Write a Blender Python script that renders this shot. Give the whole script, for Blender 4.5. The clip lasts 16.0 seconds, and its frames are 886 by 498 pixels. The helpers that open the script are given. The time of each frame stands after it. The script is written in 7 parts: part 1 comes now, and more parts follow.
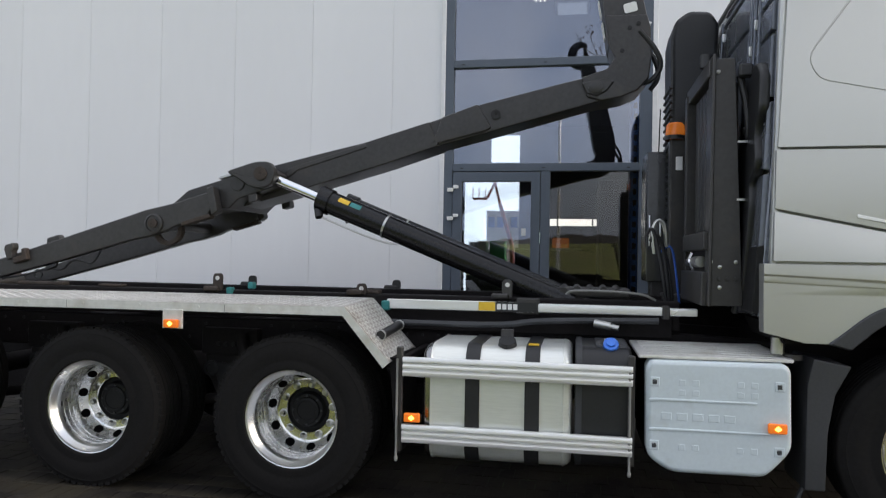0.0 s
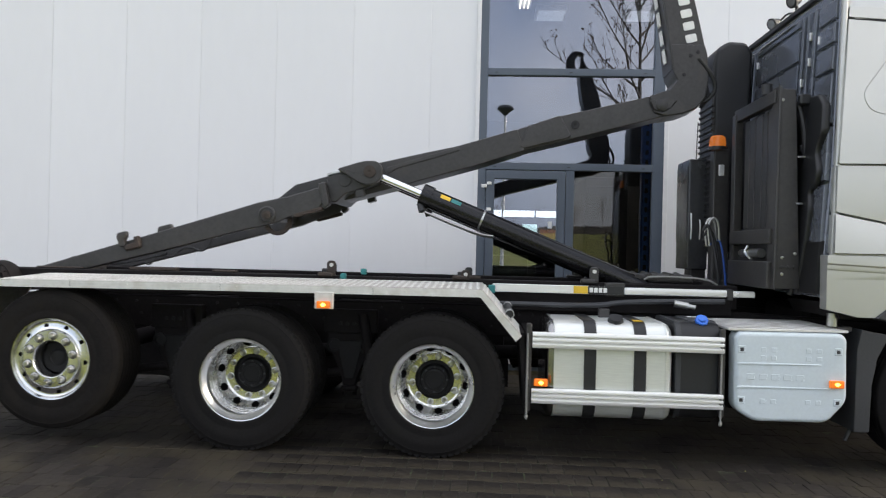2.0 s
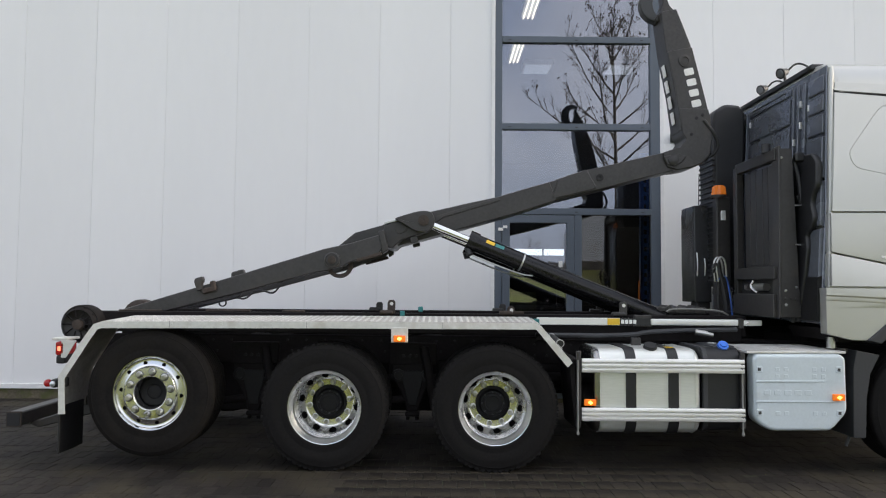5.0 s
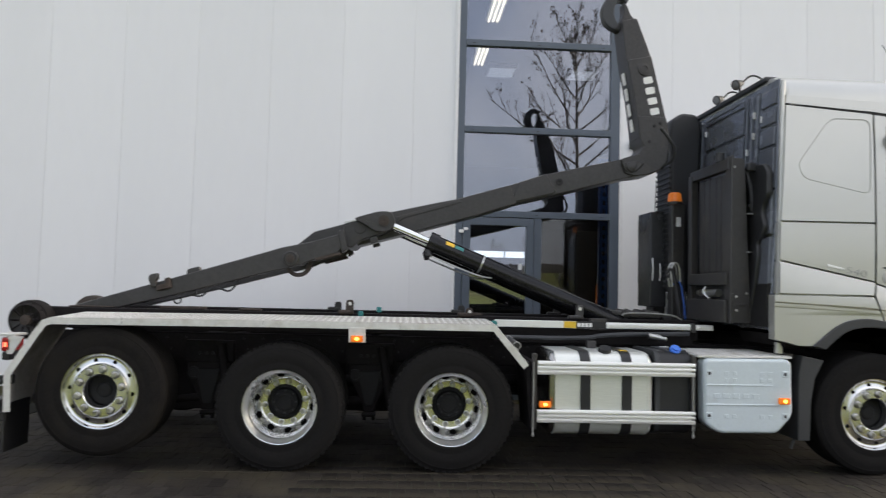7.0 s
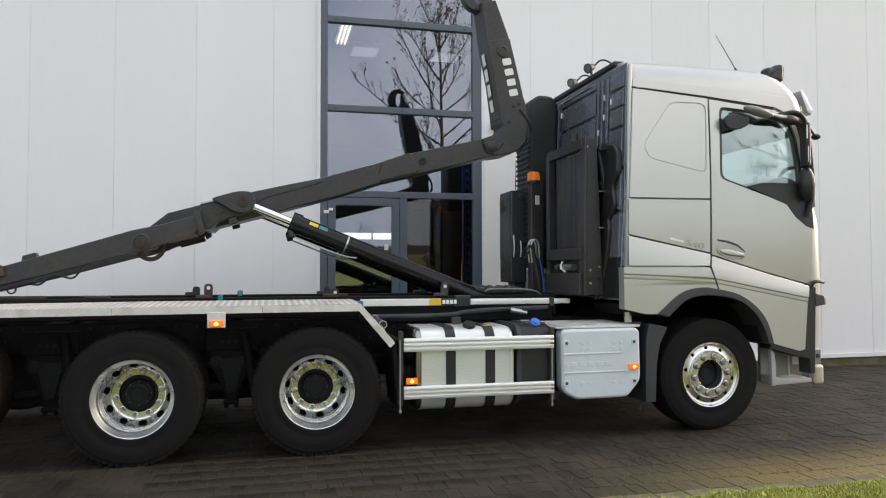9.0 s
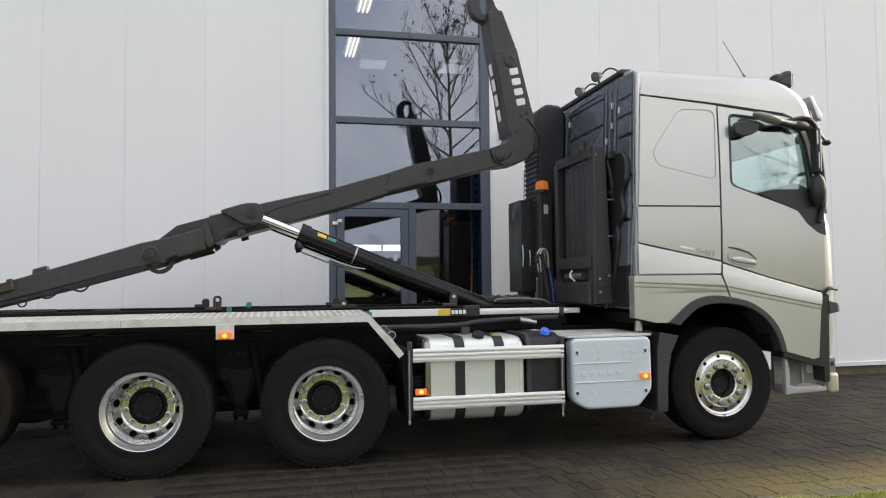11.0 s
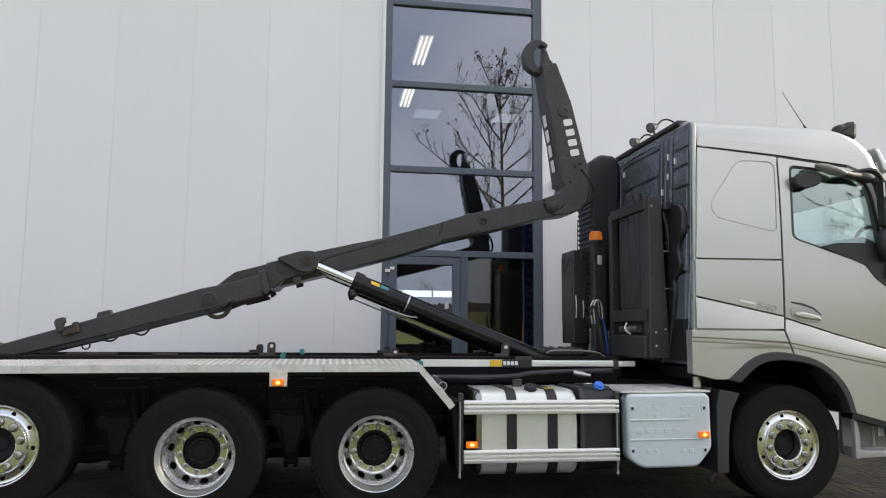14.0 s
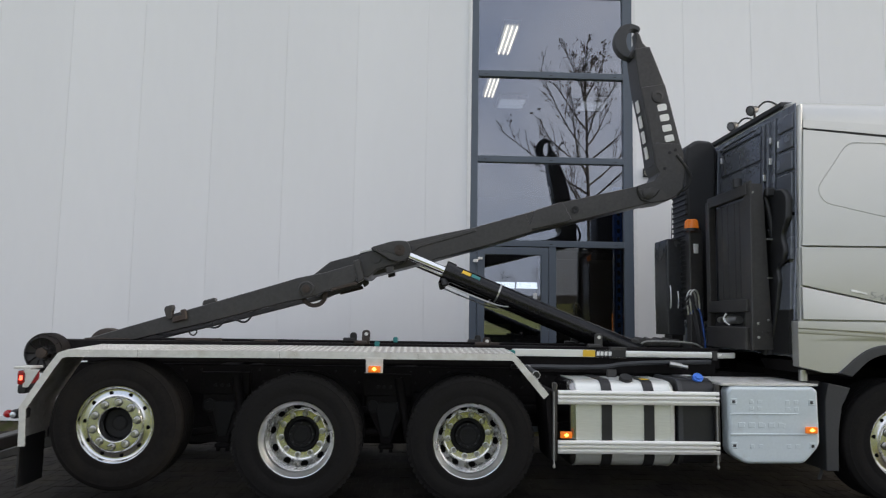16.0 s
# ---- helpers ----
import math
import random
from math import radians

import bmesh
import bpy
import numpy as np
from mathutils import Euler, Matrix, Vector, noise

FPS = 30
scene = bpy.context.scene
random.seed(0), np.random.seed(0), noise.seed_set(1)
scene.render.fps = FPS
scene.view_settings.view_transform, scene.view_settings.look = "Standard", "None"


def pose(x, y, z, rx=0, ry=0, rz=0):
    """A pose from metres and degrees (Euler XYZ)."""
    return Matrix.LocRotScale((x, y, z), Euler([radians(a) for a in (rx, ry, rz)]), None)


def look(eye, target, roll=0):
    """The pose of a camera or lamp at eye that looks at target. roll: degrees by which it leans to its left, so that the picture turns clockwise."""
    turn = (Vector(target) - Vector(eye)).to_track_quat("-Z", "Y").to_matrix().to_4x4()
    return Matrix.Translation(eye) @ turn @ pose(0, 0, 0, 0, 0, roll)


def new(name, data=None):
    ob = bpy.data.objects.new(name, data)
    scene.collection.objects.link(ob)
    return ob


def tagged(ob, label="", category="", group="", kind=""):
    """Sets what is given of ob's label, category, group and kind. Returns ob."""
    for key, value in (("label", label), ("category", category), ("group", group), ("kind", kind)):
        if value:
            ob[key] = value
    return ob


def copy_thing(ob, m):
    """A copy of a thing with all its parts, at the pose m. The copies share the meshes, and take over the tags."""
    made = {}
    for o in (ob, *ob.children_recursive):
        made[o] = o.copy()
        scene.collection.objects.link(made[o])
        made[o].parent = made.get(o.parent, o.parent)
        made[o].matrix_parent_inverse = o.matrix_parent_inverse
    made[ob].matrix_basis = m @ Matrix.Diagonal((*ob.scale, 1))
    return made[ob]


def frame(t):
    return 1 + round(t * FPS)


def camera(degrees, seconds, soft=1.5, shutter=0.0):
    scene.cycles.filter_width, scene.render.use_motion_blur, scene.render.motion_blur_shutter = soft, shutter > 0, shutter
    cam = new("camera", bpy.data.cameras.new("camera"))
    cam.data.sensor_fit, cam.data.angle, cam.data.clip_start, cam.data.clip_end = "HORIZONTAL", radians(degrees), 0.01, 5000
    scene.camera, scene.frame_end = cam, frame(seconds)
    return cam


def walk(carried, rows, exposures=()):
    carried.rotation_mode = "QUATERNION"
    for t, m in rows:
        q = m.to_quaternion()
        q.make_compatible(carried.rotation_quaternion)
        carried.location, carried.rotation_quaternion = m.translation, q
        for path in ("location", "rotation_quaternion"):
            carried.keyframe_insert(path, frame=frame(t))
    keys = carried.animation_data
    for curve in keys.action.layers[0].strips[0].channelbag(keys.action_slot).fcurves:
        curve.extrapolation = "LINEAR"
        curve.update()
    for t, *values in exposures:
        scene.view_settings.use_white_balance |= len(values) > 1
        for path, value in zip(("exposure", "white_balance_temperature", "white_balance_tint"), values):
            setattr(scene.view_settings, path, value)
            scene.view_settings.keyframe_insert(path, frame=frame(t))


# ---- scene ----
cam = camera(63.5, 16.0, soft=1.1, shutter=0.45)
PATH = [
    (0, (1.682, -5.346, 1.489), (1.316, -3.38, 1.517), 1.0),
    (0.5, (1.307, -5.446, 1.466), (1.069, -3.461, 1.448), 0.9),
    (1, (0.928, -5.75, 1.445), (0.777, -3.756, 1.467), 1.3),
    (1.5, (0.597, -6.015, 1.445), (0.53, -4.016, 1.426), 1.7),
    (2, (0.331, -6.263, 1.47), (0.221, -4.266, 1.471), 1.4),
    (2.5, (0.038, -6.517, 1.452), (0.021, -4.517, 1.472), 0.7),
    (3, (-0.188, -6.674, 1.468), (-0.126, -4.676, 1.502), 0.1),
    (3.5, (-0.382, -6.903, 1.467), (-0.354, -4.904, 1.524), -0.7),
    (6, (-0.453, -7.062, 1.481), (-0.453, -5.066, 1.608), 1.0),
    (6.5, (-0.449, -7.063, 1.484), (-0.437, -5.067, 1.617), 1.1),
    (7, (-0.423, -7.066, 1.477), (-0.312, -5.072, 1.588), 1.4),
    (7.5, (-0.379, -7.065, 1.469), (-0.09, -5.088, 1.559), 1.4),
    (8, (-0.384, -7.061, 1.467), (0.041, -5.108, 1.525), 1.4),
    (10.5, (-0.368, -7.023, 1.427), (0.105, -5.082, 1.517), -1.0),
    (11, (-0.361, -7.029, 1.438), (0.083, -5.081, 1.536), -0.6),
    (11.5, (-0.366, -7.031, 1.451), (0.057, -5.083, 1.608), -0.3),
    (12, (-0.36, -7.035, 1.464), (0.041, -5.084, 1.649), 0.1),
    (12.5, (-0.384, -7.025, 1.45), (-0.003, -5.069, 1.628), 0.1),
    (13, (-0.379, -7.026, 1.455), (-0.029, -5.065, 1.632), 0.3),
    (13.5, (-0.4, -7.02, 1.467), (-0.066, -5.058, 1.665), 0.5),
    (14, (-0.384, -7.027, 1.475), (-0.079, -5.063, 1.7), 0.5),
    (14.5, (-0.419, -7.012, 1.465), (-0.133, -5.045, 1.691), 0.6),
    (15, (-0.453, -7.011, 1.471), (-0.243, -5.034, 1.688), 0.8),
    (15.5, (-0.454, -7.009, 1.472), (-0.309, -5.026, 1.688), 0.8),
    (16, (-0.484, -7.023, 1.449), (-0.401, -5.034, 1.649), 0.9),
]
EXPOSURES = [(0.0, 0.94, 6300, 10), (1.0, 1.21, 6350, 10), (2.0, 1.32, 6400, 10), (3.5, 1.32, 6450, 10), (6.0, 1.03, 6400, 10), (8.0, 1.20, 6600, 10), (11.0, 1.21, 6650, 10), (12.5, 1.19, 6540, 10), (14.0, 1.08, 6480, 10), (16.0, 0.90, 6400, 10)]
walk(cam, [(t, look(eye, target, roll)) for t, eye, target, roll in PATH], EXPOSURES)

# ---------------------------------------------------------------- light
world = bpy.data.worlds.new("overcast_sky")
scene.world = world
world.use_nodes = True
wn, wl = world.node_tree.nodes, world.node_tree.links
sky = wn.new("ShaderNodeTexSky")
sky.sky_type, sky.sun_disc = "NISHITA", False
sky.sun_elevation, sky.sun_rotation = radians(24), radians(92)
sky.air_density, sky.dust_density, sky.ozone_density = 1.0, 4.0, 1.0
veil = wn.new("ShaderNodeMix")
veil.data_type = "RGBA"
cloud = wn.new("ShaderNodeTexNoise")
cloud.inputs["Scale"].default_value, cloud.inputs["Detail"].default_value = 2.2, 6
ramp = wn.new("ShaderNodeValToRGB")
ramp.color_ramp.elements[0].position, ramp.color_ramp.elements[0].color = 0.40, (4.1, 4.6, 5.7, 1)
ramp.color_ramp.elements[1].position, ramp.color_ramp.elements[1].color = 0.60, (7.93, 7.8, 7.92, 1)
wl.new(cloud.outputs["Fac"], ramp.inputs["Fac"])
veil.inputs["Factor"].default_value = 0.8
view = wn.new("ShaderNodeTexCoord")
height = wn.new("ShaderNodeSeparateXYZ")
wl.new(view.outputs["Generated"], height.inputs[0])
uneven = wn.new("ShaderNodeMath")
uneven.operation, uneven.inputs[1].default_value = "MULTIPLY_ADD", 0.16
wl.new(cloud.outputs["Fac"], uneven.inputs[0])
wl.new(height.outputs["Z"], uneven.inputs[2])
bank = wn.new("ShaderNodeMapRange")
bank.interpolation_type = "SMOOTHSTEP"
bank.inputs["From Min"].default_value, bank.inputs["From Max"].default_value = 0.17, 0.33
wl.new(uneven.outputs[0], bank.inputs["Value"])
dull = wn.new("ShaderNodeMix")
dull.data_type, dull.blend_type = "RGBA", "MULTIPLY"
dull.inputs["B"].default_value = (0.69, 0.74, 0.81, 1)
lift = wn.new("ShaderNodeMath")
lift.operation, lift.inputs[0].default_value = "SUBTRACT", 1.0
wl.new(bank.outputs[0], lift.inputs[1])
wl.new(lift.outputs[0], dull.inputs["Factor"])
wl.new(sky.outputs["Color"], veil.inputs["A"])
wl.new(ramp.outputs["Color"], dull.inputs["A"])
wl.new(dull.outputs["Result"], veil.inputs["B"])
wl.new(veil.outputs["Result"], wn["Background"].inputs["Color"])
wn["Background"].inputs["Strength"].default_value = 0.1

sun_data = bpy.data.lights.new("sun", "SUN")
sun_data.energy, sun_data.angle, sun_data.color = 1.8, radians(38), (1.0, 0.88, 0.72)
sun = new("sun", sun_data)
sun.matrix_world = look((10, 0.8, 4.5), (0, 0, 0))

# ---------------------------------------------------------------- materials


def mat(name, color, rough=0.6, metal=0.0, vary=0.12, fine=40.0, coarse=2.5, bump=0.0, second=None, mask=(0.52, 0.7), spec=0.5,
        coat=0.0, emit=None, verge=None, island=0.0, per_object=0.0, stretch=(1, 1, 1)):
    """A principled surface with grain and stains at two sizes (per metre)."""
    m = bpy.data.materials.new(name)
    m.use_nodes = True
    nt = m.node_tree
    bsdf = nt.nodes["Principled BSDF"]
    bsdf.inputs["Roughness"].default_value = rough
    bsdf.inputs["Metallic"].default_value = metal
    bsdf.inputs["Specular IOR Level"].default_value = spec
    bsdf.inputs["Coat Weight"].default_value = coat
    bsdf.inputs["Coat Roughness"].default_value = 0.06
    where = nt.nodes.new("ShaderNodeTexCoord")
    scale = nt.nodes.new("ShaderNodeMapping")
    scale.inputs["Scale"].default_value = stretch
    nt.links.new(where.outputs["Object"], scale.inputs["Vector"])
    grain = nt.nodes.new("ShaderNodeTexNoise")
    grain.inputs["Scale"].default_value, grain.inputs["Detail"].default_value = fine, 5
    stain = nt.nodes.new("ShaderNodeTexNoise")
    stain.inputs["Scale"].default_value, stain.inputs["Detail"].default_value = coarse, 4
    for n in (grain, stain):
        nt.links.new(scale.outputs["Vector"], n.inputs["Vector"])
    both = nt.nodes.new("ShaderNodeMath")
    both.operation = "ADD"
    nt.links.new(grain.outputs["Fac"], both.inputs[0])
    nt.links.new(stain.outputs["Fac"], both.inputs[1])
    span = nt.nodes.new("ShaderNodeMapRange")
    span.inputs["From Min"].default_value, span.inputs["From Max"].default_value = 0.7, 1.3
    span.inputs["To Min"].default_value, span.inputs["To Max"].default_value = 1 - vary, 1 + vary
    nt.links.new(both.outputs[0], span.inputs["Value"])
    tone = nt.nodes.new("ShaderNodeVectorMath")
    tone.operation = "SCALE"
    tone.inputs[0].default_value = color
    factor = span.outputs[0]
    for amount, kind, out in ((island, "ShaderNodeNewGeometry", "Random Per Island"), (per_object, "ShaderNodeObjectInfo", "Random")):
        if amount:
            src = nt.nodes.new(kind)
            r = nt.nodes.new("ShaderNodeMapRange")
            r.inputs["To Min"].default_value, r.inputs["To Max"].default_value = 1 - amount, 1 + amount
            nt.links.new(src.outputs[out], r.inputs["Value"])
            mul = nt.nodes.new("ShaderNodeMath")
            mul.operation = "MULTIPLY"
            nt.links.new(factor, mul.inputs[0])
            nt.links.new(r.outputs[0], mul.inputs[1])
            factor = mul.outputs[0]
    nt.links.new(factor, tone.inputs["Scale"])
    last = tone.outputs[0]
    if second:
        edge = nt.nodes.new("ShaderNodeMapRange")
        edge.inputs["From Min"].default_value, edge.inputs["From Max"].default_value = mask
        patch = nt.nodes.new("ShaderNodeTexNoise")
        patch.inputs["Scale"].default_value, patch.inputs["Detail"].default_value = coarse * 1.7, 8
        nt.links.new(scale.outputs["Vector"], patch.inputs["Vector"])
        nt.links.new(patch.outputs["Fac"], edge.inputs["Value"])
        mix = nt.nodes.new("ShaderNodeMix")
        mix.data_type = "RGBA"
        nt.links.new(edge.outputs[0], mix.inputs["Factor"])
        nt.links.new(last, mix.inputs["A"])
        mix.inputs["B"].default_value = (*second, 1)
        last = mix.outputs["Result"]
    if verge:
        # sunlit strip painted in with sandy, mossy tone, thinning out away from the grass
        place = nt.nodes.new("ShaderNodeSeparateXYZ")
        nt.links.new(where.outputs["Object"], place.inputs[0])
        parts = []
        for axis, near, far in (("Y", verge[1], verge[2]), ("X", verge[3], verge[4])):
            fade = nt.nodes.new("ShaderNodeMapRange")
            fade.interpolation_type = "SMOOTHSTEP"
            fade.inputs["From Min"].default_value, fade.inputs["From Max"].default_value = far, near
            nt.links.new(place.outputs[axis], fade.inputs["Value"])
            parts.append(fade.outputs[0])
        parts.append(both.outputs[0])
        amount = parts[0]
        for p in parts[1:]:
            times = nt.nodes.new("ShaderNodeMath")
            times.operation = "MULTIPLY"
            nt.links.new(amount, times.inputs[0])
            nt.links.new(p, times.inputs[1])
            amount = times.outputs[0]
        sunlit_mix = nt.nodes.new("ShaderNodeMix")
        sunlit_mix.data_type = "RGBA"
        nt.links.new(amount, sunlit_mix.inputs["Factor"])
        nt.links.new(last, sunlit_mix.inputs["A"])
        sunlit_mix.inputs["B"].default_value = (*verge[0], 1)
        last = sunlit_mix.outputs["Result"]
    nt.links.new(last, bsdf.inputs["Base Color"])
    gloss = nt.nodes.new("ShaderNodeMapRange")
    gloss.inputs["To Min"].default_value, gloss.inputs["To Max"].default_value = max(0.02, rough * 0.75), min(1, rough * 1.25)
    nt.links.new(stain.outputs["Fac"], gloss.inputs["Value"])
    nt.links.new(gloss.outputs[0], bsdf.inputs["Roughness"])
    if bump:
        b = nt.nodes.new("ShaderNodeBump")
        b.inputs["Strength"].default_value, b.inputs["Distance"].default_value = 0.6, bump
        nt.links.new(both.outputs[0], b.inputs["Height"])
        nt.links.new(b.outputs["Normal"], bsdf.inputs["Normal"])
    if emit:
        bsdf.inputs["Emission Color"].default_value = (*emit[0], 1)
        bsdf.inputs["Emission Strength"].default_value = emit[1]
    return m


def glass_mat(name, tint, mirror, sheen=(0.87, 0.90, 1)):
    """A clear pane: part mirror, part clear tinted glass."""
    m = bpy.data.materials.new(name)
    m.use_nodes = True
    nt = m.node_tree
    nt.nodes.remove(nt.nodes["Principled BSDF"])
    gloss = nt.nodes.new("ShaderNodeBsdfGlossy")
    gloss.inputs["Roughness"].default_value = 0.0
    gloss.inputs["Color"].default_value = (*sheen, 1)
    clear = nt.nodes.new("ShaderNodeBsdfTransparent")
    clear.inputs["Color"].default_value = (*tint, 1)
    mix = nt.nodes.new("ShaderNodeMixShader")
    mix.inputs["Fac"].default_value = mirror
    nt.links.new(clear.outputs[0], mix.inputs[1])
    nt.links.new(gloss.outputs[0], mix.inputs[2])
    nt.links.new(mix.outputs[0], nt.nodes["Material Output"].inputs["Surface"])
    return m


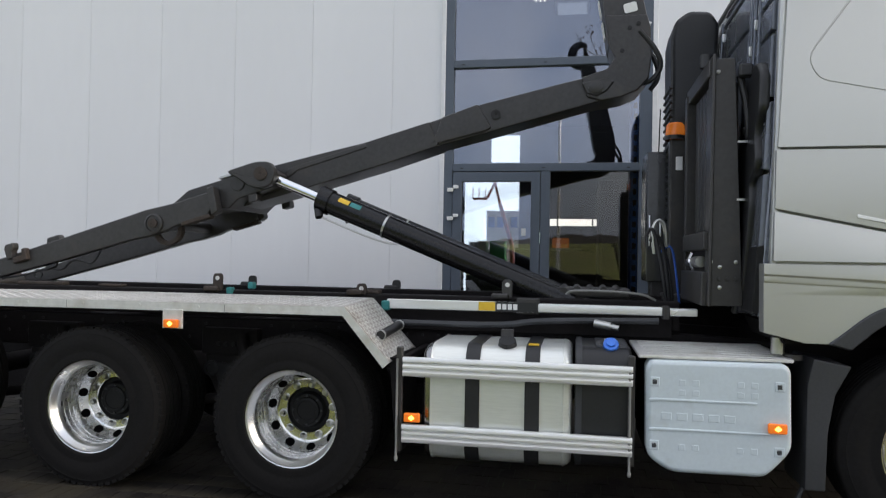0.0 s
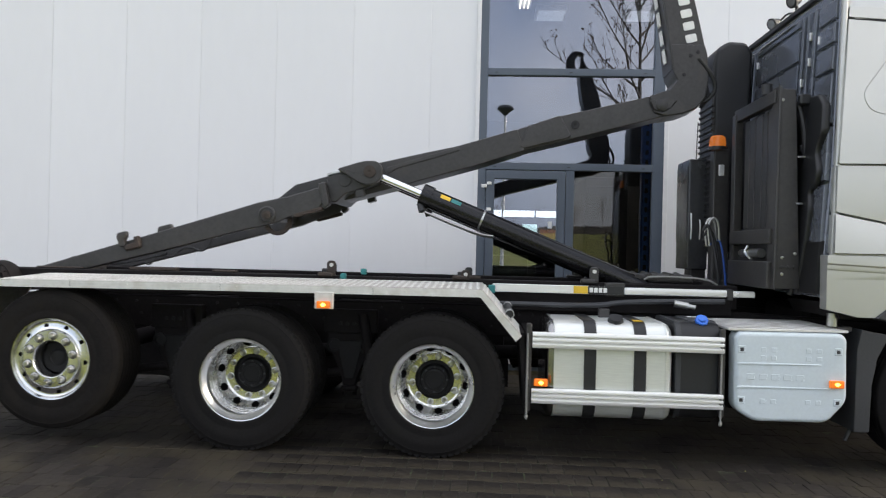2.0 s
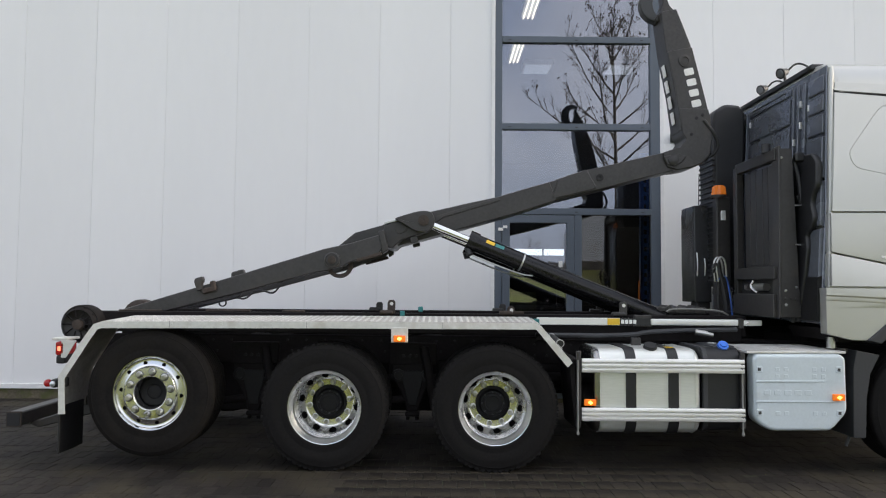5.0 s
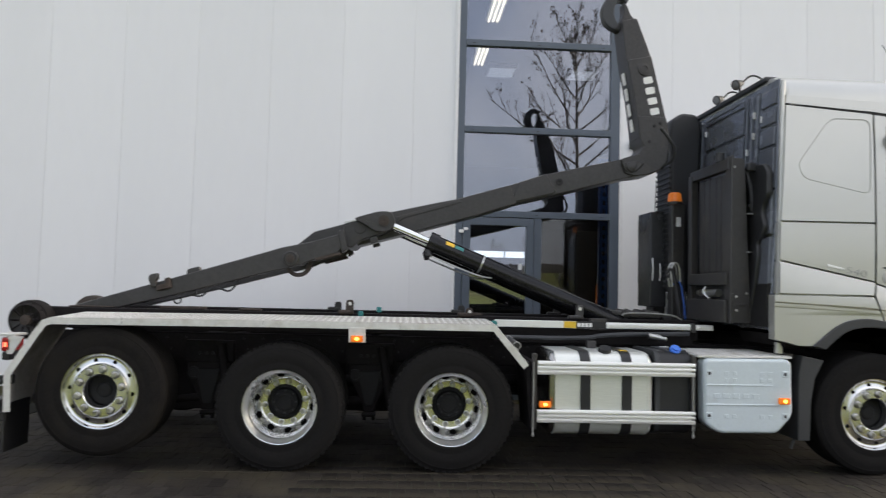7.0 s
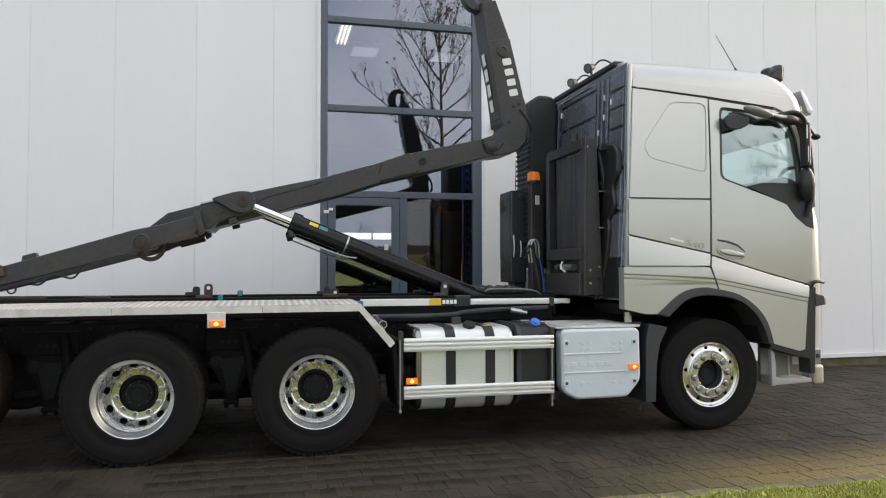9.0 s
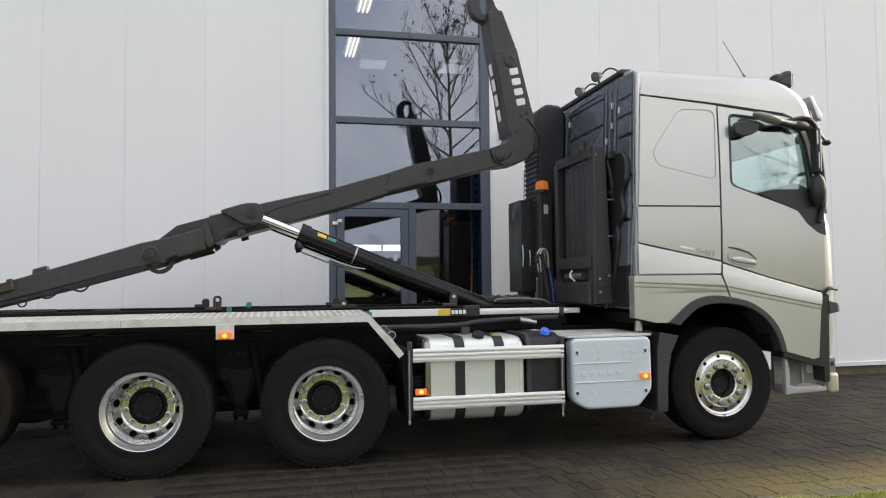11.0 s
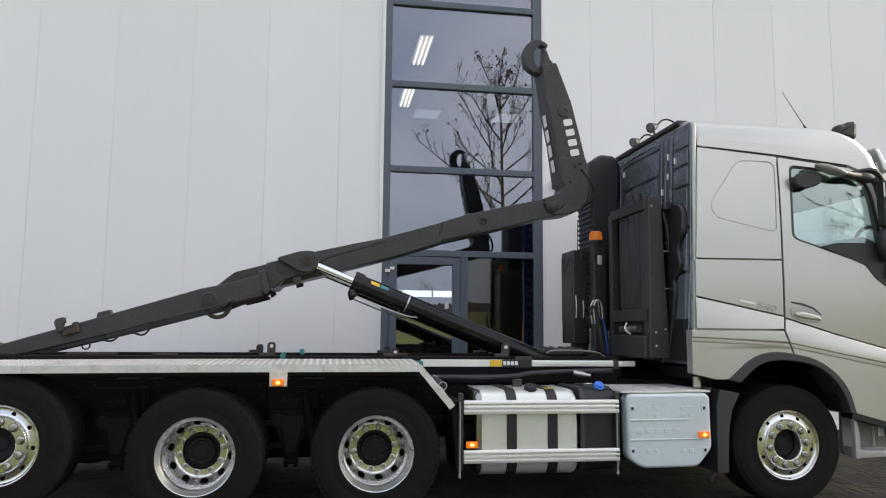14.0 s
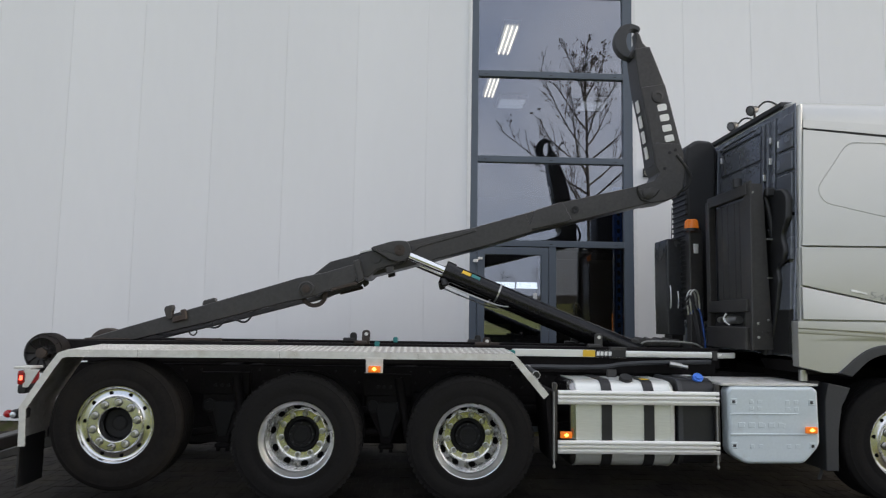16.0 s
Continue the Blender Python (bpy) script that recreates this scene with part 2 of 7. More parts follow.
M = {
    "panel": mat("coated_wall_panel", (0.78, 0.785, 0.795), 0.34, 0.0, 0.012, 10, 0.3, second=(0.75, 0.757, 0.77), mask=(0.5, 0.75), per_object=0.02, stretch=(1, 1, 0.25)),
    "trim": mat("pale_flashing", (0.74, 0.745, 0.75), 0.4, 0.0, 0.06, 20, 1),
    "frame": mat("blue_grey_aluminium", (0.085, 0.105, 0.135), 0.42, 0.0, 0.08, 60, 2),
    "pane": glass_mat("window_glass", (0.60, 0.63, 0.66), 0.20),
    # brown tint and weak mirror paint in the woodland's dark reflection
    "sidepane": glass_mat("brown_dimmed_glass", (0.62, 0.59, 0.55), 0.075, (0.88, 0.88, 0.88)),
    "cabglass": glass_mat("green_cab_glass", (0.84, 0.92, 0.90), 0.20, (0.86, 0.95, 0.93)),
    "silver": mat("silver_paint", (0.53, 0.533, 0.508), 0.31, 0.65, 0.04, 500, 1.2, coat=0.3),
    "rearwall": mat("dark_cab_back", (0.040, 0.041, 0.044), 0.26, 0.25, 0.15, 30, 2, coat=0.5),
    "backwall": mat("blue_grey_cab_back", (0.13, 0.143, 0.170), 0.26, 0.4, 0.15, 30, 2, coat=0.6),
    "seam": mat("black_rubber_seal", (0.012, 0.012, 0.013), 0.7),
    "black": mat("black_plastic", (0.013, 0.0135, 0.015), 0.42, 0, 0.2, 60, 3, bump=0.0006),
    "glossblack": mat("glossy_black_paint", (0.009, 0.009, 0.010), 0.22, 0, 0.2, 60, 3, spec=0.35),
    "hub": mat("greasy_hub_iron", (0.009, 0.009, 0.0095), 0.6, 0, 0.3, 60, 6, bump=0.0008, spec=0.3),
    "greyplastic": mat("dark_grey_plastic", (0.034, 0.036, 0.040), 0.5, 0, 0.15, 80, 3, bump=0.0006),
    "steel": mat("worn_black_steel", (0.033, 0.0312, 0.0305), 0.40, 0.0, 0.28, 35, 2.6, bump=0.0009, second=(0.052, 0.045, 0.039), mask=(0.56, 0.74)),
    "rust": mat("rusty_steel", (0.05, 0.038, 0.031), 0.75, 0.2, 0.35, 60, 8, bump=0.001, second=(0.06, 0.05, 0.045)),
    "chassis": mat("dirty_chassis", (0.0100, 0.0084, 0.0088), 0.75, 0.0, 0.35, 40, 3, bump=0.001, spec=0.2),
    "rubber": mat("tyre_rubber", (0.0115, 0.0109, 0.0108), 0.85, 0, 0.22, 50, 4, bump=0.0005, spec=0.12, second=(0.012, 0.0115, 0.011), mask=(0.54, 0.75)),
    "rubber_brown": mat("dusty_tyre_rubber", (0.012, 0.0108, 0.0102), 0.85, 0, 0.25, 50, 4, bump=0.0005, spec=0.12, second=(0.015, 0.0132, 0.0115), mask=(0.5, 0.7)),
    "alloy": mat("polished_alloy", (0.80, 0.80, 0.80), 0.20, 1.0, 0.06, 200, 9, bump=0.0002),
    "lip": mat("bright_rim_lip", (0.84, 0.84, 0.83), 0.30, 1.0, 0.05, 200, 6),
    "satin": mat("satin_alloy", (0.72, 0.72, 0.70), 0.16, 1.0, 0.08, 120, 8),
    "castalloy": mat("dull_cast_alloy", (0.66, 0.66, 0.65), 0.27, 0.95, 0.04, 160, 20),
    "nut": mat("satin_nut", (0.52, 0.52, 0.50), 0.3, 1.0, 0.1, 200, 10),
    "alu": mat("mill_aluminium", (0.84, 0.84, 0.83), 0.30, 0.5, 0.06, 300, 4, stretch=(0.08, 1, 1)),
    "plate": mat("chequer_plate", (0.68, 0.675, 0.65), 0.42, 0.4, 0.10, 30, 3, second=(0.52, 0.495, 0.45), mask=(0.55, 0.75)),
    # worn plate, darkened further to paint in the dark arm it reflects
    "topplate": mat("worn_dimmed_chequer_top", (0.47, 0.455, 0.43), 0.55, 0.45, 0.18, 30, 3, second=(0.30, 0.27, 0.235), mask=(0.52, 0.75)),
    # metal darkened to paint in the dark surroundings the end reflects
    "tankend": mat("polished_tank_end_dimmed", (0.33, 0.33, 0.33), 0.22, 1.0, 0.06, 120, 3),
    # near-black that paints the darkness inside the wheel holes
    "void": mat("painted_hole_dark", (0.004, 0.004, 0.004), 1.0, spec=0.0),
    "tank": mat("brushed_tank", (0.74, 0.76, 0.73), 0.30, 0.50, 0.06, 120, 1.5, stretch=(0.1, 1, 1)),
    "cover": mat("pale_blue_grey_plastic", (0.55, 0.62, 0.66), 0.42, 0, 0.05, 60, 3, second=(0.44, 0.48, 0.5), mask=(0.62, 0.8)),
    "bluecap": mat("blue_cap", (0.05, 0.18, 0.68), 0.35, 0, 0.08),
    "amber": mat("amber_lens", (0.75, 0.17, 0.02), 0.25, 0, 0.05, emit=((1.0, 0.24, 0.02), 0.16)),
    "bulb": mat("lit_amber_bulb", (1.0, 0.6, 0.1), 0.3, emit=((1.0, 0.52, 0.06), 3.0)),
    "beacon": mat("amber_beacon", (0.48, 0.10, 0.012), 0.25, emit=((1.0, 0.30, 0.03), 0.10)),
    "red": mat("red_lens", (0.22, 0.008, 0.01), 0.25, emit=((1.0, 0.03, 0.02), 0.03)),
    "redlit": mat("lit_red_bulb", (0.9, 0.1, 0.05), 0.3, emit=((1.0, 0.12, 0.06), 1.8)),
    "chrome": mat("chromed_rod", (0.82, 0.83, 0.84), 0.10, 1.0, 0.03),
    "white": mat("white_decal", (0.78, 0.78, 0.76), 0.5, 0, 0.05),
    "yellow": mat("yellow_decal", (0.72, 0.47, 0.03), 0.5, 0, 0.06),
    "teal": mat("teal_plastic", (0.03, 0.20, 0.20), 0.5, 0, 0.1),
    "hose": mat("black_hose", (0.018, 0.018, 0.02), 0.5),
    "bluehose": mat("blue_hose", (0.03, 0.10, 0.42), 0.4),
    "lampglass": mat("work_lamp_glass", (0.24, 0.25, 0.26), 0.10, 0.5),
    "lens": mat("clear_lamp_lens", (0.62, 0.64, 0.66), 0.12, 0.6),
    # verge lightens bricks by the grass: painted sunlight over sandy, mossy tone
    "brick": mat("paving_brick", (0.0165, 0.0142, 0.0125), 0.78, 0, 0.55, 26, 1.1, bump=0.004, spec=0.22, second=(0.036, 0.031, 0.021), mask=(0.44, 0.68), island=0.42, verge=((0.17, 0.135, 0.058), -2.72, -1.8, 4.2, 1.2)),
    "brick_one": mat("paving_brick_single", (0.0165, 0.0142, 0.0125), 0.78, 0, 0.55, 26, 1.1, bump=0.004, spec=0.22, second=(0.036, 0.031, 0.021), mask=(0.44, 0.68), per_object=0.42),
    "sand": mat("joint_sand", (0.013, 0.012, 0.009), 0.95, 0, 0.3, 60, 4, bump=0.003, second=(0.035, 0.05, 0.018), mask=(0.5, 0.66)),
    "kerb": mat("mossy_concrete", (0.105, 0.088, 0.058), 0.9, 0, 0.35, 45, 5, bump=0.004, second=(0.075, 0.08, 0.025), mask=(0.46, 0.62), per_object=0.3),
    "soil": mat("grass_ground", (0.105, 0.125, 0.04), 0.95, 0, 0.3, 30, 0.6, second=(0.115, 0.108, 0.05), bump=0.004),
    "moss": mat("joint_moss", (0.15, 0.15, 0.04), 0.8, 0, 0.2, 20, 3, island=0.5),
    "blade": mat("grass_blade", (0.29, 0.315, 0.05), 0.6, 0, 0.15, 20, 3, island=0.35),
    "bark": mat("grey_bark", (0.13, 0.11, 0.09), 0.9, 0, 0.3, 60, 5, bump=0.003),
    "leaf": mat("withered_leaf", (0.07, 0.045, 0.025), 0.8, 0, 0.2, 20, 4, island=0.4),
    "hedge": mat("bare_woodland", (0.115, 0.108, 0.10), 0.95, 0, 0.4, 1.5, 0.2, second=(0.14, 0.13, 0.115)),
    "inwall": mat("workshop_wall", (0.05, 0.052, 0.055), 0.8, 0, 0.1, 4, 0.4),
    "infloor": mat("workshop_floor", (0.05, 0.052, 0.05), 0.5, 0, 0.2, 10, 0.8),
    "tube": mat("fluorescent_tube", (0.9, 0.9, 0.85), 0.5, emit=((1.0, 0.86, 0.62), 3.2)),
    "lampbody": mat("lamp_housing", (0.5, 0.5, 0.47), 0.5),
    "rooflight": mat("frosted_roof_light", (0.7, 0.7, 0.68), 0.6, emit=((0.95, 0.97, 1.0), 0.22)),
    # emission stands in for daylight; no lamp is meant
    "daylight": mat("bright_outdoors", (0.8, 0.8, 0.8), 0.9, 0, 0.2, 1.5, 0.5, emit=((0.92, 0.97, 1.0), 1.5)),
    "display": mat("lit_display", (0.7, 0.8, 0.8), 0.3, 0, 0.1, 30, 6, emit=((0.75, 1.0, 0.95), 1.0)),
    "rackblue": mat("blue_rack_steel", (0.06, 0.20, 0.62), 0.45, 0, 0.1),
    "redpaint": mat("rust_red_paint", (0.32, 0.06, 0.03), 0.5, 0, 0.15, 20, 2),
    "greenpaint": mat("green_paint", (0.05, 0.26, 0.06), 0.5, 0, 0.12, 20, 2),
    "bench": mat("cluttered_bench", (0.10, 0.11, 0.05), 0.7, 0, 0.3, 8, 2),
    "cream": mat("cream_lamp_glass", (0.62, 0.58, 0.46), 0.4, 0, 0.08),
    "seat": mat("grey_upholstery", (0.10, 0.11, 0.115), 0.85, 0, 0.15, 80, 4),
    "headliner": mat("pale_fabric", (0.80, 0.80, 0.76), 0.9, 0, 0.08, 90, 4),
    "meadow": mat("winter_meadow", (0.19, 0.21, 0.05), 0.95, 0, 0.3, 3, 0.2, second=(0.22, 0.205, 0.07), mask=(0.45, 0.7)),
    "ventgrey": mat("grey_ventilation_plastic", (0.46, 0.47, 0.46), 0.5, 0, 0.08, 40, 3),
    "lampgrey": mat("mid_grey_plastic", (0.22, 0.22, 0.21), 0.45, 0, 0.1, 80, 4),
    "stepgrey": mat("grey_step_metal", (0.40, 0.40, 0.39), 0.4, 0.3, 0.1, 100, 5),
    "tan": mat("tan_nose_trim", (0.50, 0.45, 0.36), 0.4, 0.3, 0.06),
}

# ---------------------------------------------------------------- mesh helpers


def bm_box(x0, x1, y0, y1, z0, z1, bev=0.0, seg=1, bm=None):
    bm = bm or bmesh.new()
    tmp = bmesh.new()
    bmesh.ops.create_cube(tmp, size=1.0)
    for v in tmp.verts:
        v.co = Vector((x0 + (v.co.x + 0.5) * (x1 - x0), y0 + (v.co.y + 0.5) * (y1 - y0), z0 + (v.co.z + 0.5) * (z1 - z0)))
    if bev:
        bmesh.ops.bevel(tmp, geom=tmp.edges[:], offset=bev, segments=seg, affect="EDGES", profile=0.5)
    return pour(tmp, bm)


def pour(src, dst):
    """Adds src to dst and frees src."""
    me = bpy.data.meshes.new("tmp")
    src.to_mesh(me)
    src.free()
    dst.from_mesh(me)
    bpy.data.meshes.remove(me)
    return dst


def bm_prism(pts, y0, y1, bev=0.0, seg=1, bm=None, hole=None):
    """A plate in the x-z plane from y0 to y1, with an optional hole."""
    bm = bm or bmesh.new()
    tmp = bmesh.new()

    def loop(p):
        vs = [tmp.verts.new((x, y0, z)) for x, z in p]
        return [tmp.edges.new((vs[i], vs[(i + 1) % len(vs)])) for i in range(len(vs))], vs
    edges, vs = loop(pts)
    if hole:
        more, _ = loop(hole)
        bmesh.ops.triangle_fill(tmp, edges=edges + more, use_beauty=True)
    else:
        tmp.faces.new(vs)
    out = bmesh.ops.extrude_face_region(tmp, geom=tmp.faces[:])
    bmesh.ops.translate(tmp, verts=[g for g in out["geom"] if isinstance(g, bmesh.types.BMVert)], vec=(0, y1 - y0, 0))
    bmesh.ops.recalc_face_normals(tmp, faces=tmp.faces[:])
    if bev:
        sharp = [e for e in tmp.edges if len(e.link_faces) == 2 and e.calc_face_angle(0) > 0.6]
        bmesh.ops.bevel(tmp, geom=sharp, offset=bev, segments=seg, affect="EDGES", profile=0.5)
    return pour(tmp, bm)


def turned(profile, c, axis="y", seg=64, sign=1, bm=None):
    """A lathe shape: profile of (radius, way along the axis) round c."""
    bm = bm or bmesh.new()
    tmp = bmesh.new()
    rings = []
    for r, a in profile:
        ring = []
        for i in range(seg):
            u, v = r * math.cos(2 * math.pi * i / seg), r * math.sin(2 * math.pi * i / seg)
            p = {"y": (u, sign * a, v), "x": (sign * a, u, v), "z": (u, v, sign * a)}[axis]
            ring.append(tmp.verts.new(Vector(c) + Vector(p)))
        rings.append(ring)
    for a, b in zip(rings, rings[1:]):
        for i in range(seg):
            tmp.faces.new((a[i], a[(i + 1) % seg], b[(i + 1) % seg], b[i]))
    for ring in (rings[0], rings[-1]):
        if (ring[0].co - ring[seg // 2].co).length < 1e-4:
            bmesh.ops.remove_doubles(tmp, verts=ring, dist=1e-3)
    bmesh.ops.recalc_face_normals(tmp, faces=tmp.faces[:])
    return pour(tmp, bm)


def bm_rod(p, q, r, seg=20, r2=None, bm=None):
    bm = bm or bmesh.new()
    p, q = Vector(p), Vector(q)
    tmp = bmesh.new()
    bmesh.ops.create_cone(tmp, cap_ends=True, segments=seg, radius1=r, radius2=r if r2 is None else r2, depth=(q - p).length)
    turn = (q - p).to_track_quat("Z", "Y").to_matrix().to_4x4()
    bmesh.ops.transform(tmp, matrix=Matrix.Translation((p + q) / 2) @ turn, verts=tmp.verts[:])
    return pour(tmp, bm)


def bm_tube(points, r, seg=8, bm=None, rounds=2):
    """A bent pipe or hose through the points."""
    bm = bm or bmesh.new()
    pts = [Vector(p) for p in points]
    for _ in range(rounds):
        cut = [pts[0]]
        for a, b in zip(pts, pts[1:]):
            cut += [a.lerp(b, 0.25), a.lerp(b, 0.75)]
        pts = cut + [pts[-1]]
    tmp = bmesh.new()
    rings = []
    side = None
    for i, p in enumerate(pts):
        way = (pts[min(i + 1, len(pts) - 1)] - pts[max(i - 1, 0)]).normalized()
        if side is None:
            side = way.orthogonal().normalized()
        side = (side - way * side.dot(way)).normalized()
        up = way.cross(side)
        rings.append([tmp.verts.new(p + r * (math.cos(2 * math.pi * k / seg) * side + math.sin(2 * math.pi * k / seg) * up)) for k in range(seg)])
    for a, b in zip(rings, rings[1:]):
        for k in range(seg):
            tmp.faces.new((a[k], a[(k + 1) % seg], b[(k + 1) % seg], b[k]))
    tmp.faces.new(rings[0][::-1])
    tmp.faces.new(rings[-1])
    bmesh.ops.recalc_face_normals(tmp, faces=tmp.faces[:])
    return pour(tmp, bm)


def bm_ball(c, r, scale=(1, 1, 1), u=16, v=10, bm=None):
    bm = bm or bmesh.new()
    tmp = bmesh.new()
    bmesh.ops.create_uvsphere(tmp, u_segments=u, v_segments=v, radius=r)
    for w in tmp.verts:
        w.co = Vector(c) + Vector([a * b for a, b in zip(w.co, scale)])
    return pour(tmp, bm)


def mesh_of(name, bm, material, angle=24, skin=None):
    me = bpy.data.meshes.new(name)
    bm.to_mesh(me)
    bm.free()
    me.materials.append(M[material])
    me.polygons.foreach_set("use_smooth", [True] * len(me.polygons))
    # corner normals weighed by area, so that flat faces stay flat and edges read as rounded
    limit = math.cos(radians(max(angle, 40)))
    nf, lt = len(me.polygons), len(me.loops)
    nrm, area, total, start, lv = np.empty(nf * 3), np.empty(nf), np.empty(nf, int), np.empty(nf, int), np.empty(lt, int)
    me.polygons.foreach_get("normal", nrm)
    me.polygons.foreach_get("area", area)
    me.polygons.foreach_get("loop_total", total)
    me.polygons.foreach_get("loop_start", start)
    me.loops.foreach_get("vertex_index", lv)
    nrm = nrm.reshape(-1, 3)
    owner = np.repeat(np.arange(nf), total)
    meet = [[] for _ in me.vertices]
    for k in range(lt):
        meet[lv[k]].append(owner[k])
    out = np.empty((lt, 3))
    for k in range(lt):
        near = np.array(meet[lv[k]])
        near = near[nrm[near] @ nrm[owner[k]] > limit]
        n = (nrm[near] * area[near, None]).sum(0) if len(near) else nrm[owner[k]]
        if skin and nrm[owner[k]][1] * skin[1] > 0.9:
            # the smooth pressed skin: normals straight from its curve
            f, (x, _, z) = skin[0], me.vertices[lv[k]].co
            n = np.array([-(f(x + 0.003, z) - f(x - 0.003, z)) / 0.006, skin[1], -(f(x, z + 0.003) - f(x, z - 0.003)) / 0.006])
        out[k] = n / (np.linalg.norm(n) or 1.0)
    me.normals_split_custom_set(out.tolist())
    return me


def rounded(pts, r, n=4):
    """The polygon with its corners rounded off."""
    out = []
    for i, p in enumerate(pts):
        p, a, b = Vector(p), Vector(pts[i - 1]), Vector(pts[(i + 1) % len(pts)])
        da, db = (a - p), (b - p)
        t = min(r, da.length * 0.45, db.length * 0.45)
        s, e = p + da.normalized() * t, p + db.normalized() * t
        for k in range(n + 1):
            u = k / n
            q = s * (1 - u) ** 2 + p * 2 * u * (1 - u) + e * u ** 2
            out.append((q.x, q.y))
    return out


def part(name, bm, material, parent, label="", angle=24, skin=None):
    ob = new(name, mesh_of(name, bm, material, angle, skin))
    while parent.parent and parent.parent.parent:
        parent = parent.parent
    ob.parent = parent
    return tagged(ob, label)


def thing(name, bm, material, label, category, group="", kind="", angle=24):
    return tagged(new(name, mesh_of(name, bm, material, angle)), label, category, group, kind)


def group_of(name, label, category, at=(0, 0, 0), group="", kind=""):
    ob = new(name)
    ob.location = at
    ob.empty_display_size = 0.2
    return tagged(ob, label, category, group, kind)


# ---------------------------------------------------------------- the building
WALL_Y, TOP = 2.30, 9.0
WIN_X0, WIN_X1 = 0.25, 2.44


def build_wall():
    core = bmesh.new()
    for x0, x1, z0, z1 in ((-16, WIN_X0 - 0.02, 0, TOP), (WIN_X1 + 0.02, 18, 0, TOP), (WIN_X0 - 0.02, WIN_X1 + 0.02, 7.3, TOP)):
        bm_box(x0, x1, WALL_Y + 0.006, WALL_Y + 0.15, z0, z1, bm=core)
    wall = thing("wall_north", core, "trim", "pale grey metal-clad industrial hall wall", "wall", kind="structure")
    cuts = sorted([-0.34 - 0.938 * i for i in range(16)] + [WIN_X0 - 0.012])
    spans = list(zip(cuts, cuts[1:])) + [(WIN_X1 + 0.012, 3.15)] + [(3.15 + 0.945 * i, 3.15 + 0.945 * (i + 1)) for i in range(14)]
    for x0, x1 in spans:
        part("panel", bm_box(x0 + 0.0022, x1 - 0.0022, WALL_Y, WALL_Y + 0.012, 0.2, TOP, 0.002), "panel", wall)
    base = thing("trim", bm_box(-16, 18, WALL_Y - 0.03, WALL_Y + 0.01, 0.13, 0.195, 0.004), "trim", "pale metal drip flashing along the wall foot", "trim", kind="structure")
    plinth = thing("baseboard", bm_box(-16, 18, WALL_Y + 0.005, WALL_Y + 0.1, -0.1, 0.13), "kerb", "low concrete plinth under the hall wall", "plinth", kind="structure")
    for x, w in ((WIN_X0 - 0.02, 0.05), (WIN_X1 + 0.02, 0.05)):
        thing("trim", bm_box(x - w / 2, x + w / 2, WALL_Y - 0.012, WALL_Y + 0.0, 0.2, 7.3, 0.003), "trim", "pale corner flashing beside the window", "trim", kind="structure")


def build_window():
    win = group_of("window_1", "tall blue-grey aluminium glazed strip with a door below", "window", kind="structure")
    y0, y1 = WALL_Y - 0.005, WALL_Y + 0.09

    def bar(name, x0, x1, z0, z1, proud=0.0, parent=win):
        return part(name, bm_box(x0, x1, y0 - proud, y1, z0, z1, 0.006, 2), "frame", parent)
    bar("frame", WIN_X0, WIN_X0 + 0.1, 0.05, 7.3)
    bar("frame", WIN_X1 - 0.13, WIN_X1, 0.05, 7.3)
    rails = [2.44, 3.565, 4.735, 5.89, 7.05]
    for z in rails:
        bar("mullion", WIN_X0 + 0.1, WIN_X1 - 0.13, z, z + 0.085, 0.004)
    for z in rails[:-1]:
        nxt = rails[rails.index(z) + 1]
        pane = part("pane", bm_box(WIN_X0 + 0.09, WIN_X1 - 0.12, WALL_Y + 0.035, WALL_Y + 0.045, z + 0.08, nxt + 0.005), "pane", win)
        pane.visible_shadow = False
        for x in (0.45, 1.33, 2.2):
            part("drain_cap", bm_box(x - 0.02, x + 0.02, y0 - 0.006, y0, z + 0.03, z + 0.04, 0.002), "black", win)
    # door leaf and fixed light
    bar("mullion", 1.30, 1.40, 0.05, 2.44)
    bar("threshold", WIN_X0 + 0.1, WIN_X1 - 0.13, 0.05, 0.14)
    fixed = part("pane", bm_box(1.39, WIN_X1 - 0.12, WALL_Y + 0.035, WALL_Y + 0.045, 0.13, 2.45), "sidepane", win)
    fixed.visible_shadow = False
    door = group_of("door_1", "blue-grey aluminium glazed door, closed, with white hinges", "door", kind="structure")
    outer = [(0.355, 0.15), (1.295, 0.15), (1.295, 2.43), (0.355, 2.43)]
    inner = [(0.455, 0.3), (1.2, 0.3), (1.2, 2.33), (0.455, 2.33)]
    part("door_frame", bm_prism(outer, y0 - 0.008, y1 - 0.02, 0.006, 2, hole=inner), "frame", door)
    dp = part("pane", bm_box(0.45, 1.205, WALL_Y + 0.03, WALL_Y + 0.04, 0.295, 2.335), "pane", door)
    dp.visible_shadow = False
    for z in (2.24, 1.93, 0.5):
        hinge = part("hinge", bm_box(0.30, 0.365, y0 - 0.035, y0 - 0.008, z - 0.02, z + 0.02, 0.004), "white", door, "white hinge")
        part("hinge_leaf", bm_box(0.365, 0.42, y0 - 0.03, y0 - 0.008, z + 0.015, z + 0.05, 0.004), "white", hinge)
    part("door_handle", bm_tube([(1.24, y0 - 0.01, 1.1), (1.24, y0 - 0.06, 1.1), (1.13, y0 - 0.06, 1.1)], 0.011), "alu", door)
    part("lock_plate", bm_box(1.10, 1.15, WALL_Y + 0.018, WALL_Y + 0.028, 1.75, 1.83, 0.003), "white", door, "white lock plate")


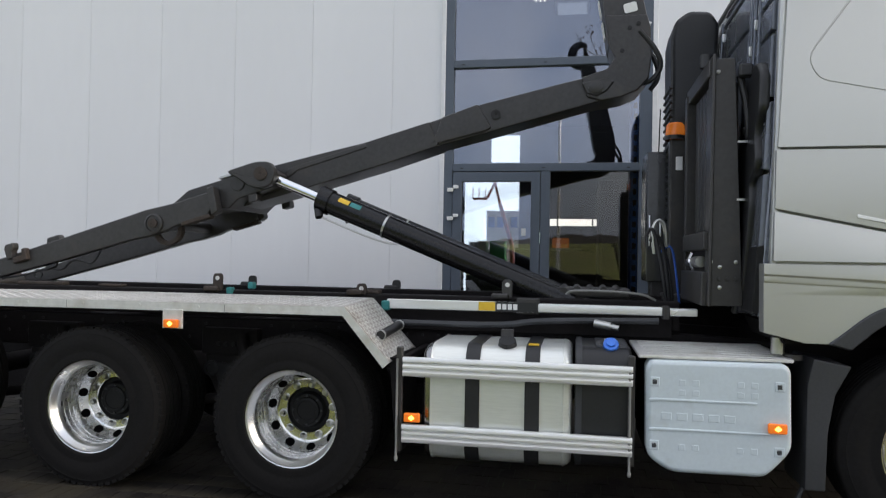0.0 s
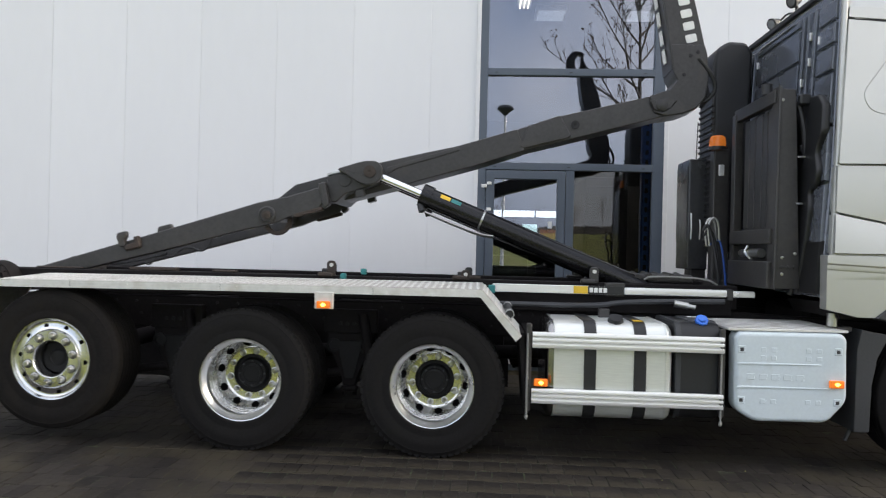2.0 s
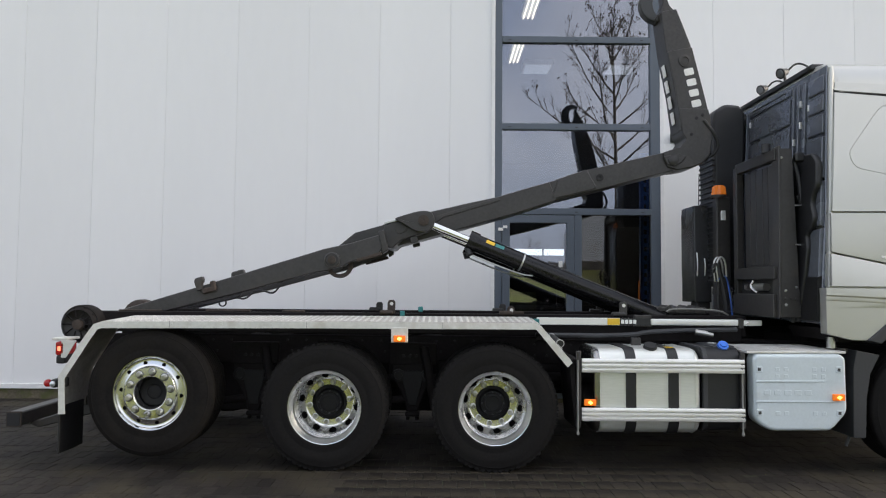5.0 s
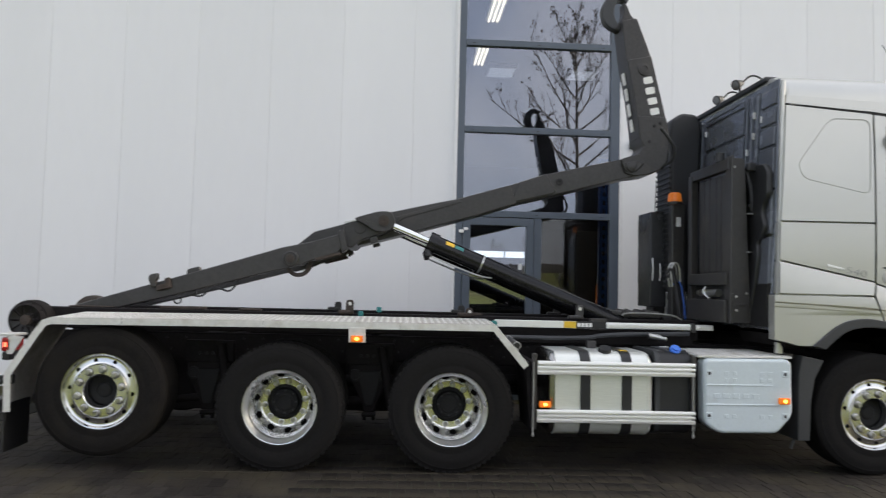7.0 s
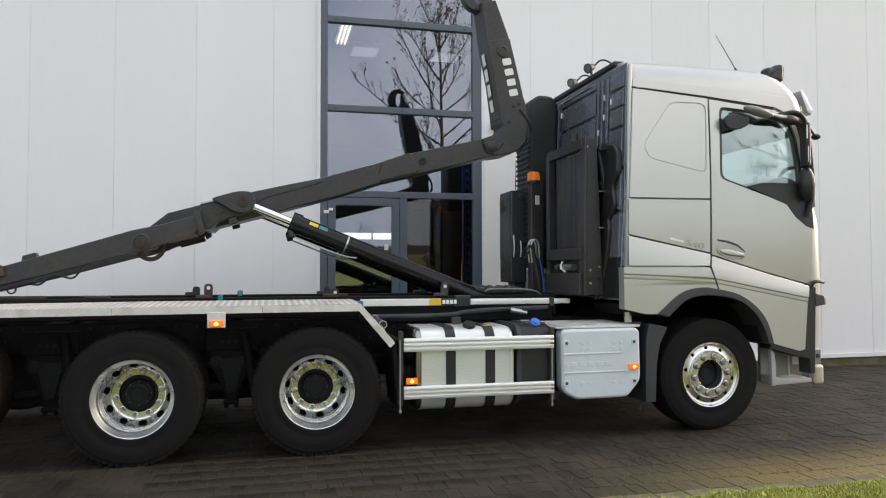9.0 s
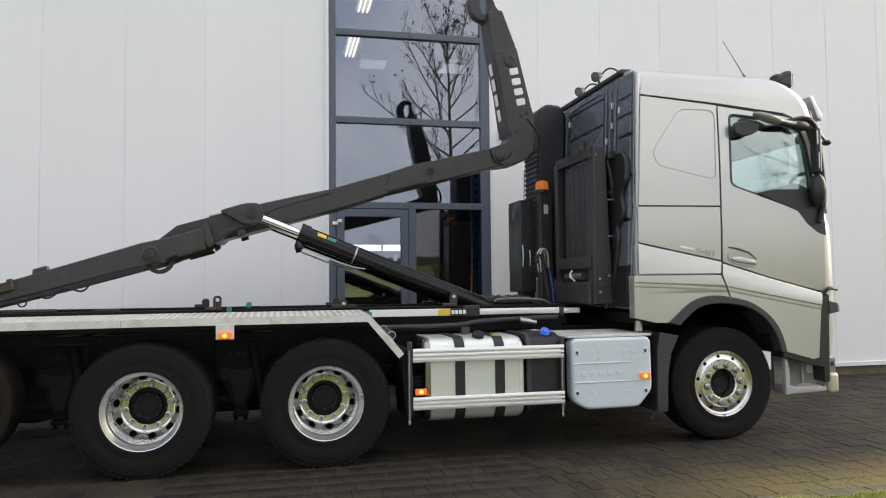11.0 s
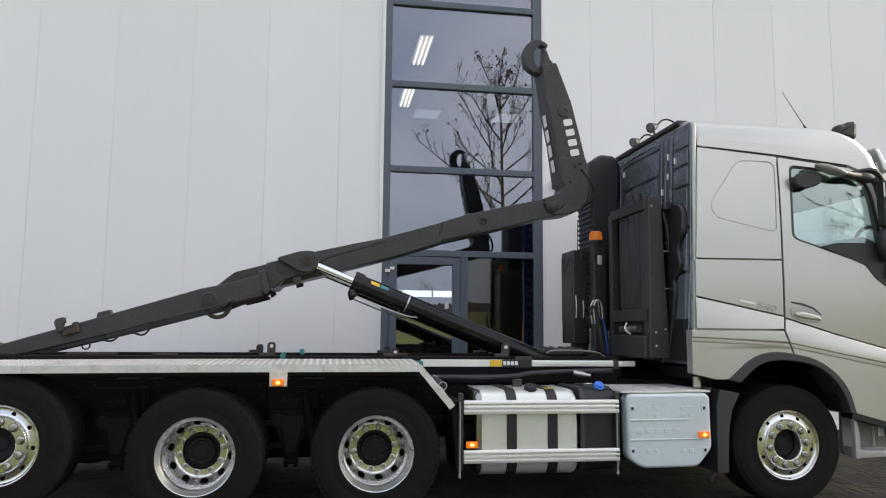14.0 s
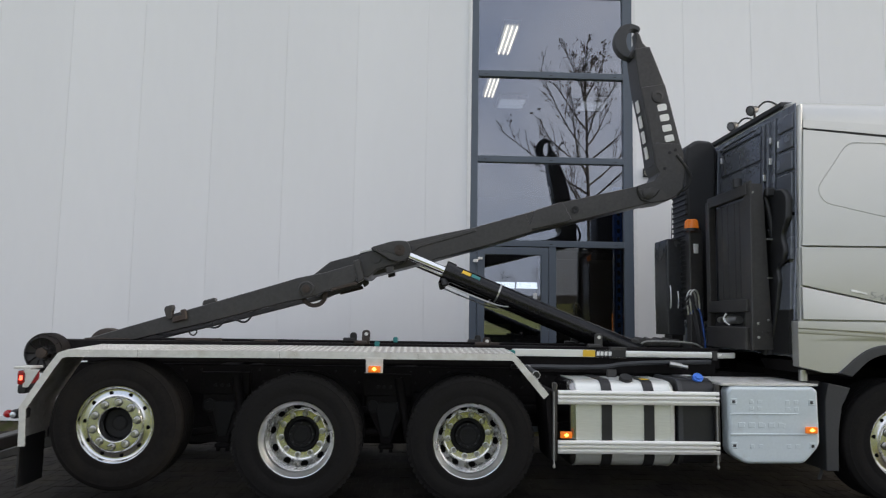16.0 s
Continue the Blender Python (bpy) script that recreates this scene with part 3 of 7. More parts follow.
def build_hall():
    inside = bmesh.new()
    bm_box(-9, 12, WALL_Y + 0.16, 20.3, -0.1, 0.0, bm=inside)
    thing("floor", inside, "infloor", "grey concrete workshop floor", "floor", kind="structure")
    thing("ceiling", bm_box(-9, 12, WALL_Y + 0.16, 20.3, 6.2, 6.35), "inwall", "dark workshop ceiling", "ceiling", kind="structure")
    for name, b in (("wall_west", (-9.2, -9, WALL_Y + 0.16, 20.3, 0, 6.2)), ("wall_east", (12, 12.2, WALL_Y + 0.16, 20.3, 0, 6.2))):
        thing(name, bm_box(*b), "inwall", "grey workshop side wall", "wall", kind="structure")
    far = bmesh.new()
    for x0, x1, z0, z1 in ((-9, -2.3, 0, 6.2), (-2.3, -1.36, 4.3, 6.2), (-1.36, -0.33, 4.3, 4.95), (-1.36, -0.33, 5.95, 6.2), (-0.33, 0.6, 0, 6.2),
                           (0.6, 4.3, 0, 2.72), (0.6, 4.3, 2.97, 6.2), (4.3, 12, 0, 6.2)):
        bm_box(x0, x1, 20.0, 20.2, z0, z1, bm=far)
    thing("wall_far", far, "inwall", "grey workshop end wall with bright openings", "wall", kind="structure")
    # glowing sheet added in place of the daylit yard
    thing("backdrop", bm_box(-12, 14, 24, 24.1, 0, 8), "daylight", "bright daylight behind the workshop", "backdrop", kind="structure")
    for x in (1.0, 2.2, 3.4):
        thing("trim", bm_box(x, x + 0.05, 19.98, 20.05, 2.66, 3.02), "inwall", "window bar in the workshop end wall", "trim", kind="structure")
    for i in range(2):
        y = 4.3 + 2.4 * i
        lamp = group_of("ceiling_light", "white twin-tube fluorescent workshop light", "ceiling light", (1.0, y, 6.05), "workshop lights")
        part("housing", bm_box(-0.13, 0.13, -0.62, 0.62, 0.03, 0.10, 0.01), "lampbody", lamp)
        for dx in (-0.075, 0.0, 0.075):
            part("tube", bm_rod((dx, -0.58, 0.0), (dx, 0.58, 0.0), 0.011, 12), "tube", lamp)
        part("rod", bm_rod((0, -0.4, 0.1), (0, -0.4, 0.16), 0.008), "alu", lamp)
    for x in (1.55, 3.3):
        panel = group_of("roof_light", "frosted square roof light in the workshop ceiling", "roof light", (x, 7.85, 6.1), "roof lights")
        part("frame", bm_box(-0.3, 0.3, -0.35, 0.35, 0.0, 0.1, 0.01), "lampbody", panel)
        part("pane", bm_box(-0.26, 0.26, -0.3, 0.3, -0.012, -0.001, 0.004), "rooflight", panel)
    # made-up cabinet that blocks the bright openings behind the fixed pane
    machine = group_of("machine_cabinet", "tall dark cabinet added in the workshop as an occluder", "machine", (2.62, 6.4, 0))
    part("body", bm_box(-0.6, 0.75, -0.5, 0.9, 0.08, 2.75, 0.03, 2), "inwall", machine, "dark sheet-metal body")
    part("door", bm_box(-0.55, 0.05, -0.53, -0.501, 0.2, 2.6, 0.01), "greyplastic", machine)
    part("side_panel", bm_box(0.12, 0.68, -0.53, -0.501, 0.2, 2.6, 0.01), "lampgrey", machine, "paler side panel")
    part("plinth", bm_box(-0.56, 0.71, -0.46, 0.86, 0.0, 0.08), "black", machine)
    part("handle", bm_rod((-0.02, -0.56, 1.0), (-0.02, -0.56, 1.3), 0.014, 8), "alu", machine)
    # a few shapes that show through the panes
    rack = group_of("pallet_rack", "blue perforated steel rack upright beside the window", "rack")
    for y in (2.47,):
        up = bmesh.new()
        bm_box(2.225, 2.245, y, y + 0.09, 0, 3.3, bm=up)
        bm_box(2.315, 2.335, y, y + 0.09, 0, 3.3, bm=up)
        bm_box(2.225, 2.335, y, y + 0.015, 0, 3.3, bm=up)
        post = part("upright", up, "rackblue", rack)
        for k in range(26):
            part("slot", bm_box(2.262, 2.298, y - 0.004, y - 0.0005, 0.25 + k * 0.115, 0.31 + k * 0.115), "seam", post)
    part("foot_plate", bm_box(2.19, 2.37, 2.44, 2.62, 0.0, 0.012), "rackblue", rack)
    trolley = group_of("tool_trolley", "dark tool trolley near the window", "trolley", (2.5, 3.1, 0))
    part("body", bm_box(-0.16, 0.3, -0.2, 0.25, 0.12, 1.28, 0.015), "inwall", trolley)
    for dx in (-0.1, 0.24):
        part("castor", bm_rod((dx, -0.12, 0.06), (dx, -0.08, 0.06), 0.06, 12), "black", trolley)
    thing("orange_case", bm_box(2.38, 2.6, 2.95, 3.2, 1.284, 1.6, 0.02), "beacon", "orange plastic case on a tool trolley", "case")
    shelf = group_of("workshop_shelf", "steel shelf unit with a screen and crates", "shelf", (1.25, 6.2, 0))
    for dx in (-0.5, 0.5):
        for dy in (-0.2, 0.2):
            part("upright", bm_box(dx - 0.02, dx + 0.02, dy - 0.02, dy + 0.02, 0, 1.68), "steel", shelf)
    for z in (0.3, 0.95, 1.66):
        part("board", bm_box(-0.52, 0.52, -0.24, 0.24, z, z + 0.03, 0.004), "lampgrey", shelf)
    screen_box = group_of("monitor", "lit computer screen on a workshop shelf", "monitor", (1.13, 6.05, 1.69))
    part("casing", bm_box(-0.14, 0.14, 0.0, 0.04, 0.06, 0.26, 0.008), "black", screen_box)
    part("display", bm_box(-0.125, 0.125, -0.004, 0.0, 0.075, 0.245), "display", screen_box, "pale glowing display")
    part("stand", bm_box(-0.05, 0.05, 0.0, 0.1, 0.0, 0.07, 0.006), "black", screen_box)
    thing("crate", bm_box(1.31, 1.57, 6.0, 6.3, 1.692, 1.85, 0.012), "beacon", "orange plastic crate on a workshop shelf", "crate")
    thing("crate", bm_box(0.85, 1.25, 6.0, 6.35, 0.982, 1.25, 0.012), "bench", "olive plastic crate on a workshop shelf", "crate")
    # seen through the open gate at the far end
    van = group_of("van", "white delivery van parked beyond the far gate", "van", (-1.55, 22.5, 0))
    part("body", bm_box(-0.45, 0.45, -0.5, 0.5, 0.35, 1.9, 0.12, 3), "white", van)
    part("windscreen", bm_box(-0.36, 0.36, -0.515, -0.5, 1.15, 1.7, 0.01), "seam", van, "dark windscreen")
    for dx in (-0.36, 0.36):
        part("wheel", bm_rod((dx - 0.08, -0.2, 0.3), (dx + 0.08, -0.2, 0.3), 0.3, 20), "rubber", van)
    boom = group_of("boom_lift", "rust-red articulated boom lift beyond the far gate", "boom lift", (-0.7, 22.4, 0))
    for q0, q1, rad in (((0.0, 0, 0.6), (-0.08, 0, 2.0), 0.09), ((-0.06, 0, 2.0), (-0.55, 0, 3.65), 0.075), ((-0.52, 0, 3.5), (-0.77, 0, 4.5), 0.05), ((-0.77, 0, 4.5), (-1.06, 0, 3.9), 0.05)):
        part("boom_section", bm_rod(q0, q1, rad, 10), "redpaint", boom)
    part("basket", bm_box(-1.62, -1.08, -0.2, 0.2, 3.84, 3.90, 0.01), "redpaint", boom)
    for dx in (-1.6, -1.36, -1.1):
        part("basket_rail", bm_rod((dx, -0.2, 3.88), (dx, -0.2, 4.3), 0.018, 6), "redpaint", boom)
    part("chassis", bm_box(-0.5, 0.5, -0.5, 0.5, 0.25, 0.65, 0.05, 2), "redpaint", boom)
    for dx in (-0.38, 0.38):
        part("wheel", bm_rod((dx, -0.55, 0.3), (dx, -0.42, 0.3), 0.3, 20), "rubber", boom)
    hut = group_of("site_cabin", "white site cabin with blue windows beyond the far gate", "cabin", (-1.1, 23.3, 0))
    part("body", bm_box(-0.75, 0.8, -0.3, 0.4, 0.0, 3.45, 0.02), "white", hut)
    for dx in (-0.55, -0.2, 0.35):
        part("window", bm_box(dx - 0.13, dx + 0.13, -0.312, -0.3, 2.78, 3.2, 0.006), "rackblue", hut, "blue-tinted window")
    for i, (x, m, h) in enumerate(((-2.16, "white", 2.16), (-1.82, "cream", 2.2), (-1.24, "greenpaint", 2.2))):
        skip = group_of("waste_container", ("white", "cream", "green")[i] + " steel waste container beyond the far gate", "container", (x, 21.9, 0), "containers beyond the gate")
        part("body", bm_box(-0.15 - 0.14 * (i == 2), 0.15 + 0.14 * (i == 2), -0.4, 0.3, 0.0, h - 0.06, 0.02), m, skip)
        part("rim", bm_box(-0.165 - 0.14 * (i == 2), 0.165 + 0.14 * (i == 2), -0.42, 0.32, h - 0.06, h, 0.015), m, skip)
    bench = group_of("workbench", "low workbench with tools behind the glass door", "workbench", (0.9, 3.6, 0))
    part("top", bm_box(-0.6, 0.7, -0.35, 0.35, 0.86, 0.92, 0.01), "bench", bench)
    for dx in (-0.5, 0.6):
        for dy in (-0.28, 0.28):
            part("leg", bm_box(dx - 0.03, dx + 0.03, dy - 0.03, dy + 0.03, 0, 0.86), "steel", bench)
    # olive box added to imitate the grass reflected in the door glass
    crate = thing("parts_box", bm_box(0.35, 0.95, 3.35, 3.75, 0.925, 1.42, 0.02), "bench", "olive green box standing in for reflected grass", "box")
    thing("tool_case", bm_box(1.05, 1.45, 3.4, 3.7, 0.925, 1.2, 0.02), "rust", "rust-brown tool case on a workbench", "box")


def build_wall_lamp():
    lamp = group_of("wall_lamp", "cream oval bulkhead lamp on the hall wall", "wall lamp", (2.71, WALL_Y, 3.465))
    part("base", bm_box(-0.145, 0.145, -0.03, 0.0, -0.06, 0.06, 0.012, 2), "greyplastic", lamp)
    part("lens", bm_box(-0.135, 0.135, -0.1, -0.03, -0.052, 0.052, 0.03, 3), "cream", lamp, "cream glass cover")


def build_wall_box():
    box = group_of("ventilation_box", "pale grey ventilation box with pipes on the hall wall", "ventilation box", (6.85, WALL_Y, 0))
    part("housing", bm_box(-0.21, 0.21, -0.14, -0.001, 3.02, 3.57, 0.03, 3), "ventgrey", box, "pale grey rounded housing")
    for dx in (-0.07, 0.07):
        part("pipe", bm_rod((dx, -0.06, 2.88), (dx, -0.06, 3.03), 0.025, 12), "ventgrey", box)
    part("lower_box", bm_box(-0.16, 0.18, -0.12, -0.001, 2.55, 2.89, 0.02, 2), "ventgrey", box)


build_wall_box()
build_wall()
build_window()
build_hall()
build_wall_lamp()

# ---------------------------------------------------------------- the truck
truck = group_of("hooklift_truck", "silver four-axle hooklift truck with black lifting arm, parked", "truck")
HUB0, HUB3 = (3.575, 0.51), (-2.775, 0.607)


def tyre_bm(c, y_out, width, sign, radius=0.507, blocks=0, ribs=0):
    """A tyre whose outer wall lies at sign * y_out; blocks: lugs round the shoulder, ribs: grooves round the tread."""
    w = width
    prof = [(0.296, 0.012), (0.300, 0.0), (0.318, -0.004 + 0.0), (0.345, 0.004), (0.36, 0.002), (0.40, -0.004), (0.435, 0.000), (0.462, 0.008),
            (0.468, 0.006), (0.478, 0.014), (radius - 0.012, 0.022), (radius - 0.003, 0.032), (radius, 0.046)]
    n = ribs or 4
    span = w - 0.092
    for k in range(1, n + 1):
        a = 0.046 + span * k / (n + 1)
        prof += [(radius, a - 0.006), (radius - 0.012, a - 0.004), (radius - 0.012, a + 0.004), (radius, a + 0.006)]
    prof += [(radius, w - 0.046), (radius - 0.003, w - 0.032), (radius - 0.012, w - 0.022), (0.478, w - 0.014), (0.435, w), (0.345, w), (0.30, w)]
    bm = turned(prof, (c[0], sign * y_out, c[1]), "y", 96, -sign)
    if blocks:
        for i in range(blocks):
            a = 2 * math.pi * i / blocks
            tmp = bmesh.new()
            bmesh.ops.create_cube(tmp, size=1)
            for v in tmp.verts:
                taper = 0.85 if v.co.z > 0 else 1.0
                v.co = Vector((v.co.x * 0.038 * taper, v.co.y * 0.04 + 0.040, radius - 0.012 + v.co.z * 0.030))
            bmesh.ops.transform(tmp, matrix=Matrix.Translation((c[0], sign * (y_out), c[1])) @ Matrix.Rotation(a, 4, "Y") @ Matrix.Diagonal((1, -sign, 1, 1)), verts=tmp.verts[:])
            pour(tmp, bm)
    return bm


def rim_with_holes(profile, c, y_out, sign, band, holes, spread, seg=120):
    """A turned alloy rim; in the profile's three steps from index band on, real hand holes are left open."""
    bm = bmesh.new()
    rings = []
    for r, a in profile:
        rings.append([bm.verts.new((c[0] + r * math.sin(2 * math.pi * i / seg), sign * (y_out - a), c[1] + r * math.cos(2 * math.pi * i / seg))) for i in range(seg)])
    per = seg // holes
    for k, (a, b) in enumerate(zip(rings, rings[1:])):
        for i in range(seg):
            j = (i % per) - per // 2
            if k in (band, band + 2) and abs(j) <= spread - 1 and abs(j) < 1 + spread // 2:
                continue
            if k == band + 1 and abs(j) <= spread:
                continue
            bm.faces.new((a[i], a[(i + 1) % seg], b[(i + 1) % seg], b[i]))
    bmesh.ops.recalc_face_normals(bm, faces=bm.faces[:])
    return bm


def nut_bm(c, y, sign, r=0.1675, n=10, phase=0.0, size=0.02, tall=0.03):
    for i in range(n):
        a = 2 * math.pi * (i + phase) / n
        p = Vector((c[0] + r * math.sin(a), sign * y, c[1] + r * math.cos(a)))
        bm = turned([(size * 1.25, 0.0), (size * 1.25, 0.004), (size, 0.006), (size * 0.95, tall * 0.7), (size * 0.7, tall), (0.0005, tall)], p, "y", 10, sign)
        yield bm


def wheel_drive(x, z, sign):
    wheel = group_of("wheel", "twin truck wheel with deep polished alloy rim", "", (0, 0, 0))
    wheel.parent = truck
    c = (x, z)
    part("tyre", tyre_bm(c, 1.255, 0.29, sign, blocks=64), "rubber", wheel)
    part("inner_tyre", tyre_bm(c, 0.925, 0.28, sign, blocks=64), "rubber", wheel)
    prof = [(0.3, 0.015), (0.303, 0.004), (0.298, 0.0), (0.291, 0.002), (0.287, 0.016), (0.279, 0.022), (0.2745, 0.036), (0.266, 0.042), (0.260, 0.056), (0.258, 0.075)]
    cone = [(0.258, 0.075), (0.2575, 0.098), (0.2545, 0.10), (0.2545, 0.106), (0.2565, 0.108), (0.2555, 0.14), (0.2525, 0.142), (0.2525, 0.15), (0.2545, 0.152), (0.2535, 0.178), (0.2505, 0.18), (0.2505, 0.187), (0.2525, 0.189), (0.252, 0.205), (0.2505, 0.222), (0.246, 0.233), (0.213, 0.272), (0.208, 0.277)]
    disc = [(0.208, 0.277), (0.203, 0.273), (0.197, 0.276), (0.192, 0.279), (0.146, 0.281), (0.141, 0.286), (0.138, 0.335)]
    part("well", rim_with_holes(cone, c, 1.24, sign, 99, 10, 2), "castalloy", wheel, "dull alloy wheel well")
    part("disc", rim_with_holes(disc, c, 1.24, sign, 99, 10, 2), "satin", wheel, "satin alloy wheel disc")
    part("rim", rim_with_holes(prof, c, 1.24, sign, 99, 10, 2), "lip", wheel, "polished alloy rim with round hand holes")
    for i in range(10):
        a = 2 * math.pi * (i + 0.75) / 10
        u = Vector((math.sin(a), 0, math.cos(a)))
        q = Vector((x, sign * (1.24 - 0.2515), z)) + u * 0.2305
        nv = Vector((0, sign * 0.66, 0)) - u * 0.75
        nv.normalize()
        # solid black plug on the closed rim, painting the hole's inner shade
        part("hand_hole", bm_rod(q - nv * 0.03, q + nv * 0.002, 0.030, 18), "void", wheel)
    part("brake_drum", turned([(0.235, 0.0), (0.235, 0.1)], (x, sign * 0.90, z), "y", 40, -sign), "seam", wheel)
    part("drum_face", turned([(0.24, 0.0), (0.02, 0.0)], (x, sign * 0.90, z), "y", 40, -sign), "seam", wheel)
    part("hub", turned([(0.137, 0.0), (0.118, 0.002), (0.108, 0.034), (0.102, 0.040), (0.085, 0.041), (0.081, 0.054), (0.064, 0.058), (0.060, 0.052), (0.03, 0.052), (0.0005, 0.052)], (x, sign * 0.93, z), "y", 32, sign), "hub", wheel, "black hub cap")
    for k in range(8):
        a = 2 * math.pi * k / 8
        part("hub_bolt", bm_rod((x + 0.093 * math.cos(a), sign * 0.965, z + 0.093 * math.sin(a)), (x + 0.093 * math.cos(a), sign * 0.978, z + 0.093 * math.sin(a)), 0.008, 6), "greyplastic", wheel)
    for bm in nut_bm(c, 0.960, sign, phase=0.25):
        part("nut", bm, "nut", wheel)
    return wheel


def wheel_single(x, z, sign, y_out, material="rubber", phase=0.1):
    wheel = group_of("wheel", "wide single truck wheel with polished alloy rim", "")
    wheel.parent = truck
    c = (x, z)
    part("tyre", tyre_bm(c, y_out, 0.385, sign, radius=0.51, ribs=6), material, wheel)
    prof = [(0.3, 0.02), (0.304, 0.004), (0.299, -0.002), (0.290, 0.0), (0.284, 0.018), (0.276, 0.026), (0.262, 0.028), (0.254, 0.027), (0.236, 0.025), (0.228, 0.023),
            (0.218, 0.021), (0.213, 0.016), (0.210, 0.003), (0.205, -0.002), (0.138, -0.004), (0.132, 0.0), (0.126, 0.014), (0.122, 0.03), (0.12, 0.09)]
    part("rim", rim_with_holes(prof, c, y_out - 0.015, sign, 99, 10, 1), "alloy", wheel, "polished alloy rim with small hand holes")
    for i in range(10):
        a = 2 * math.pi * (i + phase + 0.5) / 10
        q = Vector((x + 0.243 * math.sin(a), sign * (y_out - 0.041), z + 0.243 * math.cos(a)))
        # black disc set into the rim in place of a shaded opening
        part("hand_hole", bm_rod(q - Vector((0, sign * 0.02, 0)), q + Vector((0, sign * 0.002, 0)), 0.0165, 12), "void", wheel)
    part("drum_face", turned([(0.27, 0.0), (0.02, 0.0)], (x, sign * (y_out - 0.135), z), "y", 40, -sign), "seam", wheel)
    part("hub", turned([(0.118, 0.0), (0.114, 0.02), (0.1, 0.026), (0.062, 0.022), (0.055, 0.034), (0.04, 0.04), (0.0005, 0.04)], (x, sign * (y_out - 0.13), z), "y", 32, sign), "hub", wheel, "black hub cap")
    for bm in nut_bm(c, y_out - 0.011, sign, r=0.171, phase=phase, size=0.023, tall=0.034):
        part("nut", bm, "nut", wheel)
    for bm in nut_bm(c, y_out - 0.0125, sign, r=0.171, phase=phase, size=0.0265, tall=0.003):
        part("washer", bm, "steel", wheel)
    return wheel


for s in (-1, 1):
    wheel_drive(0.0, 0.505, s)
    wheel_drive(-1.372, 0.505, s)
    wheel_single(*HUB3, s, 1.25, "rubber_brown", 0.15)
    wheel_single(*HUB0, s, 1.205, "rubber", 0.3)

# chassis
for s in (-1, 1):
    bm = bm_prism([(-3.55, 0.78), (2.3, 0.78), (4.2, 0.72), (4.2, 0.95), (2.3, 1.03), (-3.55, 1.03)], s * 0.43 - 0.04, s * 0.43 + 0.04, 0.008)
    rail = part("chassis_rail", bm, "chassis", truck, "black steel chassis rail")
    for k in range(26):
        x = 0.42 + 0.11 * (k % 18)
        z = 0.96 if k < 18 else 0.86
        part("bolt", turned([(0.011, 0), (0.011, 0.008), (0.0005, 0.009)], (x, s * 0.471, z), "y", 8, s), "hub", rail)
    # rows of bolts and spare holes along the web over the rear axles
    if s < 0:
        for k in range(40):
            bx, bz = -3.2 + 0.17 * (k // 2), (0.985, 0.885)[k % 2]
            if min(abs(bx + 0.686), abs(bx + 2.08)) > 0.2:
                part("bolt", turned([(0.012, 0), (0.012, 0.009), (0.0005, 0.01)], (bx + 0.04 * (k % 2), -0.471, bz), "y", 8, -1), "hub", rail)
    sub = bm_box(-3.7, 2.35, s * 0.42 - 0.07, s * 0.42 + 0.07, 1.05, 1.235, 0.008)
    part("subframe_rail", sub, "chassis", truck, "black hooklift subframe rail")
    # slide cylinder and pale strip along the rail
    part("strip", bm_box(0.42, 1.42, s * 0.6 - 0.02, s * 0.6 + 0.02, 1.148, 1.212, 0.004), "alu" if s < 0 else "steel", truck, "pale grey metal strip")
    part("slide_rod", bm_box(1.44, 2.23, s * 0.6 - 0.025, s * 0.6 + 0.025, 1.150, 1.208, 0.012, 2), "alu" if s < 0 else "steel", truck, "bright slide rail")
    part("slide_end", bm_box(2.265, 2.44, s * 0.6 - 0.022, s * 0.6 + 0.022, 1.152, 1.202, 0.01, 2), "alu" if s < 0 else "steel", truck)
    part("slide_clamp", bm_box(2.225, 2.27, s * 0.6 - 0.035, s * 0.6 + 0.035, 1.13, 1.215, 0.006), "steel", truck)
    part("slide_pad", bm_box(1.3, 1.45, s * 0.58 - 0.03, s * 0.58 + 0.03, 1.135, 1.24, 0.006), "steel", truck)
    part("lower_pipe", bm_tube([(0.4, s * 0.66, 1.06), (1.25, s * 0.66, 1.06), (1.4, s * 0.66, 1.1), (2.2, s * 0.64, 1.12)], 0.02), "greyplastic", truck)
    part("side_plate", bm_box(0.42, 2.3, s * 0.5 - 0.01, s * 0.5 + 0.01, 1.0, 1.14, 0.004), "chassis", truck)
for x in (-3.4, -2.1, -0.68, 0.75, 1.9, 3.0):
    part("cross_member", bm_box(x - 0.06, x + 0.06, -0.4, 0.4, 0.82, 1.0, 0.01), "chassis", truck)
for x, z in ((0.0, 0.505), (-1.372, 0.505), (-2.775, 0.607), (3.575, 0.51)):
    axle = part("axle", bm_rod((x, -0.9, z), (x, 0.9, z), 0.075, 20), "chassis", truck, "black axle beam")
    if x in (0.0, -1.372):
        part("differential", bm_ball((x, 0, z), 0.22, (0.9, 1, 1)), "chassis", axle)
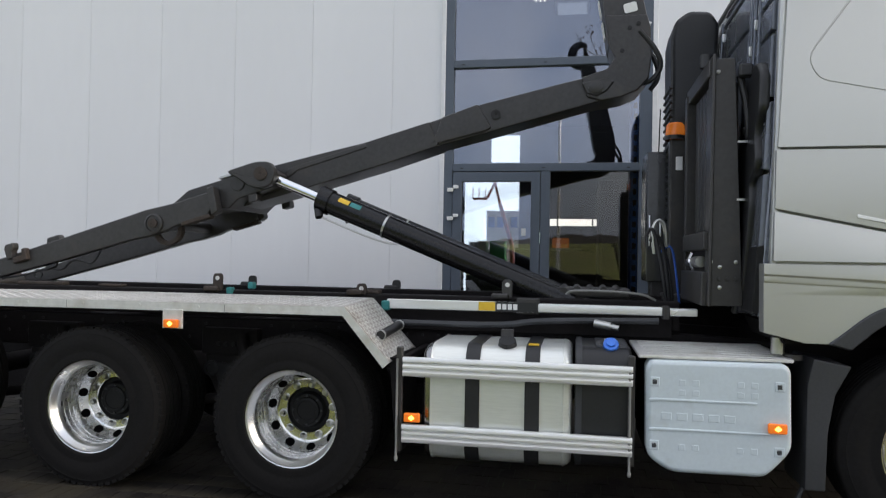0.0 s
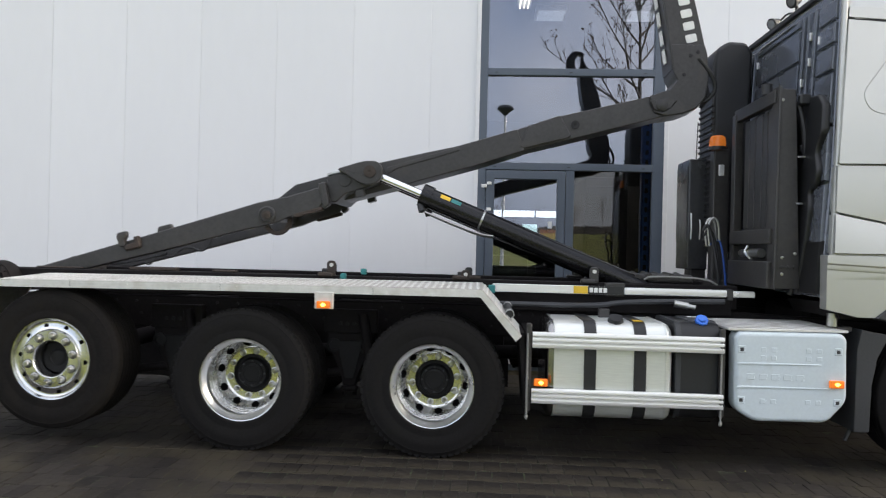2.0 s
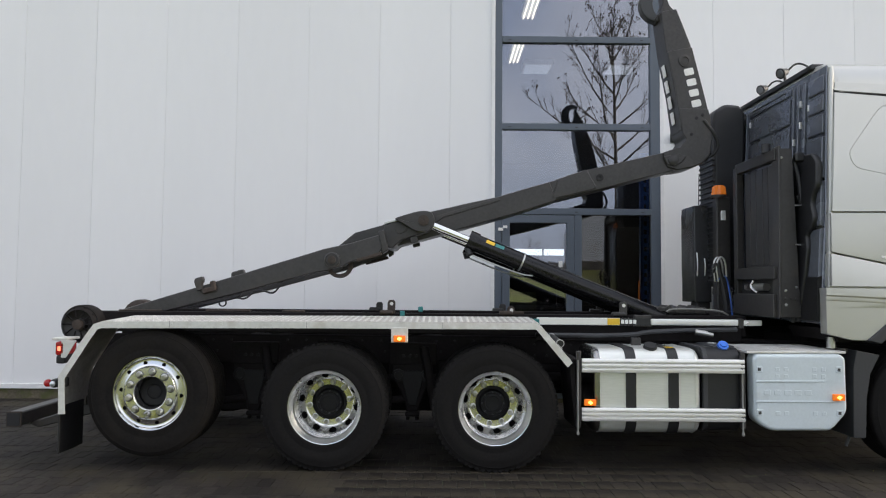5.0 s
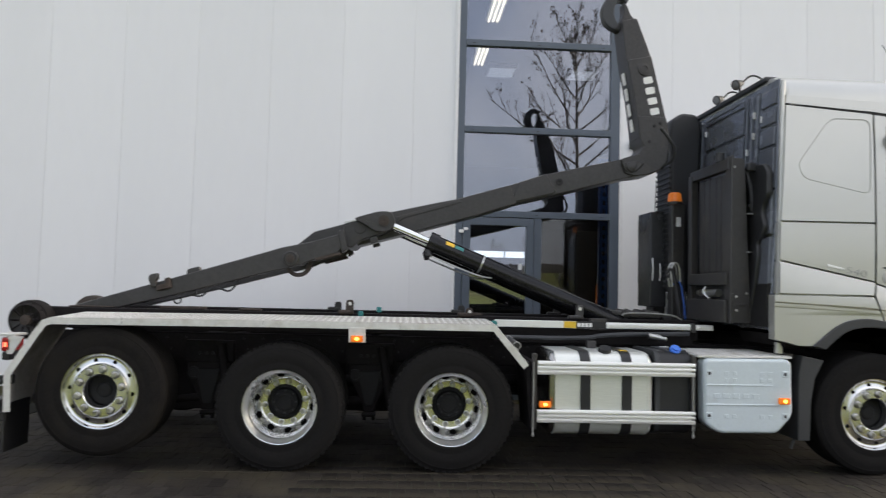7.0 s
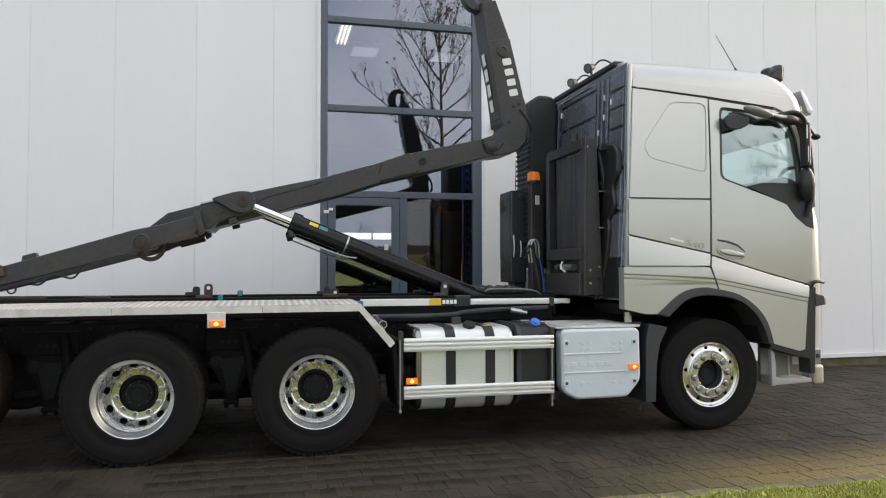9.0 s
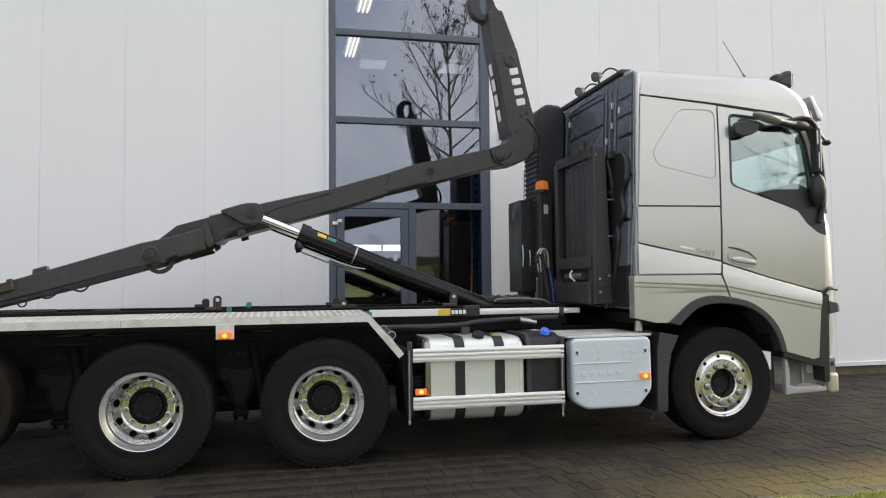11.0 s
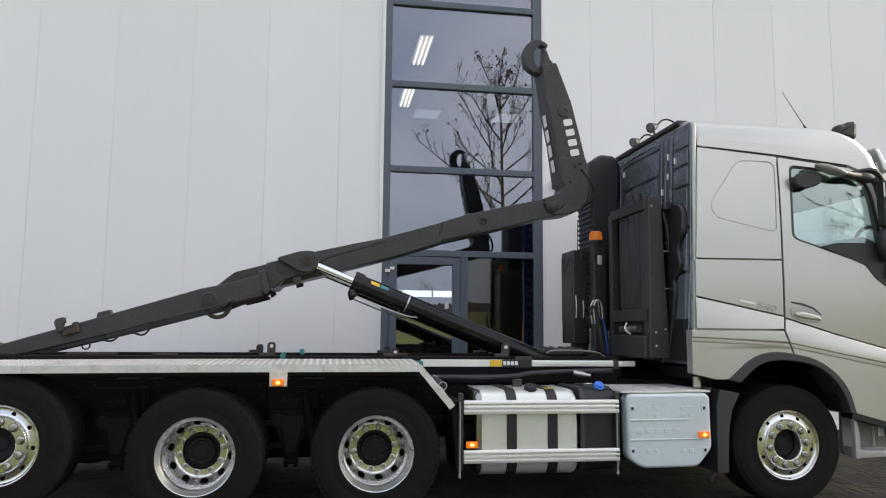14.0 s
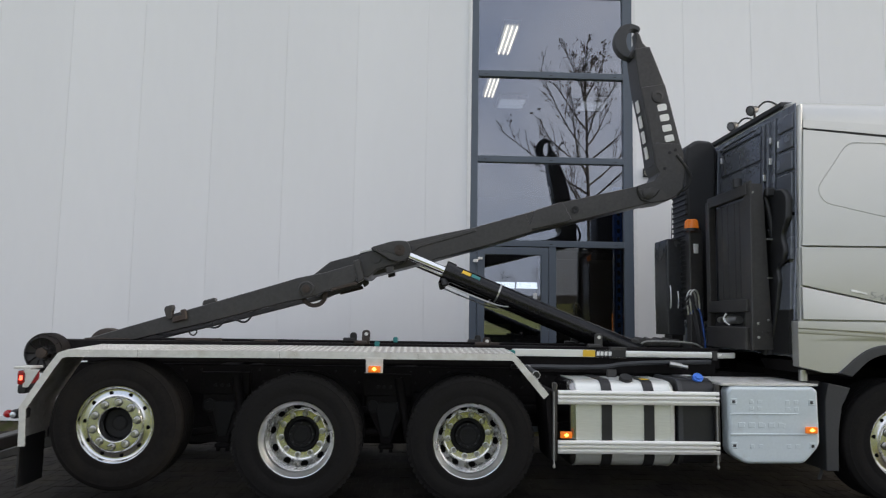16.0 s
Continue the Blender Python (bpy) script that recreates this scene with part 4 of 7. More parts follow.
for s in (-1, 1):
    for xc in (-0.686, -2.08):
        bracket = bm_prism([(xc - 0.18, 0.80), (xc + 0.18, 0.80), (xc + 0.18, 0.68), (xc + 0.14, 0.62), (xc + 0.065, 0.46), (xc + 0.05, 0.38), (xc - 0.05, 0.38), (xc - 0.065, 0.46), (xc - 0.14, 0.62), (xc - 0.18, 0.68)], s * 0.70, s * 0.62, 0.01)
        hang = part("suspension_bracket", bracket, "chassis", truck, "black cast suspension bracket")
        for k in range(4):
            part("bolt", turned([(0.016, 0), (0.016, 0.012), (0.0005, 0.013)], (xc - 0.08 + 0.055 * k, s * 0.70, 0.87), "y", 8, s), "hub", hang)
        part("head_plate", bm_box(xc - 0.21, xc + 0.21, s * 0.66 - 0.04, s * 0.66 + 0.04, 0.795, 0.98, 0.008), "chassis", hang)
        part("web", bm_prism([(xc - 0.11, 0.74), (xc + 0.11, 0.74), (xc + 0.035, 0.44), (xc - 0.035, 0.44)], s * 0.715, s * 0.70, 0.006), "hub", hang)
        part("foot", bm_box(xc - 0.065, xc + 0.065, s * 0.67 - 0.05, s * 0.67 + 0.05, 0.34, 0.385, 0.018, 2), "chassis", hang)
        for dx in (-0.04, 0.04):
            part("foot_nut", bm_rod((xc + dx, s * 0.67, 0.31), (xc + dx, s * 0.67, 0.345), 0.018, 6), "chassis", hang)
        for dx in (-0.125, 0.125):
            part("bush", turned([(0.055, 0), (0.055, 0.022), (0.036, 0.026), (0.034, 0.012), (0.0005, 0.012)], (xc + dx, s * 0.70, 0.70), "y", 16, s), "hub", hang)
        part("air_spring", turned([(0.11, 0.0), (0.13, 0.04), (0.12, 0.1), (0.13, 0.16), (0.11, 0.2)], (xc + 0.33, s * 0.6, 0.62), "z", 24), "chassis", truck)
        part("link_rod", bm_rod((xc - 0.6, s * 0.66, 0.42), (xc + 0.02, s * 0.66, 0.5), 0.035, 12), "chassis", truck)
        part("shock_absorber", bm_rod((xc + 0.2, s * 0.75, 0.42), (xc + 0.1, s * 0.72, 0.95), 0.04, 12), "chassis", truck)
part("air_tank", bm_rod((0.55, 0.5, 0.62), (1.5, 0.5, 0.62), 0.14, 24), "chassis", truck)
part("gearbox", bm_box(1.9, 2.9, -0.3, 0.3, 0.42, 0.95, 0.05), "chassis", truck)
part("propeller_shaft", bm_rod((-1.4, 0, 0.55), (1.95, 0, 0.62), 0.06, 16), "chassis", truck)
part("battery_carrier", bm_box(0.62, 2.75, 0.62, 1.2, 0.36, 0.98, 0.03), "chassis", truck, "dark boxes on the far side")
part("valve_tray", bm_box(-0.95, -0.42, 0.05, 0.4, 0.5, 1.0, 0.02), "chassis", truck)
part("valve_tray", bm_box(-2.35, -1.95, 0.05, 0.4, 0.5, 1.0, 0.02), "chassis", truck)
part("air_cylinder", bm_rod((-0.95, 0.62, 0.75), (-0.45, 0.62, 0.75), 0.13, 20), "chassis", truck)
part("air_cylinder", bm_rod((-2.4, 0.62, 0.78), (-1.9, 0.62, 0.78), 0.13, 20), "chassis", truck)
# added sheet that keeps light from the wall side off the ground
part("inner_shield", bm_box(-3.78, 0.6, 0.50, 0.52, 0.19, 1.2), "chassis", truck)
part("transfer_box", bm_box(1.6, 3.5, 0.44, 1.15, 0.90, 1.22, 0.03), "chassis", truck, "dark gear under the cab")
part("engine", bm_box(2.9, 4.5, -0.42, 0.42, 0.5, 1.1, 0.05), "chassis", truck)


# mudguard over the three rear axles
def fender(s):
    line = [(-3.495, 0.44), (-3.505, 0.74), (-3.30, 1.075), (-3.235, 1.165), (-3.16, 1.19), (-1.4, 1.202), (0.335, 1.205), (0.625, 0.885)]
    g = group_of("mudguard", "worn chequer-plate aluminium mudguard over the rear wheels", "")
    g.parent = truck
    bm = bmesh.new()
    rows = []
    for y, drop in ((1.272, -0.062), (1.276, -0.012), (1.268, -0.008), (0.66, 0.014), (0.66, 0.008), (1.262, -0.014), (1.264, -0.060)):
        row = []
        for i, (x, z) in enumerate(line):
            a = Vector(line[max(i - 1, 0)])
            b = Vector(line[min(i + 1, len(line) - 1)])
            d = (b - a).normalized()
            nrm = Vector((-d.y, d.x))
            row.append(bm.verts.new((x + nrm.x * drop, s * y, z + nrm.y * drop)))
        rows.append(row)
    for a, b in zip(rows, rows[1:] + rows[:1]):
        for i in range(len(line) - 1):
            bm.faces.new((a[i], a[i + 1], b[i + 1], b[i]))
    for i in (0, len(line) - 1):
        bm.faces.new([r[i] for r in rows])
    bmesh.ops.recalc_face_normals(bm, faces=bm.faces[:])
    part("sheet", bm, "topplate", g, "aluminium chequer-plate sheet", angle=25)
    lip = bmesh.new()
    rows = []
    for y, drop in ((1.2785, -0.064), (1.2785, -0.011), (1.273, -0.011), (1.273, -0.064)):
        row = []
        for i, (x, z) in enumerate(line):
            d = (Vector(line[min(i + 1, len(line) - 1)]) - Vector(line[max(i - 1, 0)])).normalized()
            row.append(lip.verts.new((x - d.y * drop, s * y, z + d.x * drop)))
        rows.append(row)
    for a, b in zip(rows, rows[1:] + rows[:1]):
        for i in range(len(line) - 1):
            lip.faces.new((a[i], a[i + 1], b[i + 1], b[i]))
    bmesh.ops.recalc_face_normals(lip, faces=lip.faces[:])
    part("edge_lip", lip, "plate", g, "pale folded aluminium edge", angle=25)
    for x in (-2.62, -1.52, -0.43):
        part("lip_joint", bm_box(x, x + 0.003, s * 1.279 - 0.0008, s * 1.279 + 0.0008, 1.136, 1.188), "lampgrey", g)
    # raised chequer bars on the top and the front slope
    if s < 0:
        vs, fs = [], []

        def bars_on(p, q, step, rows_y):
            p, q = Vector(p), Vector(q)
            d = (q - p).normalized()
            up = Vector((-d.y, d.x))
            n = int((q - p).length / step)
            for i in range(n):
                for j, y in enumerate(rows_y):
                    c = p.lerp(q, (i + 0.5) / n)
                    a = radians(45 if (i + j) % 2 else -45)
                    b = len(vs)
                    lift = -0.0095 + 0.022 * (1.268 - y) / 0.608
                    for k, h in ((1.0, lift), (0.45, lift + 0.0032)):
                        for u, v in ((-0.018, -0.0055), (0.018, -0.0055), (0.018, 0.0055), (-0.018, 0.0055)):
                            e, f = k * (u * math.cos(a) - v * math.sin(a)), k * (u * math.sin(a) + v * math.cos(a))
                            vs.append((c.x + d.x * e + up.x * h, s * (y + f), c.y + d.y * e + up.y * h))
                    fs.extend([(b + 4, b + 5, b + 6, b + 7)] + [(b + m, b + (m + 1) % 4, b + 4 + (m + 1) % 4, b + 4 + m) for m in range(4)])
        bars_on((0.345, 1.2045), (0.618, 0.8955), 0.03, [1.255 - 0.03 * k for k in range(19)])
        bars_on((-1.4, 1.204), (0.33, 1.207), 0.051, [1.248 - 0.042 * k for k in range(14)])
        bars_on((-3.15, 1.192), (-1.4, 1.204), 0.051, [1.248 - 0.042 * k for k in range(14)])
        me = bpy.data.meshes.new("chequer_relief")
        me.from_pydata(vs, [], fs)
        me.materials.append(M["plate"])
        bars = new("chequer_relief", me)
        bars.parent = g
        tagged(bars, kind="stuff")
    part("mud_flap", bm_box(-3.5, -3.485, s * 0.86 if s > 0 else s * 1.25, s * 1.25 if s > 0 else s * 0.86, 0.12, 0.5, 0.004), "black", g, "black rubber mud flap")
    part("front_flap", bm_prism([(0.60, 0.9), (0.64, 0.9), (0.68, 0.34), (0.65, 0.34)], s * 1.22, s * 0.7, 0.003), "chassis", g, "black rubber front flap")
    for i in range(9):
        x = -3.0 + 0.4 * i
        part("rivet", turned([(0.008, 0), (0.006, 0.004), (0.0005, 0.005)], (x, s * 1.2785, 1.166 + 0.004 * (i // 4)), "y", 8, s), "plate", g)
    grip = part("grab_handle", bm_rod((0.535, s * 1.176, 1.024), (0.532, s * 0.72, 1.046), 0.029, 20), "black", g, "black round grab handle")
    for y, z in ((1.176, 1.024), (0.72, 1.046)):
        part("grip_ring", turned([(0.028, -0.008), (0.0335, -0.006), (0.0335, 0.006), (0.028, 0.008), (0.028, -0.008)], (0.534, s * y, z), "y", 24), "stepgrey", grip, "pale metal ring")
        part("grip_foot", bm_prism([(0.50, 1.005), (0.545, 0.958), (0.552, 0.985), (0.515, 1.02)], s * y - 0.006, s * y + 0.006, 0.002), "stepgrey", grip)
    if s < 0:
        part("lamp_bracket", bm_box(-0.84, -0.705, -1.285, -1.27, 1.03, 1.15, 0.003), "plate", g, "pale lamp bracket")
    return g


for s in (-1, 1):
    fender(s)


def marker(x, y, z, w=0.095, h=0.052):
    lamp = group_of("marker_lamp", "small lit amber side marker lamp", "")
    lamp.parent = truck
    part("lens", bm_box(x - w / 2, x + w / 2, y - 0.028, y, z - h / 2, z + h / 2, 0.008, 2), "amber", lamp, "amber plastic lens")
    part("bulb", bm_prism([(x - 0.018, z), (x, z - 0.015), (x + 0.018, z), (x, z + 0.015)], y - 0.031, y - 0.026), "bulb", lamp, "bright lit bulb")


marker(-0.772, -1.286, 1.062)
marker(0.757, -1.26, 0.565)
marker(2.742, -1.274, 0.622)


# fuel tank, additive tank and the guard rails
def tank_shape(x0, x1, y0, y1, z0, z1, r, bev=0.012, bm=None):
    tmp = bmesh.new()
    pts = []
    for cy, cz, a0 in ((y0 + r, z1 - r, 90), (y0 + r, z0 + r, 180), (y1 - r, z0 + r, 270), (y1 - r, z1 - r, 0)):
        for k in range(9):
            a = radians(a0 + 90 * k / 8)
            pts.append((cy + r * math.cos(a), cz + r * math.sin(a)))
    rings = []
    curve = [(bev * (1 - math.cos(radians(g))), bev * (1 - math.sin(radians(g)))) for g in ((0, 90) if bev < 0.02 else (0, 22, 45, 68, 90))]
    for x, inset in [(x0 + d, i) for d, i in curve] + [(x1 - d, i) for d, i in reversed(curve)]:
        cy, cz = (y0 + y1) / 2, (z0 + z1) / 2
        ring = []
        for y, z in pts:
            d = Vector((y - cy, z - cz))
            d *= 1 - inset / d.length
            ring.append(tmp.verts.new((x, cy + d.x, cz + d.y)))
        rings.append(ring)
    n = len(pts)
    for a, b in zip(rings, rings[1:]):
        for i in range(n):
            tmp.faces.new((a[i], a[(i + 1) % n], b[(i + 1) % n], b[i]))
    tmp.faces.new(rings[0])
    tmp.faces.new(rings[-1])
    bmesh.ops.recalc_face_normals(tmp, faces=tmp.faces[:])
    return pour(tmp, bm) if bm else tmp


tank = group_of("fuel_tank", "brushed aluminium fuel tank with two black straps", "")
tank.parent = truck
part("shell", tank_shape(0.852, 1.67, -1.215, -0.5, 0.30, 0.985, 0.13, 0.05), "tank", tank, "brushed aluminium shell")
part("shell_edge", tank_shape(0.85, 0.95, -1.2145, -0.5005, 0.3005, 0.9845, 0.13, 0.004), "tank", tank)
# same tank metal as the shell, with the dark reflection put into its colour
part("end_cap", tank_shape(0.795, 0.92, -1.211, -0.504, 0.304, 0.981, 0.13, 0.05), "tankend", tank, "polished domed tank end, darkened for its dark reflection")
for x in (0.855, 1.622):
    part("weld_ring", tank_shape(x - 0.005, x + 0.005, -1.219, -0.496, 0.296, 0.989, 0.133, 0.002), "tank", tank)
for x in (1.10, 1.445):
    part("strap", tank_shape(x - 0.042, x + 0.042, -1.224, -0.49, 0.291, 0.994, 0.136, 0.002), "black", tank, "black rubber-backed strap")
part("filler_neck", bm_rod((1.29, -1.07, 0.935), (1.29, -1.10, 0.992), 0.05, 24), "lip", tank)
part("filler_cap", bm_rod((1.29, -1.098, 0.988), (1.29, -1.112, 1.016), 0.056, 18, 0.05), "black", tank, "black filler cap")
part("warning_label", bm_box(1.415, 1.475, -1.12, -1.05, 0.992, 0.997), "yellow", tank, "yellow warning label")
part("bracket", bm_box(1.22, 1.3, -0.8, -0.76, 0.98, 1.05, 0.004), "steel", tank)
urea = group_of("additive_tank", "black plastic additive tank with a blue cap", "")
urea.parent = truck
part("shell", tank_shape(1.685, 2.0, -1.205, -0.55, 0.32, 1.0, 0.11, 0.02), "black", urea, "black plastic shell")
part("shoulder", bm_box(1.80, 1.985, -1.12, -0.72, 0.985, 1.012, 0.012, 2), "greyplastic", urea)
part("side_strap", tank_shape(1.69, 1.725, -1.212, -0.545, 0.314, 1.007, 0.115, 0.002), "greyplastic", urea)
cap = part("blue_cap", bm_rod((1.885, -1.10, 0.99), (1.885, -1.135, 1.022), 0.047, 12, 0.043), "bluecap", truck, "bright blue cap")
part("cap_grip", bm_rod((1.885, -1.133, 1.020), (1.885, -1.142, 1.030), 0.029, 8, 0.026), "bluecap", cap)
part("cap_label", bm_box(1.86, 1.93, -0.86, -0.82, 1.012, 1.016), "white", urea)


def guard_rail(z0, z1):
    y = -1.27
    h = z1 - z0
    prof = [(0.03, 0), (0.0, 0), (-0.004, 0.10), (-0.004, 0.22), (0.004, 0.30), (0.02, 0.32), (0.02, 0.37), (0.002, 0.40), (-0.004, 0.46), (-0.004, 0.55), (0.002, 0.61), (0.02, 0.63), (0.02, 0.68), (0.004, 0.70), (-0.004, 0.78), (-0.004, 0.92), (0.0, 1.0), (0.03, 1.0)]
    bm = bmesh.new()
    rows = [[bm.verts.new((x, y + a, z0 + b * h)) for a, b in prof] for x in (0.695, 2.0)]
    n = len(prof)
    for i in range(n):
        bm.faces.new((rows[0][i], rows[0][(i + 1) % n], rows[1][(i + 1) % n], rows[1][i]))
    bm.faces.new(rows[0])
    bm.faces.new(rows[1])
    bmesh.ops.recalc_face_normals(bm, faces=bm.faces[:])
    part("guard_rail", bm, "alu", truck, "grooved aluminium side guard rail", angle=20)


guard_rail(0.803, 0.912)
guard_rail(0.418, 0.52)
for x in (0.672, 1.995):
    post = part("guard_post", bm_box(x - 0.018, x + 0.018, -1.255, -1.215, 0.36, 0.97, 0.006), "steel", truck, "black guard post")
    part("guard_tube", bm_tube([(x - 0.01, -1.262, 0.31), (x - 0.01, -1.262, 0.55), (x - 0.01, -1.262, 0.9)], 0.007), "lampgrey", post)
    part("tube_foot", bm_ball((x - 0.01, -1.262, 0.32), 0.012, (1, 0.8, 1.5), 10, 8), "lampgrey", post)
    part("guard_arm", bm_box(x - 0.02, x + 0.02, -1.22, -0.47, 0.86, 0.9, 0.004), "chassis", truck)

# side box behind the front wheel
boxg = group_of("side_box", "pale blue-grey moulded plastic side box cover", "")
boxg.parent = truck
face = [(2.068, 0.92), (2.09, 0.958), (2.78, 0.962), (2.815, 0.93), (2.822, 0.50), (2.69, 0.352), (2.20, 0.348), (2.075, 0.43)]
part("cover", bm_prism(rounded(face, 0.05), -1.275, -1.12, 0.03, 4), "cover", boxg, "pale blue-grey plastic cover")
part("body", bm_box(2.08, 2.79, -1.12, -0.5, 0.40, 0.93, 0.015), "chassis", boxg)
part("step_plate", bm_prism([(2.03, 0.962), (2.83, 0.967), (2.83, 0.985), (2.03, 0.98)], -1.25, -0.5, 0.003), "plate", boxg, "grey aluminium step plate")
for k in range(7):
    part("plate_rib", bm_box(2.07, 2.8, -1.2 + 0.1 * k, -1.185 + 0.1 * k, 0.983, 0.988, 0.001), "plate", boxg)
for z, x1 in ((0.735, 2.62), (0.575, 2.74)):
    part("mould_line", bm_prism([(2.085, z - 0.004), (2.12, z), (x1, z + 0.006), (x1 + 0.03, z + 0.012), (x1, z + 0.016), (2.12, z + 0.016), (2.085, z + 0.012)], -1.281, -1.27, 0.0045, 2), "cover", boxg)
for k in range(5):  # the embossed name as five plain blocks
    part("embossed_mark", bm_prism([(2.15 + 0.082 * k, 0.635), (2.205 + 0.082 * k, 0.635), (2.205 + 0.082 * k, 0.675), (2.15 + 0.082 * k, 0.675)], -1.2768, -1.27, 0.0017), "cover", boxg)
for x in (2.115, 2.755):
    for z in (0.84, 0.495):
        part("latch_pocket", bm_box(x - 0.026, x + 0.026, -1.2785, -1.27, z - 0.026, z + 0.026, 0.004), "cover", boxg)
        part("latch", bm_box(x - 0.013, x + 0.012, -1.2805, -1.276, z - 0.014, z + 0.012, 0.003), "greyplastic", boxg, "dark latch")
for x in (2.26, 2.33, 2.56, 2.63):
    for z in (0.84, 0.785, 0.49):
        part("embossed_square", bm_box(x - 0.02, x + 0.02, -1.2766, -1.27, z - 0.018, z + 0.018, 0.004), "cover", boxg)


# ---------------------------------------------------------------- cab
def outline(xr, xf, w, rc, rr=0.05):
    """Plan of the cab at one height, anticlockwise from the rear right."""
    pts = []
    for cx, cy, r, a0 in ((xr + rr, -w + rr, rr, 180), (xf - rc, -w + rc, rc, 270), (xf - rc, w - rc, rc, 0), (xr + rr, w - rr, rr, 90)):
        for k in range(9):
            a = radians(a0 + 90 * k / 8)
            bow = 0.0
            pts.append((cx + r * math.cos(a) + bow, cy + r * math.sin(a)))
    return pts


def loft(slices, cap=True, floor=True):
    bm = bmesh.new()
    rings = [[bm.verts.new((x, y, z)) for x, y in outline(*args)] for z, *args in slices]
    n = len(rings[0])
    for a, b in zip(rings, rings[1:]):
        for i in range(n):
            bm.faces.new((a[i], a[(i + 1) % n], b[(i + 1) % n], b[i]))
    if cap:
        if floor:
            bm.faces.new(rings[0])
        bm.faces.new(rings[-1])
    bmesh.ops.recalc_face_normals(bm, faces=bm.faces[:])
    return bm


cab = group_of("cab", "silver sleeper cab with dark back wall", "")
cab.parent = truck
W = 1.232
CORE = W - 0.06
part("lower_shell", loft([(1.32, 2.70, 4.87, CORE, 0.17), (1.6, 2.71, 4.88, CORE, 0.17), (1.95, 2.72, 4.87, CORE, 0.17), (2.12, 2.725, 4.81, CORE, 0.17)]), "silver", cab, "silver lower cab shell")
part("nose", loft([(0.70, 4.61, 4.815, W - 0.032, 0.17, 0.02), (1.0, 4.62, 4.84, W - 0.02, 0.17, 0.02), (1.4, 4.63, 4.85, W - 0.012, 0.17, 0.02), (1.9, 4.64, 4.84, W - 0.02, 0.17, 0.02)]), "silver", cab, "silver bumper side")
part("floor_pan", bm_box(2.75, 4.6, -1.19, 1.19, 1.27, 1.33), "chassis", cab)
part("sleeper_shell", loft([(2.12, 2.725, 3.60, CORE, 0.02, 0.05), (2.6, 2.75, 3.60, CORE, 0.02, 0.05), (3.12, 2.78, 3.60, CORE, 0.02, 0.05)]), "silver", cab)
part("roof", loft([(3.0, 2.78, 4.66, 1.222, 0.16), (3.12, 2.785, 4.62, 1.226, 0.18), (3.2, 2.788, 4.575, 1.216, 0.2), (3.26, 2.79, 4.52, 1.20, 0.21), (3.31, 2.79, 4.46, 1.178, 0.22), (3.35, 2.80, 4.39, 1.145, 0.22),
                   (3.38, 2.80, 4.31, 1.10, 0.22), (3.41, 2.81, 4.18, 1.02, 0.2), (3.435, 2.82, 4.0, 0.88, 0.2), (3.455, 2.83, 3.85, 0.6, 0.2), (3.465, 2.9, 3.7, 0.3, 0.1)], floor=False), "silver", cab, "silver roof", angle=60)
for s in (-1, 1):
    pillar = bm_tube([(4.74, s * 1.13, 2.08), (4.70, s * 1.14, 2.5), (4.60, s * 1.13, 3.06)], 0.045, 10)
    part("front_pillar", pillar, "black", cab, "black front pillar")


def bent(bm, bend, s, creases=()):
    """Cuts a panel into narrow strips and pushes its skin in or out by bend(x, z)."""
    if bend is None:
        return bm
    for k in range(60):
        z = 0.7 + 0.045 * k
        bmesh.ops.bisect_plane(bm, geom=bm.verts[:] + bm.edges[:] + bm.faces[:], plane_co=(0, 0, z), plane_no=(0.0, 0, 1))
    for co, no in creases:
        for off in (0.003, 0.0, -0.004, -0.008, -0.011, -0.036, -0.038, -0.041, -0.044, -0.047):
            bmesh.ops.bisect_plane(bm, geom=bm.verts[:] + bm.edges[:] + bm.faces[:], plane_co=(co[0], 0, co[1] + off), plane_no=no)
    for v in bm.verts:
        if abs(v.co.y) > W - 0.06:
            v.co.y += s * bend(v.co.x, v.co.z)
    return bm


